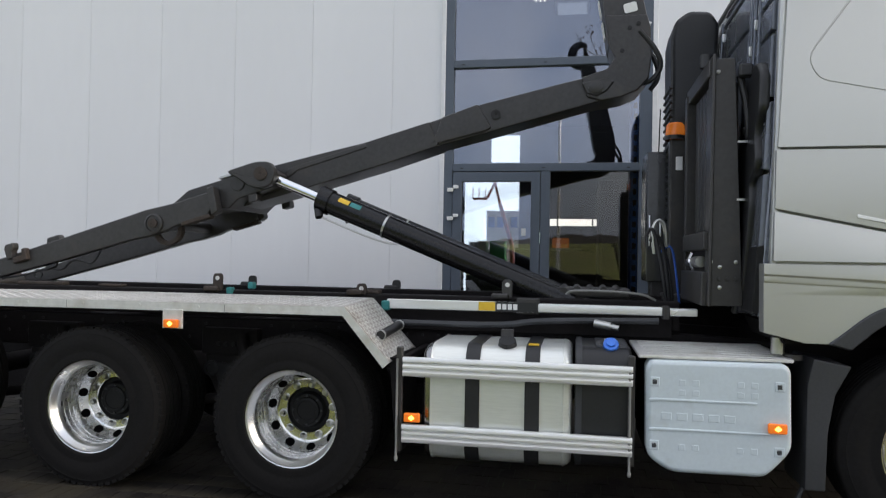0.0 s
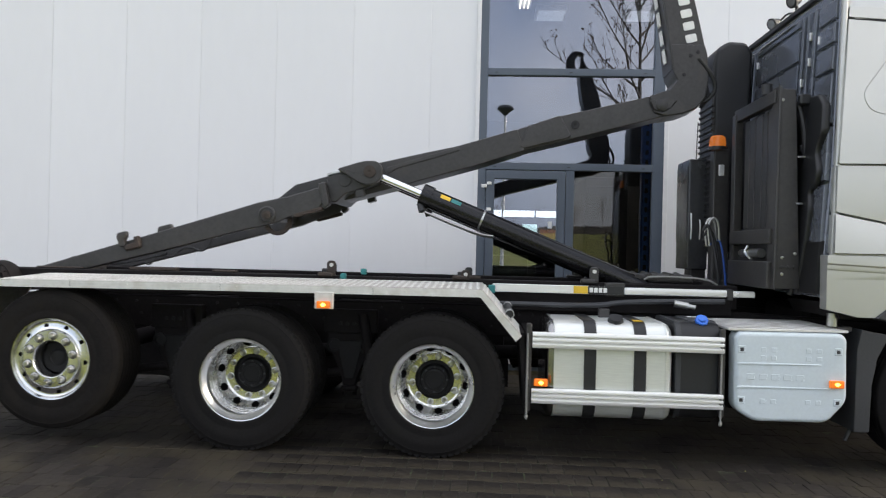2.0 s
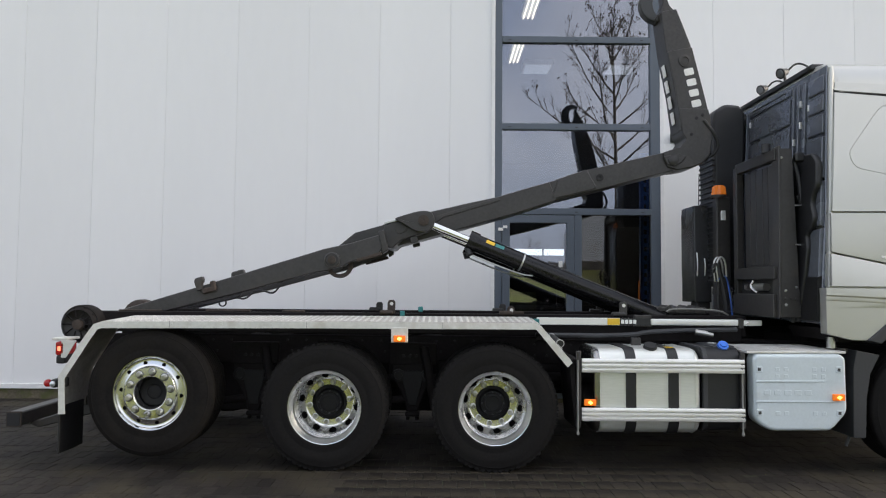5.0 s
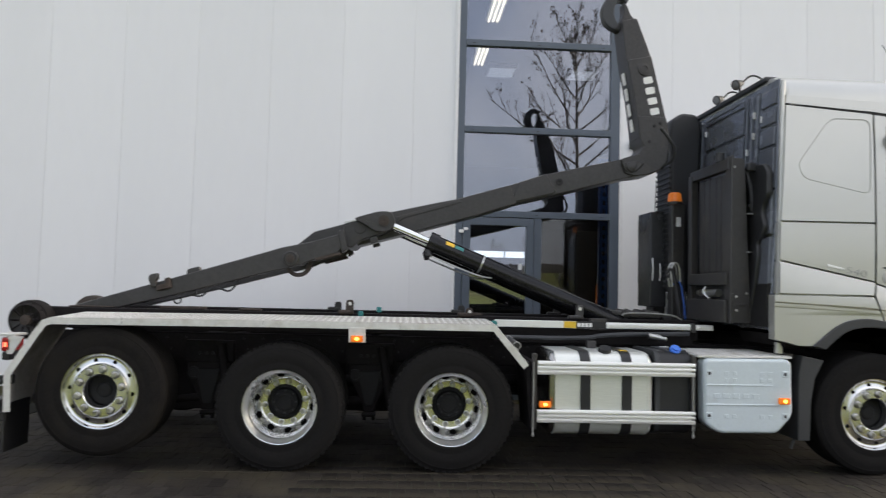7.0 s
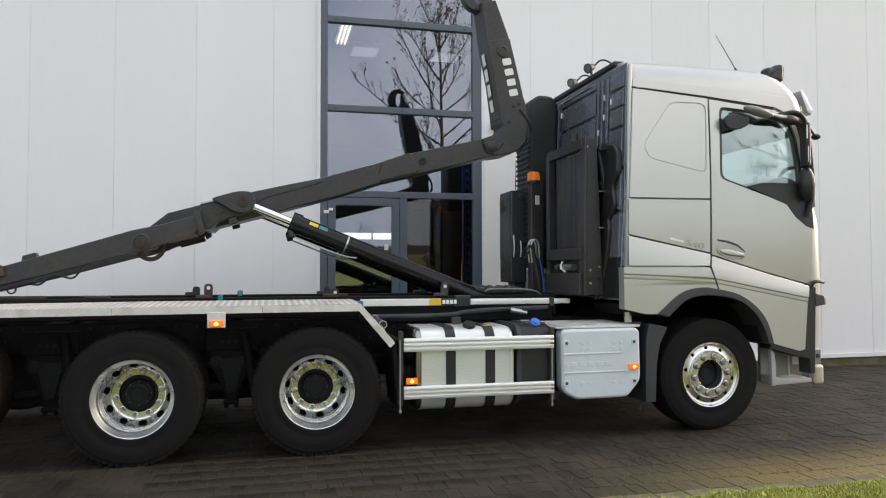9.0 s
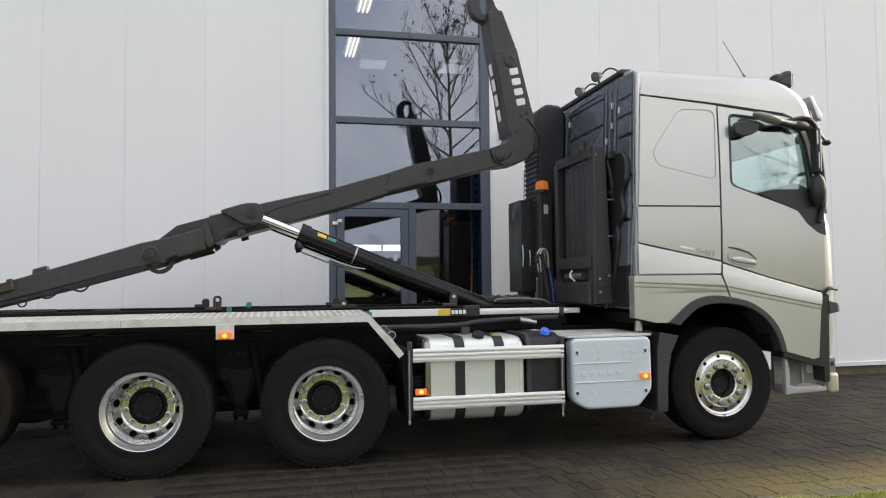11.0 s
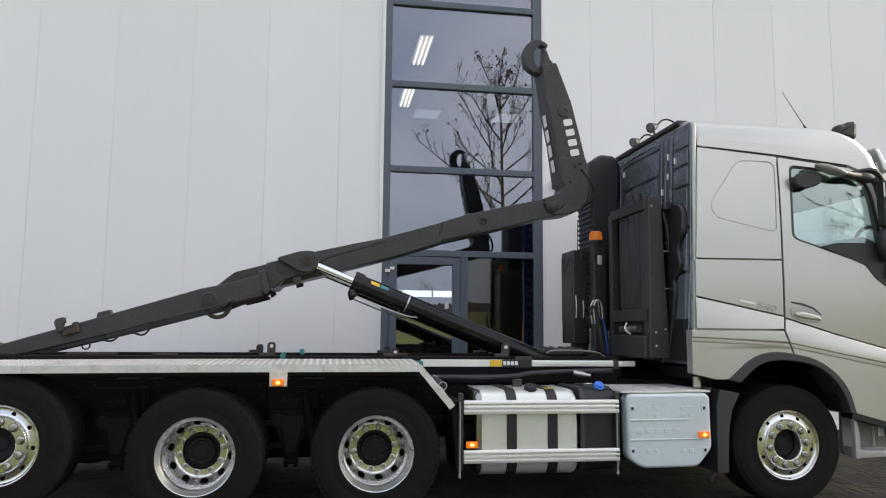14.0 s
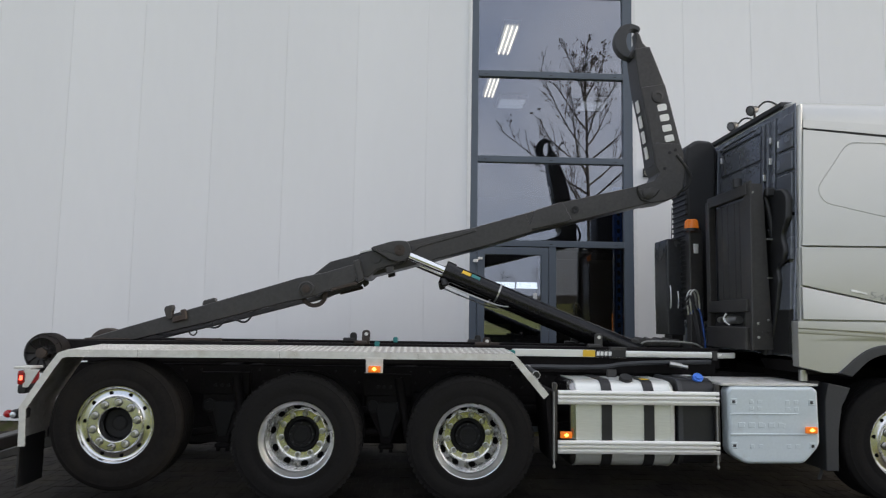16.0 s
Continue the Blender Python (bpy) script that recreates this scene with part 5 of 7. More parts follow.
def side_panels(s):
    """The pressed panels of one cab side, each with its own edges and a shadow gap between them."""
    y0, y1 = s * W, s * (W + 0.03)

    def p(name, pts, label="", out=0.0, bev=0.007, hole=None, m="silver", bend=None, creases=(), under=None):
        bm = bm_prism(pts, s * (W - 0.07), y1 + s * out, bev, 2, hole=hole)
        return part(name, bent(bm, bend, s, creases), m, under or cab, label, skin=(bend, s) if bend else None)

    def body_bend(x, z):
        """Slight curve of the pressed side: leaning in towards the roof and towards the sill."""
        return -0.024 * max(0.0, (z - 2.3) / 0.8) ** 2 - 0.020 * max(0.0, (2.0 - z) / 0.65) ** 2

    def sill_bend(x, z):
        """The lower wing: a tilted shoulder under the waist line, a crease, then a plain side."""
        top = 1.595 - 0.2695 * (x - 3.575) if x > 3.55 else 1.78 - 0.2 * (x - 2.72)
        down = (1.398 - 0.187 * (x - 3.56) if x > 3.55 else 1.437 - 0.04 * (x - 2.7)) - z
        if down < 0:
            return 0.002 - 0.015 * (min(-down / max(top - z - down, 0.05), 1.2)) ** 2
        step = min(down / 0.008, 1.0) * 0.006 + min(max(down - 0.038, 0.0) / 0.006, 1.0) * 0.003
        return 0.002 - step - 0.008 * max(0.0, down - 0.055)
    recess = rounded([(3.16, 3.005), (3.525, 3.005), (3.51, 2.355), (2.93, 2.475), (2.875, 2.60)], 0.075)
    p("upper_side_panel", [(2.735, 2.118), (3.548, 2.125), (3.548, 3.055), (2.788, 3.11)], "silver sleeper side panel", hole=recess, bend=body_bend)
    inset = rounded([(3.1635, 3.0005), (3.5215, 3.0005), (3.5065, 2.3605), (2.933, 2.479), (2.879, 2.60)], 0.075)
    part("blank_window", bent(bm_prism(inset, s * (W - 0.07), y1 - s * 0.003, 0.009, 3), body_bend, s), "silver", cab, "blanked side window", skin=(body_bend, s))
    bed = rounded([(3.15, 3.014), (3.535, 3.014), (3.52, 2.345), (2.925, 2.466), (2.866, 2.60)], 0.075)
    part("window_bed", bent(bm_prism(bed, s * (W - 0.05), s * (W + 0.021)), body_bend, s), "silver", cab)
    p("middle_side_panel", [(2.728, 2.106), (3.548, 2.112), (3.545, 1.628), (2.725, 1.79)], bend=body_bend)
    p("shoulder_panel", [(2.722, 1.776), (3.545, 1.614), (3.53, 1.508), (2.715, 1.508)], out=0.012, bev=0.006, bend=sill_bend)
    skirt = [(2.668, 1.495), (3.528, 1.495), (3.56, 1.42), (3.62, 1.285), (3.49, 1.308), (3.35, 1.298), (3.24, 1.262), (3.15, 1.20), (3.06, 1.12), (3.0, 1.075), (2.88, 1.075), (2.672, 1.125)]
    p("skirt_panel", skirt, "silver skirt panel", out=0.012, bev=0.006, bend=sill_bend, creases=[((2.7, 1.437), (0.04, 0, 1))])
    p("roof_side", [(2.79, 3.126), (3.55, 3.076), (4.26, 3.012), (4.4, 2.96), (4.46, 2.99), (4.40, 3.12), (3.6, 3.17), (2.80, 3.20)], out=-0.004, bev=0.006, bend=body_bend)
    seal_line = [(2.785, 3.108), (3.55, 3.053), (4.26, 2.985), (4.26, 3.012), (3.55, 3.082), (2.785, 3.136)]
    part("roof_seal", bent(bm_prism(seal_line, s * (W - 0.06), s * (W + 0.019)), body_bend, s), "seam", cab, "dark joint under the roof")
    # door with window opening
    door = [(3.562, 3.05), (4.26, 2.982), (4.42, 2.93), (4.50, 2.83), (4.57, 2.55), (4.62, 2.2), (4.645, 1.9), (4.645, 1.325), (4.07, 1.468), (3.562, 1.612)]
    pane = rounded([(3.665, 2.985), (4.27, 2.945), (4.43, 2.87), (4.49, 2.72), (4.55, 2.35), (4.53, 2.02), (4.34, 2.105), (3.655, 2.315)], 0.06, 3)
    d = p("door", door, "silver cab door with a tinted window", hole=pane, bend=body_bend, under=truck)
    mid = Vector((sum(x for x, z in pane) / len(pane), sum(z for x, z in pane) / len(pane)))
    seal = bmesh.new()
    loops = []
    for k, y in ((1.0, s * (W + 0.026)), (0.955, s * (W + 0.022)), (0.955, s * (W + 0.0))):
        loops.append([seal.verts.new((mid.x + (x - mid.x) * k, y, mid.y + (z - mid.y) * k)) for x, z in pane])
    for a, b in zip(loops, loops[1:]):
        for i in range(len(pane)):
            seal.faces.new((a[i], a[(i + 1) % len(pane)], b[(i + 1) % len(pane)], b[i]))
    bent(seal, body_bend, s)
    part("window_seal", seal, "black", d, "black window seal")
    glass = part("door_glass", bent(bm_prism([(x, z) for x, z in pane], s * (W + 0.006), s * (W + 0.010)), body_bend, s), "cabglass", d, "green tinted glass")
    glass.visible_shadow = False
    part("window_corner", bm_prism([(3.93, 2.245), (4.10, 2.285), (4.55, 2.295), (4.585, 2.5), (4.63, 2.48), (4.66, 1.86), (4.58, 1.88), (4.46, 1.965), (4.36, 2.085)], s * (W + 0.012), s * (W + 0.034), 0.006), "black", d, "black mirror foot panel")
    grip = rounded([(3.61, 1.70), (3.70, 1.715), (3.82, 1.705), (3.90, 1.65), (3.91, 1.585), (3.86, 1.565), (3.70, 1.585), (3.61, 1.63)], 0.03, 3)
    part("handle_pocket", bm_prism(grip, s * (W + 0.0), s * (W + 0.0315), 0.002), "stepgrey", d, "grey handle pocket")
    # dark strip painting the shade along the pocket's upper edge
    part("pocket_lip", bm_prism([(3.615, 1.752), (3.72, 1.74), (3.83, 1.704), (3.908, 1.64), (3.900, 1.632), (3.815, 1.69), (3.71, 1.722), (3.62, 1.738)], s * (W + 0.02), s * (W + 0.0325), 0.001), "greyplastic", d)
    part("door_handle", bm_prism([(3.635, 1.655), (3.72, 1.662), (3.885, 1.625), (3.895, 1.585), (3.72, 1.605), (3.64, 1.625)], s * (W + 0.02), s * (W + 0.05), 0.014, 3), "silver", d, "silver door handle")
    low = [(3.558, 1.60), (4.07, 1.452), (4.60, 1.318), (4.578, 1.2), (4.54, 0.72), (4.48, 0.705), (4.18, 0.785), (4.145, 0.92), (4.09, 1.03), (4.0, 1.13), (3.88, 1.215), (3.76, 1.262), (3.632, 1.285), (3.572, 1.425), (3.545, 1.50)]
    p("front_wing", low, "silver front wing", out=0.012, bev=0.006, bend=sill_bend, creases=[((3.56, 1.398), (0.187, 0, 1))])
    arc_o = [(2.99, 1.075), (3.06, 1.13), (3.15, 1.21), (3.24, 1.27), (3.35, 1.306), (3.49, 1.316), (3.64, 1.293), (3.77, 1.268), (3.89, 1.22), (4.01, 1.135), (4.10, 1.035), (4.155, 0.92), (4.19, 0.78)]
    arc_i = [(4.13, 0.78), (4.095, 0.90), (4.03, 1.02), (3.94, 1.115), (3.82, 1.19), (3.66, 1.228), (3.49, 1.24), (3.35, 1.225), (3.25, 1.18), (3.17, 1.11), (3.10, 1.045)]
    def eased(p):
        """An open line with its corners cut off twice."""
        for _ in range(2):
            p = [p[0]] + [(a[0] * u + b[0] * (1 - u), a[1] * u + b[1] * (1 - u)) for a, b in zip(p, p[1:]) for u in (0.75, 0.25)] + [p[-1]]
        return p
    part("wheel_arch", bm_prism(eased(arc_o) + eased(arc_i), s * 1.0, s * (W + 0.052), 0.012, 2), "greyplastic", cab, "dark grey plastic wheel arch")
    part("arch_liner", bm_prism([(3.02, 1.06), (3.2, 1.2), (3.5, 1.27), (3.8, 1.22), (4.05, 1.04), (4.1, 0.8), (4.4, 0.8), (4.4, 1.16), (2.75, 1.16), (2.8, 1.06)], s * 0.45, s * 1.19), "chassis", cab)
    part("mudguard_rear", bm_prism([(2.94, 0.99), (3.13, 0.955), (3.05, 0.80), (3.015, 0.6), (3.005, 0.285), (2.90, 0.285), (2.905, 0.6), (2.91, 0.85)], s * 1.21, s * 0.82, 0.01, 2), "greyplastic", cab, "dark grey front mudguard")
    part("flap_spring", bm_tube([(2.93, s * 1.1, 0.33), (2.925, s * 1.1, 0.27), (2.91, s * 1.1, 0.24), (2.895, s * 1.1, 0.20)], 0.014, 6), "greyplastic", cab, "small grey spring under the mudguard")
    # steps and bumper corner
    part("step_frame", bm_prism([(4.205, 0.38), (4.25, 0.38), (4.255, 0.58), (4.235, 0.70), (4.20, 0.73)], s * 1.22, s * 1.165, 0.01, 2), "stepgrey", cab, "grey step bracket")
    part("step_back", bm_box(4.235, 4.70, s * 1.0 - 0.02, s * 1.0 + 0.02, 0.40, 0.80), "lampgrey", cab)
    tread = part("step", bm_prism([(4.24, 0.385), (4.645, 0.40), (4.645, 0.44), (4.31, 0.45), (4.24, 0.47)], s * 1.22, s * 0.98, 0.01, 2), "stepgrey", truck, "grey metal entry step")
    for k in range(7):
        part("tread_rib", bm_box(4.34 + 0.04 * k, 4.355 + 0.04 * k, s * 1.1 - 0.1, s * 1.1 + 0.1, 0.44, 0.452, 0.002), "alu", tread)
    part("plate_mark", bm_box(4.545, 4.63, s * 1.08 - 0.006, s * 1.08 + 0.006, 0.555, 0.635, 0.006), "white", cab)
    part("plate_stay", bm_rod((4.515, s * 1.06, 0.45), (4.515, s * 1.06, 0.72), 0.009, 8), "stepgrey", cab)
    part("lower_seal", bm_prism([(4.16, 0.735), (4.50, 0.645), (4.592, 0.63), (4.60, 0.49), (4.655, 0.49), (4.68, 1.30), (4.60, 1.34), (4.565, 1.2), (4.53, 0.74), (4.48, 0.73), (4.18, 0.81)], s * 1.1, s * (W + 0.022), 0.006), "black", cab, "black edge strip")
    part("corner_flap", bm_tube([(4.61, s * (W + 0.02), 1.30), (4.65, s * (W + 0.045), 1.37), (4.78, s * (W + 0.0), 1.35)], 0.016, 8), "black", cab)
    part("bumper_corner", bm_box(4.69, 4.805, s * 1.16 - 0.045, s * 1.16 + 0.045, 0.37, 0.565, 0.035, 4), "tan", cab, "pale bumper end")
    part("bumper_gap", bm_box(4.62, 4.79, s * 1.13 - 0.05, s * 1.13 + 0.05, 0.56, 0.71, 0.01), "lampgrey", cab, "brown-grey bumper insert")
    part("tow_hole", bm_rod((4.745, s * 1.178, 0.645), (4.745, s * 1.183, 0.645), 0.022, 14), "seam", cab)
    part("corner_bracket", bm_prism(rounded([(4.655, 1.26), (4.70, 1.235), (4.765, 1.225), (4.775, 1.14), (4.67, 1.12)], 0.015), s * 1.13, s * 1.262, 0.01, 2), "greyplastic", cab, "dark corner lamp housing")
    part("corner_lamp", bm_box(4.765, 4.812, s * 1.19 - 0.045, s * 1.19 + 0.045, 1.135, 1.21, 0.012, 3), "stepgrey", cab, "small grey corner lamp")
    # mirrors
    mir = part("mirror_arm", bm_tube([(4.30, s * 1.25, 2.93), (4.46, s * 1.29, 2.97), (4.56, s * 1.30, 2.90), (4.60, s * 1.30, 2.65), (4.63, s * 1.30, 2.2), (4.58, s * 1.28, 1.98)], 0.024, 8), "black", truck, "black mirror arm")
    part("mirror_head", bm_box(4.50, 4.555, s * 1.325 - 0.055, s * 1.325 + 0.055, 2.43, 2.86, 0.025, 3), "black", mir, "black mirror housing")
    part("wide_mirror_head", bm_ball((4.545, s * 1.31, 2.28), 0.16, (0.46, 0.5, 1.0)), "black", mir)
    part("mirror_slit", bm_box(4.50, 4.516, s * 1.375 - 0.004, s * 1.375 + 0.004, 2.70, 2.83, 0.003), "nut", mir)
    part("mirror_slit", bm_box(4.512, 4.528, s * 1.375 - 0.004, s * 1.375 + 0.004, 2.48, 2.63, 0.003), "nut", mir)
    return d


for s in (-1, 1):
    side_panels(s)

# model figure on the side, and a plain bar for the badge before it
txt = bpy.data.curves.new("model_number", "FONT")
txt.body, txt.size, txt.extrude, txt.shear = "540", 0.098, 0.004, 0.0
txt.materials.append(M["stepgrey"])
num = new("model_number", txt)
num.parent = cab
num.matrix_local = Matrix.Translation((3.285, -(W + 0.0265), 1.695)) @ Matrix.Rotation(radians(11), 4, "Y") @ Matrix.Rotation(radians(90), 4, "X") @ Matrix.Diagonal((1.32, 0.82, 1, 1))
tagged(num, "raised silver figures")
part("badge", bm_prism([(3.13, 1.742), (3.27, 1.715), (3.27, 1.732), (3.13, 1.762)], -(W + 0.033), -(W + 0.02), 0.002), "alu", cab, "plain silver badge bar")

# kerb mirror over the near door, sun visor, horn, aerial, lamps
kerb = part("kerb_mirror", bm_prism(rounded([(3.668, 2.880), (3.755, 2.908), (3.935, 2.886), (3.92, 2.81), (3.84, 2.768), (3.745, 2.753), (3.668, 2.786)], 0.05), -1.33, -1.296, 0.014, 3), "black", truck, "black kerb mirror")
cover = bm_ball((0, 0, 0), 0.17, (1.0, 0.36, 0.24), 20, 12)
bmesh.ops.transform(cover, matrix=Matrix.Translation((4.025, -1.335, 2.93)) @ Matrix.Rotation(radians(14), 4, "Y"), verts=cover.verts[:])
part("arm_cover", cover, "lampgrey", kerb, "light grey mirror arm cover")
part("arm_end", bm_tube([(4.12, -1.345, 2.905), (4.25, -1.31, 2.89), (4.38, -1.28, 2.90), (4.48, -1.26, 2.88)], 0.036, 10), "black", kerb)
part("arm_knuckle", bm_ball((4.385, -1.29, 2.885), 0.10, (1.1, 0.45, 0.5)), "black", kerb)
part("sun_visor", bm_prism([(4.715, 3.245), (4.745, 3.25), (4.865, 3.05), (4.845, 3.005), (4.80, 3.03)], -1.05, 1.05, 0.012, 2), "lens", cab, "pale tinted sun visor")
for s in (-1, 1):
    part("visor_arm", bm_rod((4.55, s * 0.9, 3.12), (4.78, s * 0.9, 3.12), 0.02, 10), "black", cab)
part("front_mirror", bm_ball((4.93, -1.0, 2.80), 0.042, (1, 1.2, 0.7)), "black", cab)
part("front_mirror_arm", bm_tube([(4.62, -1.05, 2.98), (4.82, -1.03, 2.9), (4.92, -1.0, 2.81)], 0.012), "black", cab)
part("aerial_foot", bm_ball((4.40, -0.6, 3.425), 0.07, (1.25, 0.5, 0.75)), "black", cab)
part("aerial", bm_rod((4.38, -0.6, 3.46), (4.085, -0.6, 3.90), 0.006, 6, 0.003), "black", cab, "thin black aerial")
part("aerial_sleeve", bm_rod((4.38, -0.6, 3.46), (4.31, -0.6, 3.565), 0.011, 8), "black", cab)
horn = part("horn_cover", bm_prism(rounded([(4.635, 3.47), (4.635, 3.565), (4.675, 3.59), (4.72, 3.58), (4.765, 3.618), (4.83, 3.63), (4.855, 3.60), (4.845, 3.46), (4.825, 3.435), (4.72, 3.455)], 0.02, 3), -0.67, -0.55, 0.035, 3), "black", truck, "black roof horn cover")
part("horn_mouth", bm_prism(rounded([(4.85, 3.595), (4.862, 3.595), (4.852, 3.46), (4.84, 3.46)], 0.004), -0.65, -0.57, 0.004), "greyplastic", horn)
part("horn_foot", bm_box(4.66, 4.78, -0.68, -0.6, 3.2, 3.46, 0.01), "black", horn)
AIM = Vector((-0.86, -0.36, -0.36)).normalized()
for x, y, z in ((2.88, 0.24, 3.55), (2.80, -0.36, 3.54)):
    at = Vector((x, y, z))
    lamp = part("work_lamp", bm_rod(at + AIM * 0.045, at - AIM * 0.03, 0.049, 20, 0.032), "black", truck, "round work lamp on the cab roof")
    part("lamp_rim", bm_rod(at + AIM * 0.04, at + AIM * 0.052, 0.051, 20), "black", lamp)
    part("lamp_glass", bm_rod(at + AIM * 0.05, at + AIM * 0.056, 0.039, 20, 0.034), "lampglass", lamp, "clear lamp glass")
    part("lamp_foot", bm_rod((x + 0.01, y, z - 0.10), (x + 0.005, y, z - 0.02), 0.013, 8), "black", lamp)
    part("lamp_bracket", bm_box(x - 0.02, x + 0.05, y - 0.035, y + 0.035, z - 0.115, z - 0.10, 0.003), "black", lamp)
    part("lamp_cable", bm_tube([(x + 0.02, y, z), (x + 0.1, y - 0.05, z + 0.09), (x + 0.22, y - 0.08, z + 0.02), (x + 0.26, y - 0.08, z - 0.08)], 0.009, 6), "black", lamp)
part("roof_cable_tray", bm_box(2.78, 2.9, -0.9, 0.95, 3.40, 3.455, 0.012), "black", cab)

# windscreen and what shows inside
ws = bmesh.new()
rows = []
for z, xf in ((2.05, 4.86), (2.4, 4.80), (2.8, 4.69), (3.05, 4.62)):
    rows.append([ws.verts.new((xf - 0.10 * (y / 1.1) ** 2, y, z)) for y in np.linspace(-1.1, 1.1, 9)])
for a, b in zip(rows, rows[1:]):
    for i in range(8):
        ws.faces.new((a[i], a[i + 1], b[i + 1], b[i]))
screen = part("windscreen", ws, "cabglass", cab, "tinted windscreen")
screen.visible_shadow = False
part("dashboard", bm_prism([(4.28, 2.0), (4.34, 2.34), (4.5, 2.38), (4.68, 2.32), (4.72, 2.0)], -1.1, 1.1, 0.03, 2), "black", cab, "black dashboard")
for y in (-0.62, 0.62):
    seat = part("seat", bm_box(3.72, 3.9, y - 0.25, y + 0.25, 2.0, 2.62, 0.06, 3), "seat", truck, "grey cab seat")
    part("headrest", bm_box(3.75, 3.85, y - 0.14, y + 0.14, 2.62, 2.85, 0.05, 3), "seat", seat)
part("side_lining", bm_box(3.6, 4.42, 1.08, 1.12, 2.96, 3.24, 0.01), "headliner", cab, "pale cab side lining")
part("headliner", bm_box(2.9, 4.3, -1.08, 1.12, 3.25, 3.29, 0.01), "headliner", cab, "pale fabric headliner")
part("bunk_curtain", bm_box(3.56, 3.6, -1.08, 1.08, 2.0, 2.95, 0.01), "headliner", cab, "pale sleeper curtain")
part("grab_handle", bm_tube([(4.47, -1.0, 2.32), (4.52, -1.0, 2.42), (4.60, -1.0, 2.475), (4.70, -1.0, 2.49)], 0.018), "black", cab, "black grab handle")
sw = bmesh.new()
ring = [(4.25 + 0.22 * math.cos(a) * 0.5, 0.62 + 0.22 * math.sin(a), 2.3 + 0.22 * math.cos(a) * 0.86) for a in np.linspace(0, 2 * math.pi, 25)]
bm_tube(ring, 0.016, 8, sw, rounds=0)
bm_rod((4.25, 0.62, 2.3), (4.5, 0.62, 2.1), 0.03, 10, bm=sw)
bm_rod((4.25, 0.42, 2.3), (4.25, 0.82, 2.3), 0.014, 8, bm=sw)
part("steering_wheel", sw, "black", cab, "black steering wheel")
part("door_blind", bm_prism([(4.40, 2.95), (4.62, 2.78), (4.63, 2.80), (4.42, 2.98)], -1.0, 1.0), "greyplastic", cab)

# back wall of the cab: ribbed dark panel
back = part("back_wall", bm_prism([(2.665, 1.2), (2.72, 1.2), (2.78, 3.36), (2.765, 3.36), (2.73, 2.1)], -1.17, 1.17, 0.008), "backwall", truck, "glossy dark ribbed back wall")


def on_back(y0, y1, z0, z1, proud, bev, name="back_panel", m="backwall", label=""):
    """A pressed field standing proud of the leaning back wall."""
    xa, xb = 2.668 + (z0 - 1.2) * 0.046, 2.668 + (z1 - 1.2) * 0.046
    part(name, bm_prism([(xa - proud, z0 + proud * 0.5), (xb - proud, z1 - proud * 0.5), (xb + 0.02, z1), (xa + 0.02, z0)], y0, y1, bev, 2), m, back, label)


for y0, y1, levels in ((-1.155, -0.895, (1.4, 2.0, 2.40, 2.775, 2.965, 3.13, 3.30)), (-0.585, 0.29, (1.4, 2.1, 2.72, 2.975, 3.235, 3.335)), (0.42, 0.62, (1.4, 2.1, 2.72, 3.0, 3.3)), (0.68, 1.14, (1.4, 2.1, 2.75, 3.0, 3.3))):
    for z0, z1 in zip(levels, levels[1:]):
        on_back(y0, y1, z0 + 0.007, z1 - 0.007, 0.018, 0.008)
for y in (-0.845, -0.735, -0.645, 0.355):
    on_back(y - 0.02, y + 0.02, 1.4, 3.32, 0.024, 0.010, "back_rib")
on_back(-1.165, -0.55, 1.21, 1.60, 0.03, 0.006, "back_sill", "hub", "black lower edge of the cab back")
on_back(-0.50, 0.20, 3.29, 3.322, 0.028, 0.008, "back_lip")
for y, z in ((-0.79, 3.12), (-0.93, 3.05), (-0.79, 2.93), (-0.68, 2.80), (0.25, 3.17)):
    part("clip", bm_box(2.706 + (z - 2.68) * 0.046, 2.73 + (z - 2.68) * 0.046, y - 0.006, y + 0.006, z - 0.03, z + 0.03, 0.003), "alu", back, "small bright clip")
part("cab_flange", bm_prism([(2.70, 1.16), (2.735, 1.16), (2.79, 3.33), (2.755, 3.33)], -1.236, -1.195, 0.012, 2), "silver", cab, "silver rear edge of the cab")
part("cab_mount", bm_rod((2.78, -1.12, 1.0), (2.78, -1.12, 1.09), 0.036, 14), "nut", cab, "cab rear mount")
part("mount_cap", bm_rod((2.86, -1.12, 0.97), (2.86, -1.12, 1.0), 0.05, 12), "steel", cab)

# ---------------------------------------------------------------- gear between cab and arm
intake = part("air_intake", bm_prism([(2.38, 1.5), (2.66, 1.5), (2.72, 3.3), (2.66, 3.40), (2.5, 3.41), (2.40, 3.34), (2.37, 3.2)], 0.30, 0.72, 0.04, 3), "black", truck, "tall black ribbed air intake")
for k in range(24):
    z = 1.55 + 0.055 * k
    part("intake_rib", bm_box(2.362, 2.42, 0.31, 0.7, z, z + 0.025, 0.006), "black", intake)
post = part("beacon_post", bm_box(2.36, 2.50, 0.2, 0.32, 1.24, 2.42, 0.01), "steel", truck, "black beacon post")
part("post_fitting", bm_box(2.40, 2.45, 0.19, 0.2, 2.18, 2.28, 0.004), "alu", post)
part("post_base", bm_box(2.33, 2.53, 0.1, 0.5, 1.2, 1.26, 0.01), "steel", post)
bea = part("beacon", turned([(0.07, 0.0), (0.072, 0.02), (0.066, 0.09), (0.05, 0.108), (0.0005, 0.112)], (2.40, 0.24, 2.43), "z", 20), "beacon", truck, "amber rotating beacon")
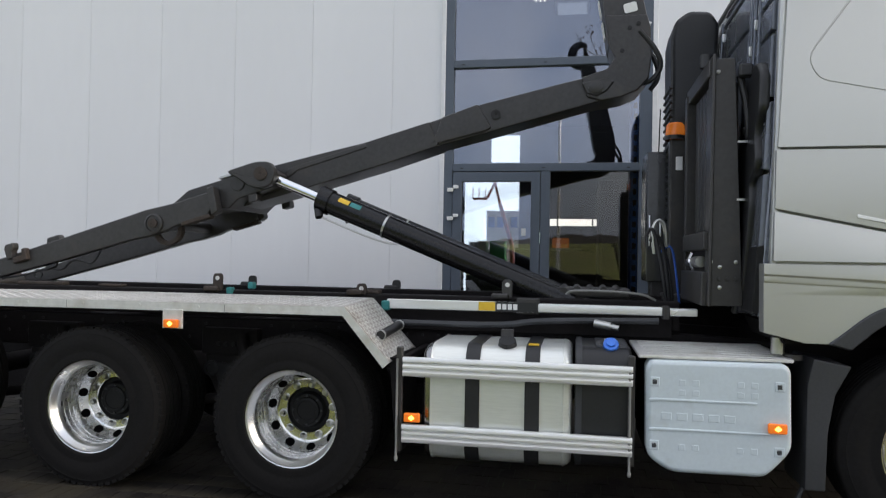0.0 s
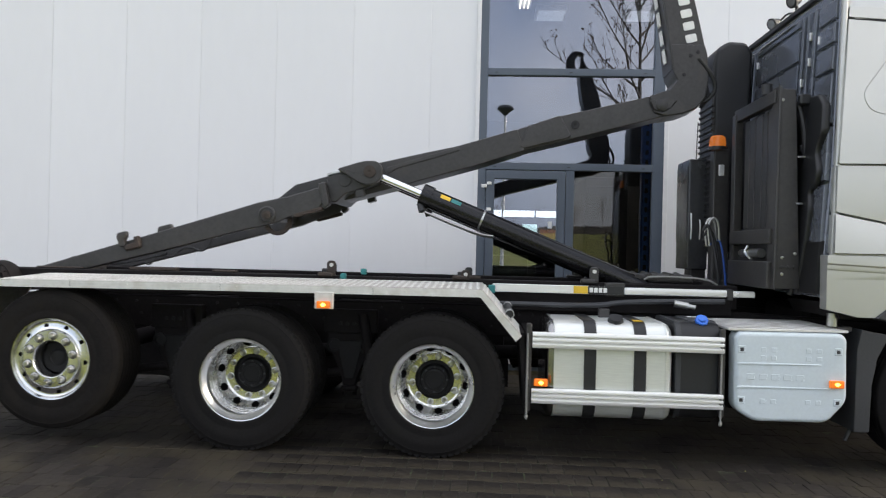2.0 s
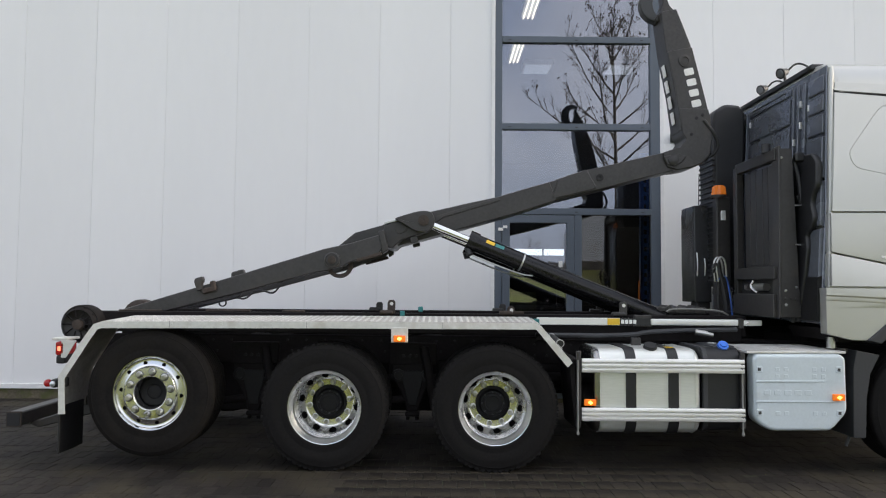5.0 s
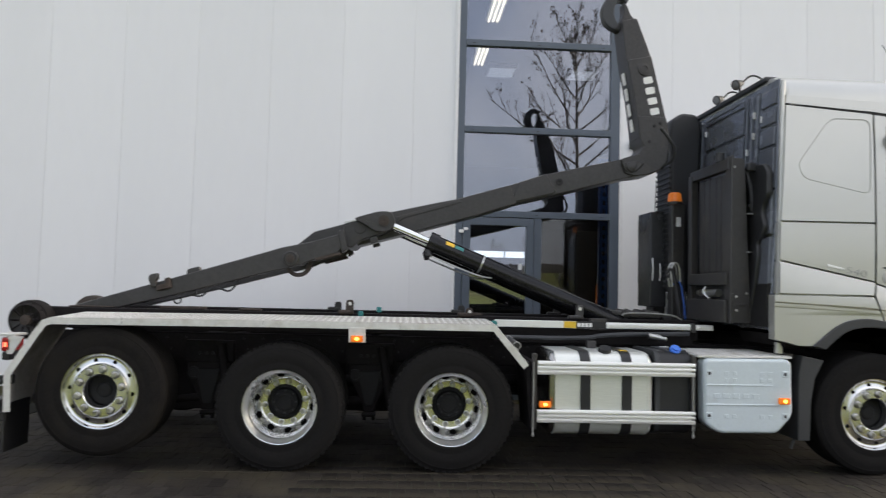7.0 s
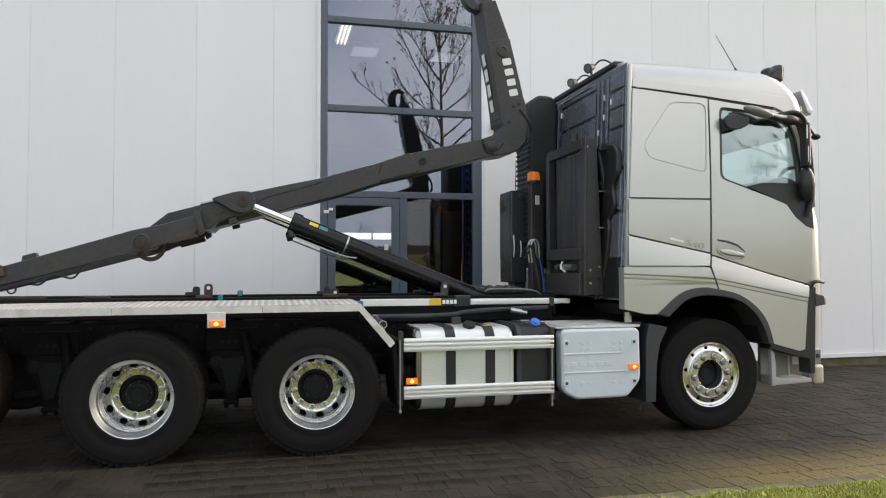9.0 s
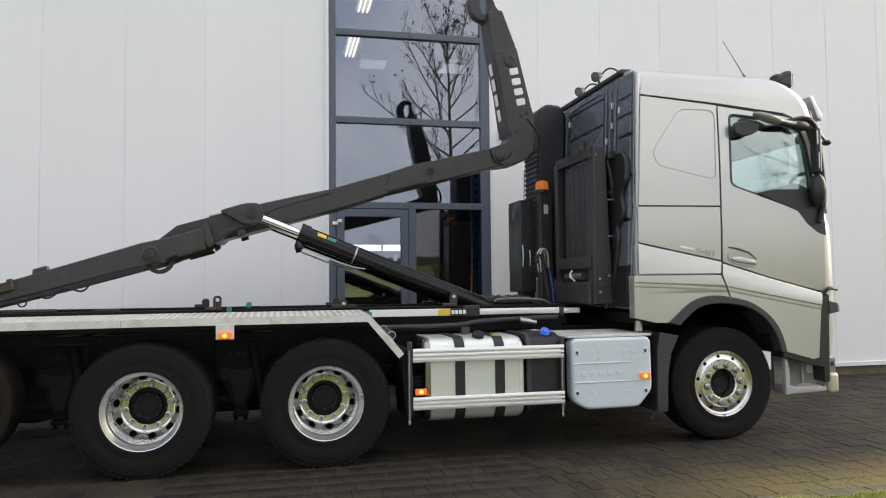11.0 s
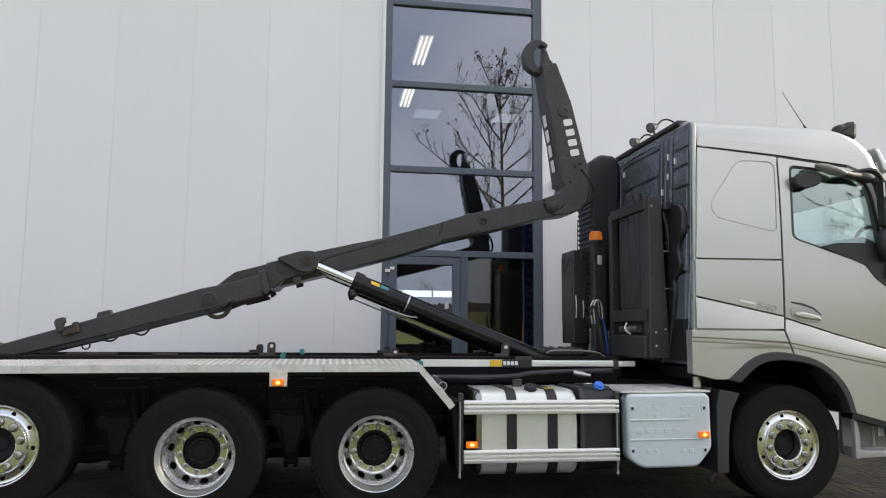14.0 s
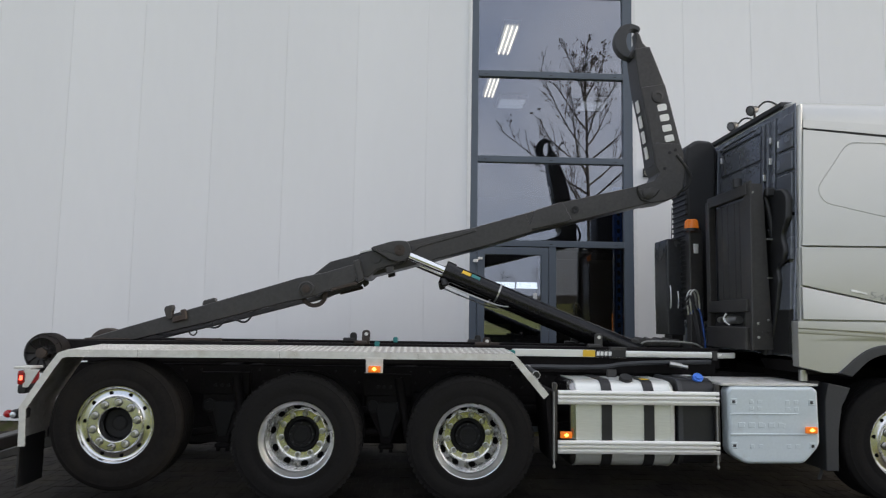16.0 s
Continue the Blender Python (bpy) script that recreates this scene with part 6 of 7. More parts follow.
part("beacon_base", turned([(0.078, -0.02), (0.078, 0.012), (0.05, 0.014)], (2.40, 0.24, 2.43), "z", 20), "black", bea)
cabinet = part("control_cabinet", bm_box(2.22, 2.40, 0.46, 0.86, 1.34, 2.36, 0.012, 2), "rearwall", truck, "glossy dark control cabinet")
part("cabinet_door", bm_box(2.212, 2.222, 0.48, 0.84, 1.6, 2.3, 0.004), "rearwall", cabinet)
part("cabinet_foot", bm_box(2.26, 2.4, 0.5, 0.7, 1.2, 1.35, 0.01), "steel", cabinet)
part("latch", bm_tube([(2.24, 0.44, 1.62), (2.24, 0.42, 1.72), (2.24, 0.44, 1.86)], 0.006, 6), "alu", cabinet)
part("latch", bm_tube([(2.32, 0.44, 1.62), (2.32, 0.42, 1.72), (2.32, 0.44, 1.8)], 0.006, 6), "alu", cabinet)
part("cabinet_aerial", bm_rod((2.32, 0.6, 2.36), (2.33, 0.6, 2.72), 0.005, 6), "black", cabinet)

oil = group_of("oil_tank_frame", "dark steel frame with slatted hydraulic tank behind the cab", "")
oil.parent = truck
part("corner_plate", bm_prism([(2.455, 2.70), (2.585, 2.70), (2.64, 1.245), (2.44, 1.24)], -0.92, -0.90, 0.004), "steel", oil, "dark grey corner plate")
part("corner_edge", bm_prism([(2.455, 2.72), (2.475, 2.72), (2.46, 1.24), (2.44, 1.24)], -0.95, -0.82, 0.005), "steel", oil)
part("top_bar", bm_box(2.44, 2.5, -0.9, -0.06, 2.60, 2.70, 0.006), "steel", oil)
part("left_bar", bm_box(2.43, 2.5, -0.12, -0.04, 1.24, 2.66, 0.006), "steel", oil)
part("bottom_plate", bm_box(2.41, 2.46, -0.9, -0.06, 1.24, 1.44, 0.008), "steel", oil)
# black plate before the tank body paints the opening's deep shade
part("opening", bm_box(2.474, 2.484, -0.88, -0.1, 1.43, 1.58), "seam", oil, "black plate painting the shade of an opening")
part("middle_bar", bm_box(2.42, 2.46, -0.9, -0.06, 1.57, 1.68, 0.006), "steel", oil)
part("tank_body", bm_box(2.485, 2.62, -0.86, -0.20, 1.26, 2.58, 0.02, 2), "steel", oil, "glossy dark hydraulic tank")
# another black plate, for the shade in the gap
part("recess", bm_box(2.54, 2.55, -0.22, -0.06, 1.3, 2.6), "seam", oil, "black plate painting the shade beside the tank")
for y, w in ((-0.80, 0.10), (-0.675, 0.07), (-0.575, 0.11), (-0.43, 0.09), (-0.31, 0.10)):
    part("slat", bm_box(2.4785, 2.49, y, y + w, 1.7, 2.58, 0.005, 2), "steel", oil)
for k, (y, z) in enumerate(((-0.84, 2.62), (-0.92, 2.62), (-0.92, 1.47), (-0.92, 1.35))):
    part("bolt", turned([(0.012, 0), (0.012, 0.008), (0.0005, 0.01)], (2.49 + 0.02 * (k > 1), -0.92, z), "y", 8, -1), "nut", oil)
for k in range(4):
    part("bolt", turned([(0.014, 0), (0.014, 0.01), (0.0005, 0.012)], (2.465 + 0.045 * k, -0.92, 1.4), "y", 8, -1), "steel", oil)
part("bolt", turned([(0.012, 0), (0.012, 0.008), (0.0005, 0.01)], (2.46, -0.92, 1.5), "y", 8, -1), "nut", oil)
part("bolt", turned([(0.012, 0), (0.012, 0.008), (0.0005, 0.01)], (2.60, -0.92, 1.5), "y", 8, -1), "nut", oil)
part("filler_cap", bm_rod((2.46, -0.7, 2.70), (2.46, -0.7, 2.78), 0.04, 14), "black", oil)
part("valve", bm_rod((2.44, -0.72, 1.50), (2.44, -0.5, 1.50), 0.035, 14), "nut", oil, "metal valve")
part("valve_handle", bm_tube([(2.42, -0.5, 1.56), (2.40, -0.46, 1.5), (2.41, -0.6, 1.45)], 0.01, 6), "chrome", oil)
part("valve_nut", bm_rod((2.43, -0.4, 1.50), (2.43, -0.33, 1.50), 0.03, 6), "nut", oil)
part("hose_clip", bm_box(2.60, 2.72, -0.93, -0.915, 2.20, 2.212), "nut", oil, "bright hose clip")
part("hose_clip", bm_box(2.60, 2.72, -0.93, -0.915, 1.86, 1.872), "nut", oil, "bright hose clip")
part("hose", bm_tube([(2.62, -0.88, 2.6), (2.66, -0.9, 2.4), (2.69, -0.9, 1.9), (2.66, -0.88, 1.4), (2.62, -0.8, 1.2)], 0.022), "hose", oil, "black hose")
part("hose", bm_tube([(2.66, -0.85, 2.3), (2.72, -0.88, 2.1), (2.72, -0.86, 1.6), (2.68, -0.8, 1.2)], 0.025), "hose", oil, "black hose")
part("tank_lamp", bm_box(2.6, 2.68, -0.96, -0.9, 2.58, 2.66, 0.012), "black", oil)
duct = bm_prism(rounded([(-0.70, 2.66), (-1.08, 2.63), (-1.165, 2.55), (-1.165, 2.34), (-1.10, 2.28), (-1.08, 2.2), (-1.13, 2.09), (-1.10, 2.0), (-1.0, 1.95), (-1.03, 1.84), (-0.99, 1.6), (-0.88, 1.2), (-0.70, 1.2)], 0.04), 0.0, 0.06, 0.02, 3)
for v in duct.verts:
    v.co = Vector((2.625 + v.co.y + (v.co.z - 1.2) * 0.03, v.co.x, v.co.z))
bmesh.ops.recalc_face_normals(duct, faces=duct.faces[:])
part("intake_shroud", duct, "black", oil, "black plastic duct on the cab back")
for k, (y, c) in enumerate(((-0.2, "hose"), (-0.12, "hose"), (0.02, "hose"), (-0.05, "bluehose"))):
    x = 2.3 + 0.035 * k
    part("cab_hose", bm_tube([(x, y, 1.2), (x - 0.02, y - 0.02, 1.35), (x - 0.05, y, 1.55 + 0.06 * (k % 2)), (x - 0.1, y, 1.75 - 0.05 * k), (x - 0.14, y + 0.02, 1.68 - 0.04 * k)], 0.013 if c == "hose" else 0.008), c, truck, "hydraulic hose")
for y in (-0.18, -0.1):
    part("hose_pipe", bm_tube([(2.22, y, 1.55), (2.2, y, 1.72), (2.24, y, 1.8), (2.29, y, 1.76), (2.3, y, 1.6)], 0.009), "nut", truck, "bright hose fitting")
part("valve_block", bm_box(1.55, 2.05, -0.34, -0.12, 1.24, 1.31, 0.02, 2), "steel", truck, "black hydraulic valve block")
for k in range(5):
    part("spool", bm_rod((1.6 + 0.09 * k, -0.36, 1.28 + 0.012 * (k % 2)), (1.6 + 0.09 * k, -0.12, 1.3), 0.028, 10), "steel", truck)
part("coupling", bm_rod((1.80, -0.72, 1.10), (1.90, -0.74, 1.085), 0.026, 12), "nut", truck, "bright hose coupling")
part("coupling", bm_rod((1.86, -0.73, 1.09), (1.95, -0.75, 1.075), 0.018, 12), "nut", truck)
part("return_pipe", bm_tube([(1.62, -0.5, 1.27), (1.66, -0.52, 1.30), (2.1, -0.5, 1.29), (2.2, -0.46, 1.24)], 0.008), "lampgrey", truck)

# ---------------------------------------------------------------- hooklift arm, half raised
arm = group_of("hook_arm", "black steel hooklift arm, partly raised, with hook", "")
arm.parent = truck
AY = 0.15
# main beam in two telescoping lengths, elbow and jib
part("rear_beam", bm_prism([(-1.0, 1.90), (-0.86, 1.87), (-0.48, 1.975), (0.26, 2.19), (0.67, 2.325), (0.60, 2.505), (0.09, 2.352), (-0.18, 2.292), (-0.63, 2.185), (-1.02, 2.07)], -AY - 0.02, AY + 0.02, 0.012, 2), "steel", arm, "black steel rear beam")
part("beam_plate", bm_prism([(-0.50, 2.16), (0.10, 2.345), (0.13, 2.32), (-0.05, 2.262), (-0.42, 2.15), (-0.52, 2.08)], -AY - 0.028, -AY - 0.015, 0.004), "steel", arm)
part("front_beam", bm_prism([(0.52, 2.29), (1.03, 2.42), (1.44, 2.53), (1.80, 2.625), (1.92, 2.655), (1.80, 2.79), (1.70, 2.80), (0.92, 2.615), (0.50, 2.47)], -AY, AY, 0.012, 2), "steel", arm, "black steel front beam")
part("beam_collar", bm_prism([(0.60, 2.325), (1.02, 2.43), (1.06, 2.455), (0.96, 2.63), (0.69, 2.535), (0.66, 2.44)], -AY - 0.02, AY + 0.02, 0.014, 2), "steel", arm)
part("beam_port", turned([(0.034, 0.0), (0.036, 0.012), (0.022, 0.013), (0.0005, 0.004)], (1.09, -AY - 0.001, 2.55), "y", 20, -1), "seam", arm, "dark bolt port")
elbow = [(1.70, 2.80), (1.74, 2.66), (1.84, 2.632), (1.98, 2.655), (2.09, 2.70), (2.165, 2.79), (2.185, 2.95), (2.172, 3.15), (2.15, 3.235), (1.865, 3.24), (1.895, 3.0), (1.93, 2.94), (1.88, 2.86), (1.80, 2.835)]
part("elbow", bm_prism(elbow, -AY - 0.022, AY + 0.022, 0.014, 2), "steel", arm, "black steel elbow")
part("elbow_pad", bm_prism([(1.70, 2.76), (1.74, 2.68), (1.81, 2.66), (1.88, 2.70), (1.93, 2.765), (1.86, 2.79)], -AY - 0.034, -AY - 0.015, 0.008), "steel", arm)
part("elbow_pin", turned([(0.05, 0), (0.05, 0.012), (0.03, 0.018), (0.0005, 0.018)], (1.80, -AY - 0.034, 2.725), "y", 20, -1), "steel", arm)
jib = [(1.865, 3.22), (2.15, 3.22), (1.99, 3.88), (1.855, 4.235), (1.70, 4.205), (1.745, 3.85)]
part("jib", bm_prism(jib, -AY, AY, 0.014, 2), "steel", arm, "black steel jib")
part("jib_sleeve", bm_prism([(1.885, 3.02), (2.165, 3.16), (2.13, 3.32), (2.0, 3.85), (1.755, 3.80), (1.83, 3.45)], -AY - 0.012, AY + 0.012, 0.012, 2), "steel", arm)
part("jib_pin", turned([(0.062, 0), (0.062, 0.012), (0.034, 0.016), (0.032, 0.008), (0.0005, 0.008)], (1.925, -AY - 0.012, 3.71), "y", 24, -1), "steel", arm)
for x, z in ((2.03, 3.14), (2.09, 3.17), (1.98, 2.98)):
    part("bolt_hole", turned([(0.016, 0), (0.016, 0.004), (0.0005, 0.005)], (x, -AY - 0.022, z), "y", 12, -1), "seam", arm)
part("side_bolt", bm_rod((2.12, -0.1, 3.2), (2.18, -0.1, 3.18), 0.02, 10), "nut", arm)
# hook: a thick open ring on a tapered neck
cx, cz = 1.69, 4.325
outer = [(cx + 0.165 * math.cos(radians(a)), cz + 0.185 * math.sin(radians(a))) for a in range(48, 262, 10)]
inner = [(cx + 0.035 + 0.075 * math.cos(radians(a)), cz + 0.125 * math.sin(radians(a))) for a in range(255, 40, -10)]
part("hook", bm_prism(outer + [(1.71, 4.14)] + inner, -0.055, 0.055, 0.014, 2), "greyplastic", arm, "forged steel hook")
part("hook_neck", bm_prism([(1.69, 4.13), (1.855, 4.20), (1.85, 4.26), (1.815, 4.30), (1.785, 4.38), (1.76, 4.42), (1.735, 4.42), (1.745, 4.33), (1.72, 4.24), (1.66, 4.16)], -0.07, 0.07, 0.014, 2), "steel", arm)
part("hook_latch", bm_prism([(1.75, 4.40), (1.79, 4.39), (1.81, 4.30), (1.77, 4.28)], -0.03, 0.03, 0.006), "rust", arm)
# name on the jib as plain white bars, side and back
for k in range(4):
    c = Vector((1.965, 3.60)) + Vector((0.023, -0.104)) * k
    d, n = Vector((0.22, -0.975)).normalized(), Vector((0.975, 0.22)).normalized()
    q = [c - n * 0.046 - d * 0.034, c + n * 0.046 - d * 0.034, c + n * 0.046 + d * 0.034, c - n * 0.046 + d * 0.034]
    part("name_bar", bm_prism(rounded(q, 0.016), -AY - 0.0165, -AY - 0.011), "white", arm, "white lettering bar")
    t0 = 0.05 + 0.23 * k
    top, bot = Vector((1.765, 3.74)), Vector((1.885, 3.05))
    a, b = top.lerp(bot, t0), top.lerp(bot, t0 + 0.17)
    part("name_bar", bm_prism([(a.x - 0.015, a.y), (a.x - 0.006, a.y), (b.x - 0.006, b.y), (b.x - 0.015, b.y)], -0.04, 0.04), "white", arm, "white lettering bar")
part("arm_hose", bm_tube([(2.10, -0.17, 3.12), (2.20, -0.17, 3.0), (2.26, -0.15, 2.88), (2.20, -0.12, 2.78), (2.12, -0.1, 2.76)], 0.018), "hose", arm, "black hose loop")
part("arm_hose", bm_tube([(2.10, 0.1, 3.14), (2.22, 0.1, 3.02), (2.27, 0.1, 2.86), (2.2, 0.1, 2.76)], 0.018), "hose", arm, "black hose loop")
part("inner_wedge", bm_prism([(-1.46, 1.82), (-1.26, 1.985), (-0.98, 2.065), (-0.80, 2.12), (-0.80, 1.93), (-1.0, 1.87)], -0.3, 0.3, 0.012, 2), "steel", arm)
part("rear_block", bm_prism([(-0.98, 2.055), (-0.92, 2.085), (-0.62, 2.17), (-0.50, 2.10), (-0.56, 2.0), (-0.82, 1.915), (-0.90, 1.84), (-0.97, 1.845), (-1.0, 1.95)], -0.34, 0.34, 0.014, 2), "steel", arm)
for s in (-1, 1):
    part("pin_plate", bm_prism(rounded([(-0.90, 2.11), (-0.66, 2.185), (-0.54, 2.185), (-0.495, 2.10), (-0.53, 2.01), (-0.62, 1.985), (-0.70, 2.0), (-0.79, 2.06)], 0.05, 3), s * 0.42, s * 0.345, 0.012, 2), "steel", arm)
    part("cylinder_pin", turned([(0.05, 0), (0.05, 0.016), (0.022, 0.02), (0.0005, 0.012)], (-0.61, s * 0.42, 2.095), "y", 24, s), "rust", arm, "rusty cylinder pin")
    part("round_pad", turned([(0.055, 0), (0.055, 0.01), (0.05, 0.012), (0.0005, 0.01)], (-0.83, s * 0.34, 2.03), "y", 24, s), "steel", arm)
    part("stop_block", bm_prism([(-0.74, 1.94), (-0.67, 1.96), (-0.66, 1.90), (-0.73, 1.88)], s * 0.36, s * 0.26, 0.006), "steel", arm)
    part("bright_edge", bm_prism([(-0.98, 2.062), (-0.83, 2.10), (-0.83, 2.118), (-0.98, 2.08)], s * 0.35, s * 0.27, 0.003), "nut", arm)

# tilt frame: two legs from the rear pivot to the arm
tilt = group_of("tilt_frame", "black steel tilt frame between rear pivot and arm", "")
tilt.parent = truck
PIV, END = Vector((-3.62, 1.12)), Vector((-0.98, 1.875))
way = (END - PIV).normalized()
nor = Vector((-way.y, way.x))


def on_leg(d, h):
    p = PIV + way * d + nor * h
    return (p.x, p.y)


LEN = (END - PIV).length
for s in (-1, 1):
    shape = [on_leg(0.0, -0.05), on_leg(1.4, -0.085), on_leg(2.05, -0.09), on_leg(2.16, -0.10), on_leg(2.32, -0.10), on_leg(2.42, -0.085), on_leg(LEN - 0.06, -0.075),
             on_leg(LEN, -0.02), on_leg(LEN, 0.07), on_leg(LEN - 0.02, 0.09), on_leg(2.45, 0.085), on_leg(2.2, 0.10), on_leg(2.05, 0.095), on_leg(1.2, 0.075), on_leg(0.0, 0.05)]
    leg = part("leg", bm_prism(shape, s * 0.44, s * 0.36, 0.014, 2), "steel", truck, "black steel tilt leg")
    x, z = on_leg(2.25, -0.02)
    part("pivot_boss", turned([(0.075, 0), (0.075, 0.012), (0.06, 0.018), (0.056, 0.01), (0.0005, 0.012)], (x, s * 0.44, z), "y", 24, s), "steel", leg)
    part("pivot_pin", turned([(0.036, 0), (0.036, 0.022), (0.012, 0.026), (0.0005, 0.02)], (x, s * 0.445, z), "y", 20, s), "rust", leg, "rusty pin")
    x2, z2 = on_leg(2.295, -0.075)
    if s < 0:
        part("guide_ring", turned([(0.088, -0.022), (0.12, -0.026), (0.126, 0.0), (0.12, 0.026), (0.088, 0.022), (0.088, -0.022)], (x2, -0.33, z2), "y", 36, -1), "rust", tilt, "worn steel guide ring")
    bolt = part("lock_bracket", bm_prism([on_leg(0.99, 0.03), on_leg(1.045, 0.03), on_leg(1.045, 0.085), on_leg(1.07, 0.10), on_leg(1.075, 0.15), on_leg(1.0, 0.15), on_leg(0.985, 0.12)], s * 0.49, s * 0.42, 0.014, 2), "steel", leg, "worn locking bracket")
    part("lock_foot", bm_prism([on_leg(1.03, -0.01), on_leg(1.16, -0.01), on_leg(1.165, 0.085), on_leg(1.12, 0.085), on_leg(1.12, 0.04), on_leg(1.03, 0.04)], s * 0.48, s * 0.43, 0.008), "rust", bolt)
    part("small_stop", bm_prism([on_leg(1.30, 0.07), on_leg(1.44, 0.07), on_leg(1.43, 0.12), on_leg(1.32, 0.12)], s * 0.42, s * 0.36, 0.008), "steel", leg)
    part("rust_pad", bm_prism([on_leg(LEN - 0.28, -0.10), on_leg(LEN - 0.04, -0.10), on_leg(LEN - 0.04, -0.07), on_leg(LEN - 0.28, -0.07)], s * 0.45, s * 0.37, 0.005), "rust", leg)
    part("end_collar", bm_prism([on_leg(LEN - 0.03, -0.09), on_leg(LEN + 0.03, -0.07), on_leg(LEN + 0.04, 0.12), on_leg(LEN - 0.02, 0.12)], s * 0.45, s * 0.36, 0.012, 2), "steel", leg)
part("hose_run", bm_tube([(on_leg(d, h)[0], -0.41, on_leg(d, h)[1]) for d, h in ((0.85, -0.08), (1.0, -0.10), (1.12, -0.11), (1.3, -0.11), (1.38, -0.16), (1.48, -0.10), (1.56, -0.12), (1.64, -0.18), (1.72, -0.12), (1.76, -0.07))], 0.009), "hose", tilt, "black hose under the leg")
part("hose_eye", turned([(0.026, -0.006), (0.038, -0.006), (0.038, 0.006), (0.026, 0.006), (0.026, -0.006)], (on_leg(1.17, -0.13)[0], -0.41, on_leg(1.17, -0.13)[1]), "y", 20), "black", tilt, "small black hose eye")
part("hose_clamp", bm_prism([on_leg(1.26, -0.09), on_leg(1.36, -0.09), on_leg(1.35, -0.115), on_leg(1.25, -0.125)], -0.43, -0.40, 0.004), "black", tilt)
part("cross_tube", bm_rod((on_leg(0.35, 0)[0], -0.4, on_leg(0.35, 0)[1]), (on_leg(0.35, 0)[0], 0.4, on_leg(0.35, 0)[1]), 0.06, 16), "steel", tilt)
part("cross_tube", bm_rod((on_leg(2.25, -0.02)[0], -0.4, on_leg(2.25, -0.02)[1]), (on_leg(2.25, -0.02)[0], 0.4, on_leg(2.25, -0.02)[1]), 0.045, 16), "steel", tilt)
part("pivot_shaft", bm_rod((-3.62, -0.5, 1.12), (-3.62, 0.5, 1.12), 0.05, 16), "steel", tilt)

# lift cylinders
for s in (-1, 1):
    cyl = group_of("lift_cylinder", "black hydraulic lift cylinder with chromed rod", "")
    cyl.parent = truck
    a, h, b = Vector((-0.61, s * 0.30, 2.09)), Vector((-0.17, s * 0.30, 1.915)), Vector((1.66, s * 0.30, 1.185))
    d = (b - h).normalized()
    part("rod", bm_rod(a, h, 0.037, 24), "chrome", cyl, "chromed rod")
    part("rod_eye", turned([(0.07, -0.05), (0.075, 0), (0.07, 0.05)], a, "y", 24), "steel", cyl)
    part("barrel", bm_rod(h, b, 0.085, 32), "glossblack", cyl, "black barrel")
    part("gland", bm_rod(h - d * 0.02, h + d * 0.07, 0.098, 32), "glossblack", cyl)
    part("band", bm_rod(h + d * 0.52, h + d * 0.535, 0.0895, 32), "nut", cyl, "bright pipe band")
    part("foot", bm_rod(b, b + d * 0.1, 0.075, 20), "steel", cyl)
    off = Vector((-0.04, s * 0.05, -0.115))
    part("pipe", bm_tube([h + off + d * 0.06, h + off + d * 0.40, h + off * 0.9 + d * 0.58, h + off * 0.7 + d * 0.66], 0.0075), "nut", cyl, "bright feed pipe")
    part("port", bm_rod(h + off * 0.6, h + off * 1.05 + d * 0.04, 0.03, 12), "black", cyl)
    if s < 0:
        side = Vector((0, -1, 0))
        upv = d.cross(side).normalized()
        upv = upv if upv.z > 0 else -upv
        for k, (m, t0, t1) in enumerate((("yellow", 0.14, 0.225), ("teal", 0.235, 0.32))):
            bm = bmesh.new()
            rows = []
            for t in (t0, t1):
                rows.append([bm.verts.new(h + d * t + 0.0865 * (side * math.cos(g) + upv * math.sin(g))) for g in np.linspace(0.42, 0.88, 6)])
            for i in range(5):
                bm.faces.new((rows[0][i], rows[1][i], rows[1][i + 1], rows[0][i + 1]))
            part("label", bm, m, cyl, m + " label")
# yellow label and plain white bar on the strip
part("strip_label", bm_box(1.05, 1.16, -0.624, -0.62, 1.152, 1.21), "yellow", truck, "yellow warning label")
part("strip_backing", bm_box(1.162, 1.43, -0.624, -0.62, 1.149, 1.213), "black", truck)
for k in range(4):
    part("name_bar", bm_box(1.172 + 0.036 * k, 1.199 + 0.036 * k, -0.628, -0.623, 1.163, 1.199), "white", truck, "white lettering bar")
# eyes and locks on the subframe
for near, far, low in ((-0.90, -1.09, 0.0), (0.194, 0.20, 0.05), (1.22, 1.22, 0.0)):
    for s in (-1, 1):
        x = near if s < 0 else far
        dz = low if s < 0 else max(low, 0.04)
        worn = "rust" if x < 0.5 and s < 0 else "steel"
        eye = rounded([(x - 0.03, 1.23), (x + 0.04, 1.23), (x + 0.042, 1.335 - dz), (x + 0.03, 1.357 - dz), (x - 0.016, 1.357 - dz), (x - 0.03, 1.335 - dz)], 0.012)
        lock = part("lock_eye", bm_prism(eye, s * 0.50, s * 0.47, 0.006, 2), worn, truck, "worn steel locking eye")
        part("lock_hole", turned([(0.016, 0), (0.016, 0.004), (0.0005, 0.004)], (x + 0.008, s * 0.50, 1.322 - dz), "y", 12, s), "plate", lock)
        part("lock_base", bm_box(x - 0.10, x + 0.02, s * 0.49 - 0.03, s * 0.49 + 0.03, 1.225, 1.262, 0.01), worn, lock)
for x, z in ((-0.793, 1.207), (-0.627, 1.248)):
    part("guide_block", bm_box(x - 0.022, x + 0.022, -0.52, -0.46, z, z + 0.05, 0.008), "teal", truck, "teal plastic guide")
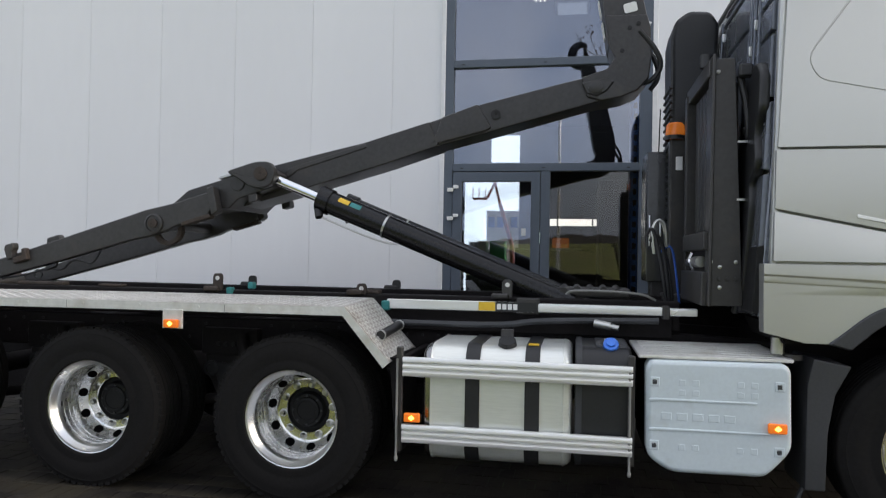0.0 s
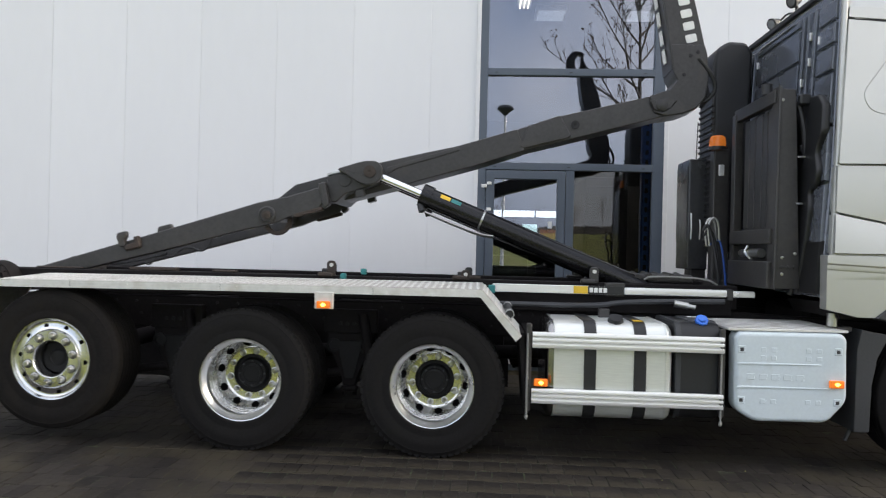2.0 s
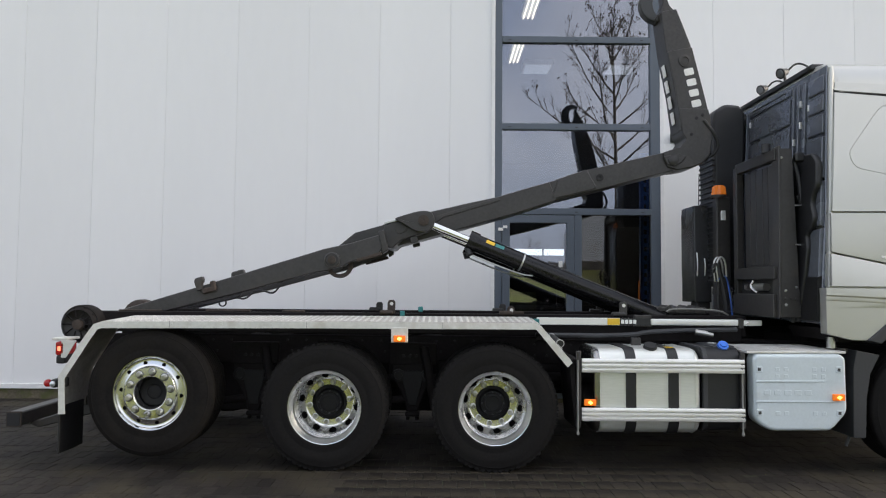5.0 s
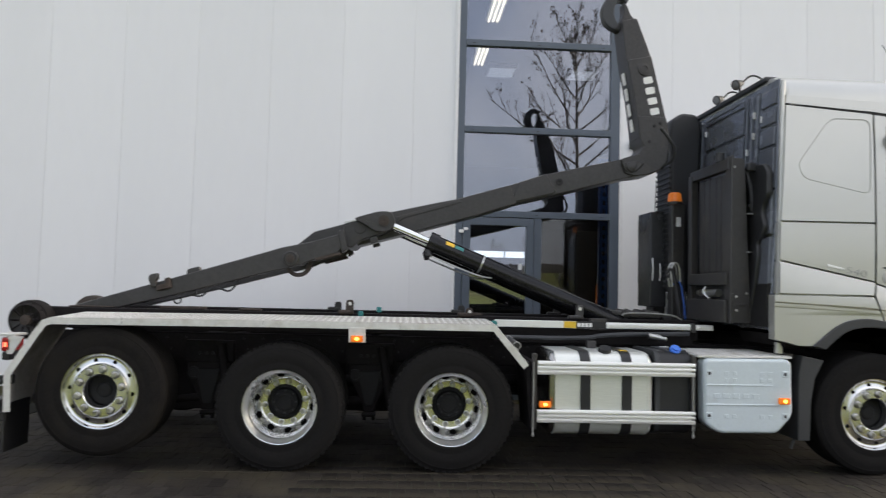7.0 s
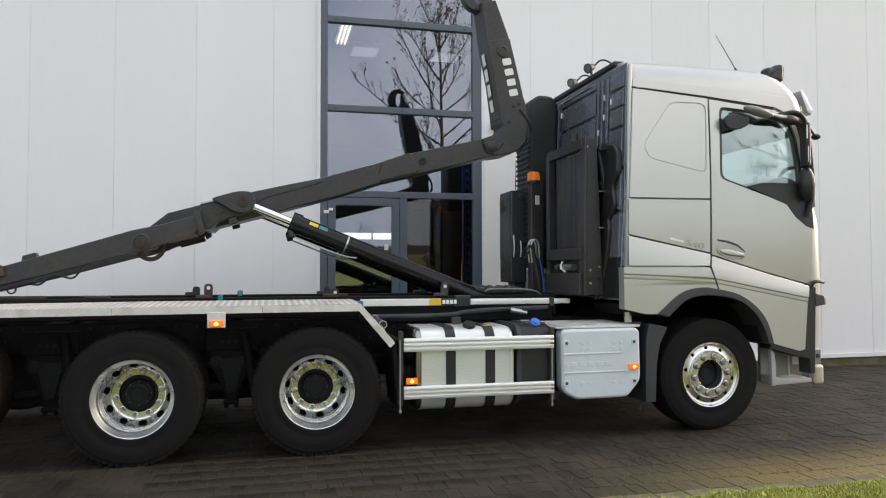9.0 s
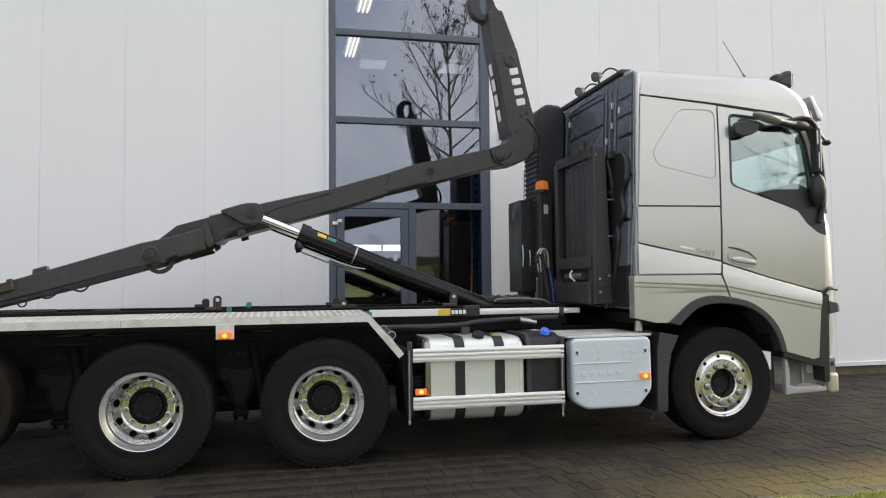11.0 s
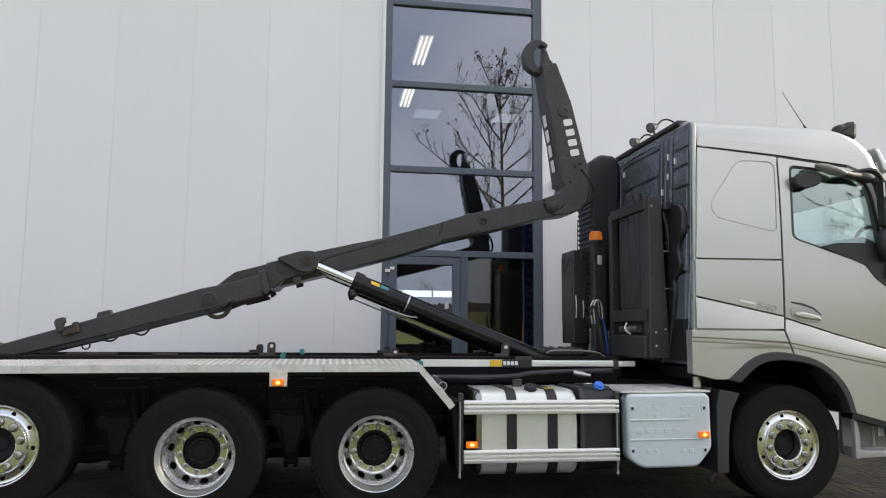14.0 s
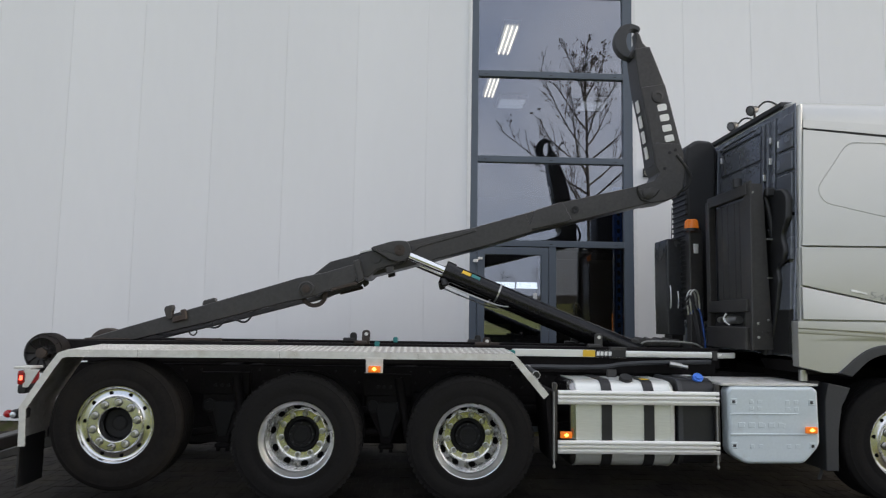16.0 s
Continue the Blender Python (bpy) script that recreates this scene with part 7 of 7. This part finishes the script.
part("guide_block", bm_box(0.385, 0.44, -0.64, -0.58, 1.135, 1.20, 0.008), "teal", truck, "teal plastic guide")
for x0, x1, z in ((-2.6, -2.2, 1.262), (-1.9, -1.7, 1.255), (0.1, 0.32, 1.262), (-3.4, -3.0, 1.25)):
    part("wear_strip", bm_box(x0, x1, -0.46, -0.38, 1.235, z, 0.006), "rust", truck, "rusty wear strip")

# rear end
for s in (-1, 1):
    roller = part("rear_roller", turned([(0.06, -0.10), (0.165, -0.08), (0.172, -0.05), (0.172, 0.06), (0.13, 0.12)], (-3.66 if s < 0 else -3.6, s * 0.55, 1.12 if s < 0 else 1.15), "y", 40, s), "chassis" if s < 0 else "rust", truck, "ribbed steel rear roller")
    for k in range(10):
        a = 2 * math.pi * k / 10
        part("rib", bm_rod((-3.66 + 0.06 * math.cos(a), s * 0.66, 1.12 + 0.06 * math.sin(a)), (-3.66 + 0.155 * math.cos(a), s * 0.645, 1.12 + 0.155 * math.sin(a)), 0.007, 6), "chassis", roller)
    part("roller_face", turned([(0.165, 0.0), (0.06, -0.04), (0.05, 0.0), (0.0005, 0.0)], (-3.66, s * 0.635, 1.12), "y", 40, s), "steel", roller)
    part("roller_axle", turned([(0.045, 0), (0.045, 0.03), (0.0005, 0.035)], (-3.66, s * 0.65, 1.12), "y", 16, s), "rust", roller)
    part("lamp_carrier", bm_box(-3.60, -3.47, s * 1.1 - 0.1, s * 1.1 + 0.1, 1.02, 1.04, 0.004), "plate", truck, "pale lamp carrier")
    part("lamp_carrier_side", bm_prism([(-3.52, 1.02), (-3.40, 1.02), (-3.48, 0.88), (-3.52, 0.88)], s * 1.2, s * 1.19, 0.002), "plate", truck)
    tail = part("tail_lamp", bm_box(-3.57, -3.49, s * 1.1 - 0.1, s * 1.1 + 0.1, 0.90, 1.01, 0.015, 2), "red", truck, "red tail lamp, lit")
    part("tail_bulb", bm_box(-3.548, -3.524, s * 1.2 - 0.005, s * 1.2 + 0.002, 0.935, 0.972, 0.006), "redlit", tail)
    part("lamp_bottom", bm_box(-3.565, -3.495, s * 1.1 - 0.095, s * 1.1 + 0.095, 0.83, 0.90, 0.015, 2), "black", tail)
    small = part("position_lamp", bm_box(-3.61, -3.55, s * 1.15 - 0.04, s * 1.15 + 0.04, 0.635, 0.705, 0.02, 2), "black", truck, "small black position lamp with clear and red lens")
    part("clear_lens", bm_ball((-3.585, s * 1.19, 0.667), 0.024, (1, 0.7, 1), 12, 8), "lens", small)
    part("red_lens", bm_ball((-3.64, s * 1.15, 0.67), 0.035, (1, 1, 0.9), 12, 8), "red", small)
    part("lamp_stalk", bm_box(-3.56, -3.48, s * 1.15 - 0.03, s * 1.15 + 0.03, 0.64, 0.72, 0.01), "black", small)
beam = part("underrun_beam", bm_box(-4.08, -3.96, -0.95, 0.95, 0.28, 0.40, 0.01), "steel", truck, "black rear underrun beam")
for s in (-1, 1):
    part("beam_arm", bm_prism([(-4.0, 0.28), (-3.55, 0.42), (-3.4, 0.7), (-3.3, 0.7), (-3.45, 0.36), (-3.9, 0.24)], s * 0.8, s * 0.7, 0.008), "steel", beam)
part("end_cap", bm_box(-4.085, -3.955, -0.965, -0.951, 0.275, 0.405, 0.004), "rust", beam)
# the beam is solid; this black plate paints the shade inside its end
part("hollow_end", bm_box(-4.072, -3.968, -0.969, -0.9655, 0.288, 0.392), "seam", beam, "black plate painting the shade of a hollow end")

# ---------------------------------------------------------------- ground and surroundings
GRASS_Y, KERB = -2.76, 0.15
thing("ground", bm_box(-400, 400, -500, 400, -0.5, -0.045), "soil", "flat grassy ground reaching to the horizon", "ground", kind="structure")
thing("verge", bm_box(-40, 40, -40, GRASS_Y - KERB, -0.05, 0.0), "soil", "mown grass verge beside the paving", "grass", kind="structure")
pave = thing("pavement", bm_box(-17, 19, GRASS_Y, 2.32, -0.05, -0.0045), "sand", "dark mossy concrete-brick paving", "pavement", kind="structure")
kerb_row = thing("kerb", bm_box(-17, 19, GRASS_Y - KERB, GRASS_Y, -0.05, -0.004, 0.004), "sand", "mossy flush edging bricks along the grass", "kerb", kind="structure")

# bricks: long side across the drive, rows in stretcher bond
BW, BL = 0.106, 0.212


def brick_mesh(material):
    bm = bm_box(-BW / 2 + 0.0015, BW / 2 - 0.0015, -BL / 2 + 0.002, BL / 2 - 0.002, -0.03, 0.0)
    bmesh.ops.bevel(bm, geom=[e for e in bm.edges if all(v.co.z > -0.001 for v in e.verts)], offset=0.003, segments=1, affect="EDGES")
    bmesh.ops.delete(bm, geom=[f for f in bm.faces if f.normal.z < -0.5], context="FACES")
    return mesh_of("brick", bm, material, 20)


proto = brick_mesh("brick_one")
pv = np.array([v.co[:] for v in proto.vertices])
pf = [tuple(p.vertices) for p in proto.polygons]
rng = random.Random(5)
verts, faces = [], []
single = 0
row = 0
y = GRASS_Y + BL / 2 + 0.01
while y < 2.28:
    shift = (row % 2) * BW / 2 + rng.uniform(-0.006, 0.006)
    n = int(22 / BW)
    for i in range(n):
        x = -9.0 + shift + i * BW
        dx, dy, dz = rng.uniform(-0.0015, 0.0015), rng.uniform(-0.002, 0.002), rng.uniform(-0.004, 0.001)
        if -1.4 < x < 2.2 and row in (2, 3, 4, 5, 6, 7, 8) and single < 300 and -2.4 < y < -0.9 and (x - 0.2) ** 2 < 1.9:
            ob = new("brick", proto)
            ob.location = (x + dx, y + dy, dz)
            ob.rotation_euler = (rng.uniform(-0.008, 0.008), rng.uniform(-0.008, 0.008), rng.uniform(-0.01, 0.01))
            ob.parent = pave
            single += 1
            continue
        tilt_x, tilt_y = rng.uniform(-0.012, 0.012), rng.uniform(-0.012, 0.012)
        p = pv.copy()
        p[:, 2] += p[:, 0] * tilt_x + p[:, 1] * tilt_y + dz
        p[:, 0] += x + dx
        p[:, 1] += y + dy
        base = len(verts)
        verts.extend(p.tolist())
        faces.extend(tuple(base + k for k in f) for f in pf)
    y += BL
    row += 1
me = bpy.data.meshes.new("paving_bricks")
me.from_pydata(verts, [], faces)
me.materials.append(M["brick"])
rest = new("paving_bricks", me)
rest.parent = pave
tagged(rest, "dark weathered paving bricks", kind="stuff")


def tufts(name, count, area, h, label, seed, material="blade"):
    """Many thin bent blades."""
    r = random.Random(seed)
    vs, fs = [], []
    for _ in range(count):
        x, yy = area(r)
        a, hh, w = r.uniform(0, 6.283), h * r.uniform(0.5, 1.3), r.uniform(0.002, 0.0045)
        lean = r.uniform(0.2, 0.9) * hh
        ca, sa = math.cos(a), math.sin(a)
        b = len(vs)
        vs += [(x - w * sa, yy + w * ca, -0.004), (x + w * sa, yy - w * ca, -0.004), (x + lean * 0.4 * ca + w * 0.7 * sa, yy + lean * 0.4 * sa - w * 0.7 * ca, hh * 0.65),
               (x + lean * 0.4 * ca - w * 0.7 * sa, yy + lean * 0.4 * sa + w * 0.7 * ca, hh * 0.65), (x + lean * ca, yy + lean * sa, hh)]
        fs += [(b, b + 1, b + 2, b + 3), (b + 3, b + 2, b + 4)]
    m2 = bpy.data.meshes.new(name)
    m2.from_pydata(vs, [], fs)
    m2.materials.append(M[material])
    return tagged(new(name, m2), label, "grass", kind="stuff")


for k in range(46):
    if k == 0:
        kerb_mesh = brick_mesh("kerb")
    ob = new("brick", kerb_mesh)
    ob.matrix_world = pose(-1.5 + 0.216 * k, GRASS_Y - KERB / 2 + rng.uniform(-0.006, 0.006), 0.008 + rng.uniform(-0.004, 0.003), rng.uniform(-1, 1), rng.uniform(-1, 1), 90 + rng.uniform(-1.2, 1.2)) @ Matrix.Diagonal((1.25, 1, 1, 1))
    ob.parent = kerb_row


def edge_spot(x0, x1):
    """A place in the grass along the ragged edge of the paving, thinning out away from it."""
    def spot(r):
        x = r.uniform(x0, x1)
        return x, GRASS_Y - KERB - 0.015 + 0.025 * math.sin(5.3 * x) + 0.02 * math.sin(13.1 * x + 1) - abs(r.gauss(0, 0.45))
    return spot


tufts("grass", 60000, edge_spot(0.8, 6.5), 0.036, "short bright green mown grass at the paving edge", 3)
tufts("grass", 26000, edge_spot(-5.0, 0.8), 0.036, "short bright green mown grass at the paving edge", 6)
tufts("grass", 45000, lambda r: (r.uniform(-6.0, 9.0), GRASS_Y - KERB - 0.3 - 6.5 * r.random() ** 1.3), 0.032, "short green mown grass on the verge", 7)


def joint_spot(r):
    """A place in a joint of the paving, thinning out away from the grass."""
    line = int(abs(r.gauss(0, 2.4)))
    x, yy = 1.4 + 6.0 * r.random() ** 0.7, GRASS_Y + 0.01 + BL * line
    if r.random() < 0.55:
        return round(x / BW) * BW + (line % 2) * BW / 2 + r.gauss(0, 0.004), yy + r.random() * BL
    return x, yy + r.gauss(0, 0.005)


tufts("joint_moss", 3200, joint_spot, 0.007, "thin moss and grass in the paving joints", 4, "moss")


def tree(at, height, reach, seed, label, limbs=20, twigs=(8, 5), leafy=0.6):
    """A leafless tree: tapered trunk, rising limbs, branches, twigs and a few withered leaves."""
    r = random.Random(seed)
    wood, leaf = ([], []), ([], [])

    def stem(p, d, length, rad, n, lift, sway, sides):
        pts, vs, fs = [Vector(p)], *wood
        d = d.normalized()
        for _ in range(n):
            d = (d + Vector((r.gauss(0, sway), r.gauss(0, sway), lift + r.gauss(0, sway * 0.5)))).normalized()
            pts.append(pts[-1] + d * length / n)
        base = len(vs)
        for i, q in enumerate(pts):
            way = (pts[min(i + 1, n)] - pts[max(i - 1, 0)]).normalized()
            u = way.orthogonal().normalized()
            v = way.cross(u)
            rr = rad * (1 - 0.78 * i / n)
            for k in range(sides):
                g = 2 * math.pi * k / sides
                vs.append(q + (u * math.cos(g) + v * math.sin(g)) * rr)
        for i in range(n):
            for k in range(sides):
                fs.append((base + i * sides + k, base + i * sides + (k + 1) % sides, base + (i + 1) * sides + (k + 1) % sides, base + (i + 1) * sides + k))
        return pts

    def along(pts, t):
        n = len(pts) - 1
        i = min(int(t * n), n - 1)
        return pts[i].lerp(pts[i + 1], t * n - i), (pts[i + 1] - pts[i]).normalized()

    trunk = stem((0, 0, 0), Vector((0, 0, 1)), height, height * 0.0095, 12, 0.0, 0.02, 10)
    for k in range(limbs):
        t = 0.47 + 0.50 * k / limbs
        p, d = along(trunk, t)
        turn = k * 2.4 + r.uniform(-0.4, 0.4)
        out = Vector((math.cos(turn), math.sin(turn), 0))
        full = reach * (1.0 if t < 0.62 else 1.0 - 0.85 * (t - 0.62) / 0.38) * r.uniform(0.85, 1.2)
        limb = stem(p, out * (1.0 - 0.55 * (t - 0.46)) + Vector((0, 0, 0.30 + 1.8 * (t - 0.47))), full * 1.25, height * 0.0034 * (1.15 - 0.7 * (t - 0.46)), 6, 0.035 + 0.09 * (t - 0.47), 0.06, 6)
        for j in range(twigs[0]):
            u = 0.2 + 0.78 * (j + r.random() * 0.6) / twigs[0]
            q, e = along(limb, min(u, 0.99))
            side = (e.cross(Vector((r.gauss(0, 1), r.gauss(0, 1), r.gauss(0, 0.6))))).normalized()
            bough = stem(q, e * 0.9 + side * 0.55 + Vector((0, 0, 0.25)), full * 0.5 * (1.15 - 0.75 * u) * r.uniform(0.7, 1.2), height * 0.0013, 4, 0.06, 0.09, 5)
            for _ in range(twigs[1]):
                w = r.uniform(0.25, 1.0)
                a, f = along(bough, min(w, 0.99))
                side = (f.cross(Vector((r.gauss(0, 1), r.gauss(0, 1), r.gauss(0, 0.6))))).normalized()
                tip = stem(a, f + side * 0.6 + Vector((0, 0, 0.2)), r.uniform(0.12, 0.34) * height / 8.5, height * 0.00065, 3, 0.05, 0.12, 4)[-1]
                if r.random() < leafy * 0.55:
                    for _ in range(r.choice((1, 2, 2, 4))):
                        c = tip + Vector((r.gauss(0, 0.03), r.gauss(0, 0.03), r.gauss(-0.03, 0.035)))
                        x = Vector((r.gauss(0, 1), r.gauss(0, 1), r.gauss(0, 0.4))).normalized() * 0.02
                        y = Vector((r.gauss(0, 0.5), r.gauss(0, 0.5), -1)).normalized() * 0.042
                        z = x.cross(y).normalized() * 0.012
                        b = len(leaf[0])
                        leaf[0].extend([c - y, c + x + z, c + y, c - x + z, c - z])
                        leaf[1].extend([(b, b + 1, b + 4), (b + 1, b + 2, b + 4), (b + 2, b + 3, b + 4), (b + 3, b, b + 4)])
    whole = group_of("tree", label, "tree", at)
    for name, (vs, fs), m, text in (("trunk", wood, "bark", "grey bare trunk and limbs"), ("leaves", leaf, "leaf", "few withered brown leaves")):
        if vs:
            me = bpy.data.meshes.new(name)
            me.from_pydata(vs, [], fs)
            me.polygons.foreach_set("use_smooth", [name == "trunk"] * len(fs))
            me.materials.append(M[m])
            ob = new(name, me)
            ob.parent = whole
            tagged(ob, text)
    return whole


first = tree((4.2, -6.7, -0.02), 8.45, 2.25, 11, "young bare tree with a few withered leaves on the verge")
copy_thing(first, pose(13.0, -9.8, -0.05, 0, 0, 140) @ Matrix.Scale(0.85, 4))


def bank_height(x, y):
    """The grassy road embankment far behind: height over its foot and crown."""
    u = min(max((-30 - y) / 26, 0.0), 1.0)
    return -0.06 + (3.1 + 0.2 * math.sin(x * 0.09)) * u * u * (3 - 2 * u) + 0.05 * math.sin(x * 0.5 + y * 0.7) * u


bank = bmesh.new()
grid = [[bank.verts.new((x, y, bank_height(x, y))) for x in np.arange(-120, 121, 3.0)] for y in np.arange(-29, -82, -2.0)]
for a, b in zip(grid, grid[1:]):
    for k in range(len(a) - 1):
        bank.faces.new((a[k], b[k], b[k + 1], a[k + 1]))
bmesh.ops.recalc_face_normals(bank, faces=bank.faces[:])
thing("embankment", bank, "meadow", "pale green grassy embankment far behind", "embankment", kind="structure")
far_tree = tree((2.0, -50, bank_height(2.0, -50) - 0.05), 3.4, 1.1, 23, "bare winter tree on the far embankment", 16, (6, 4), 0.0)
tr = random.Random(31)
for k in range(18):
    x, y = -14 + 2.1 * k + tr.uniform(-0.8, 0.8), -50 - tr.uniform(0, 8)
    size = tr.uniform(0.65, 1.05)
    copy_thing(far_tree, pose(x, y, bank_height(x, y) - 0.05, 0, 0, tr.uniform(0, 360)) @ Matrix.Scale(size, 4))

lamp = group_of("street_lamp", "grey street lamp with a round cap on a thin post", "street lamp", (1.05, -15.5, -0.05))
part("post", bm_rod((0, 0, 0), (0, 0, 6.6), 0.075, 16, 0.045), "alu", lamp, "pale grey post")
part("lamp_head", turned([(0.05, 6.5), (0.16, 6.62), (0.30, 6.72), (0.31, 6.76), (0.22, 6.86), (0.0005, 6.9)], (0, 0, 0), "z", 20), "greyplastic", lamp, "dark round cap")

# low woodland on the embankment
hb = bmesh.new()
rr = random.Random(8)
xs = np.arange(-110, 110, 0.2)
tops = [4.2 + 0.35 * math.sin(x * 0.11) + 0.2 * math.sin(x * 0.37 + 1) + 0.1 * math.sin(x * 1.7) + rr.uniform(-0.15, 0.15) for x in xs]
lo = [hb.verts.new((x, -70, 2.7)) for x in xs]
hi = [hb.verts.new((x, -71, t)) for x, t in zip(xs, tops)]
bk = [hb.verts.new((x, -75, 2.7 + (t - 2.7) * 0.4)) for x, t in zip(xs, tops)]
for i in range(len(xs) - 1):
    hb.faces.new((lo[i], lo[i + 1], hi[i + 1], hi[i]))
    hb.faces.new((hi[i], hi[i + 1], bk[i + 1], bk[i]))
thing("backdrop", hb, "hedge", "low brown winter woodland far behind", "woodland", kind="structure")
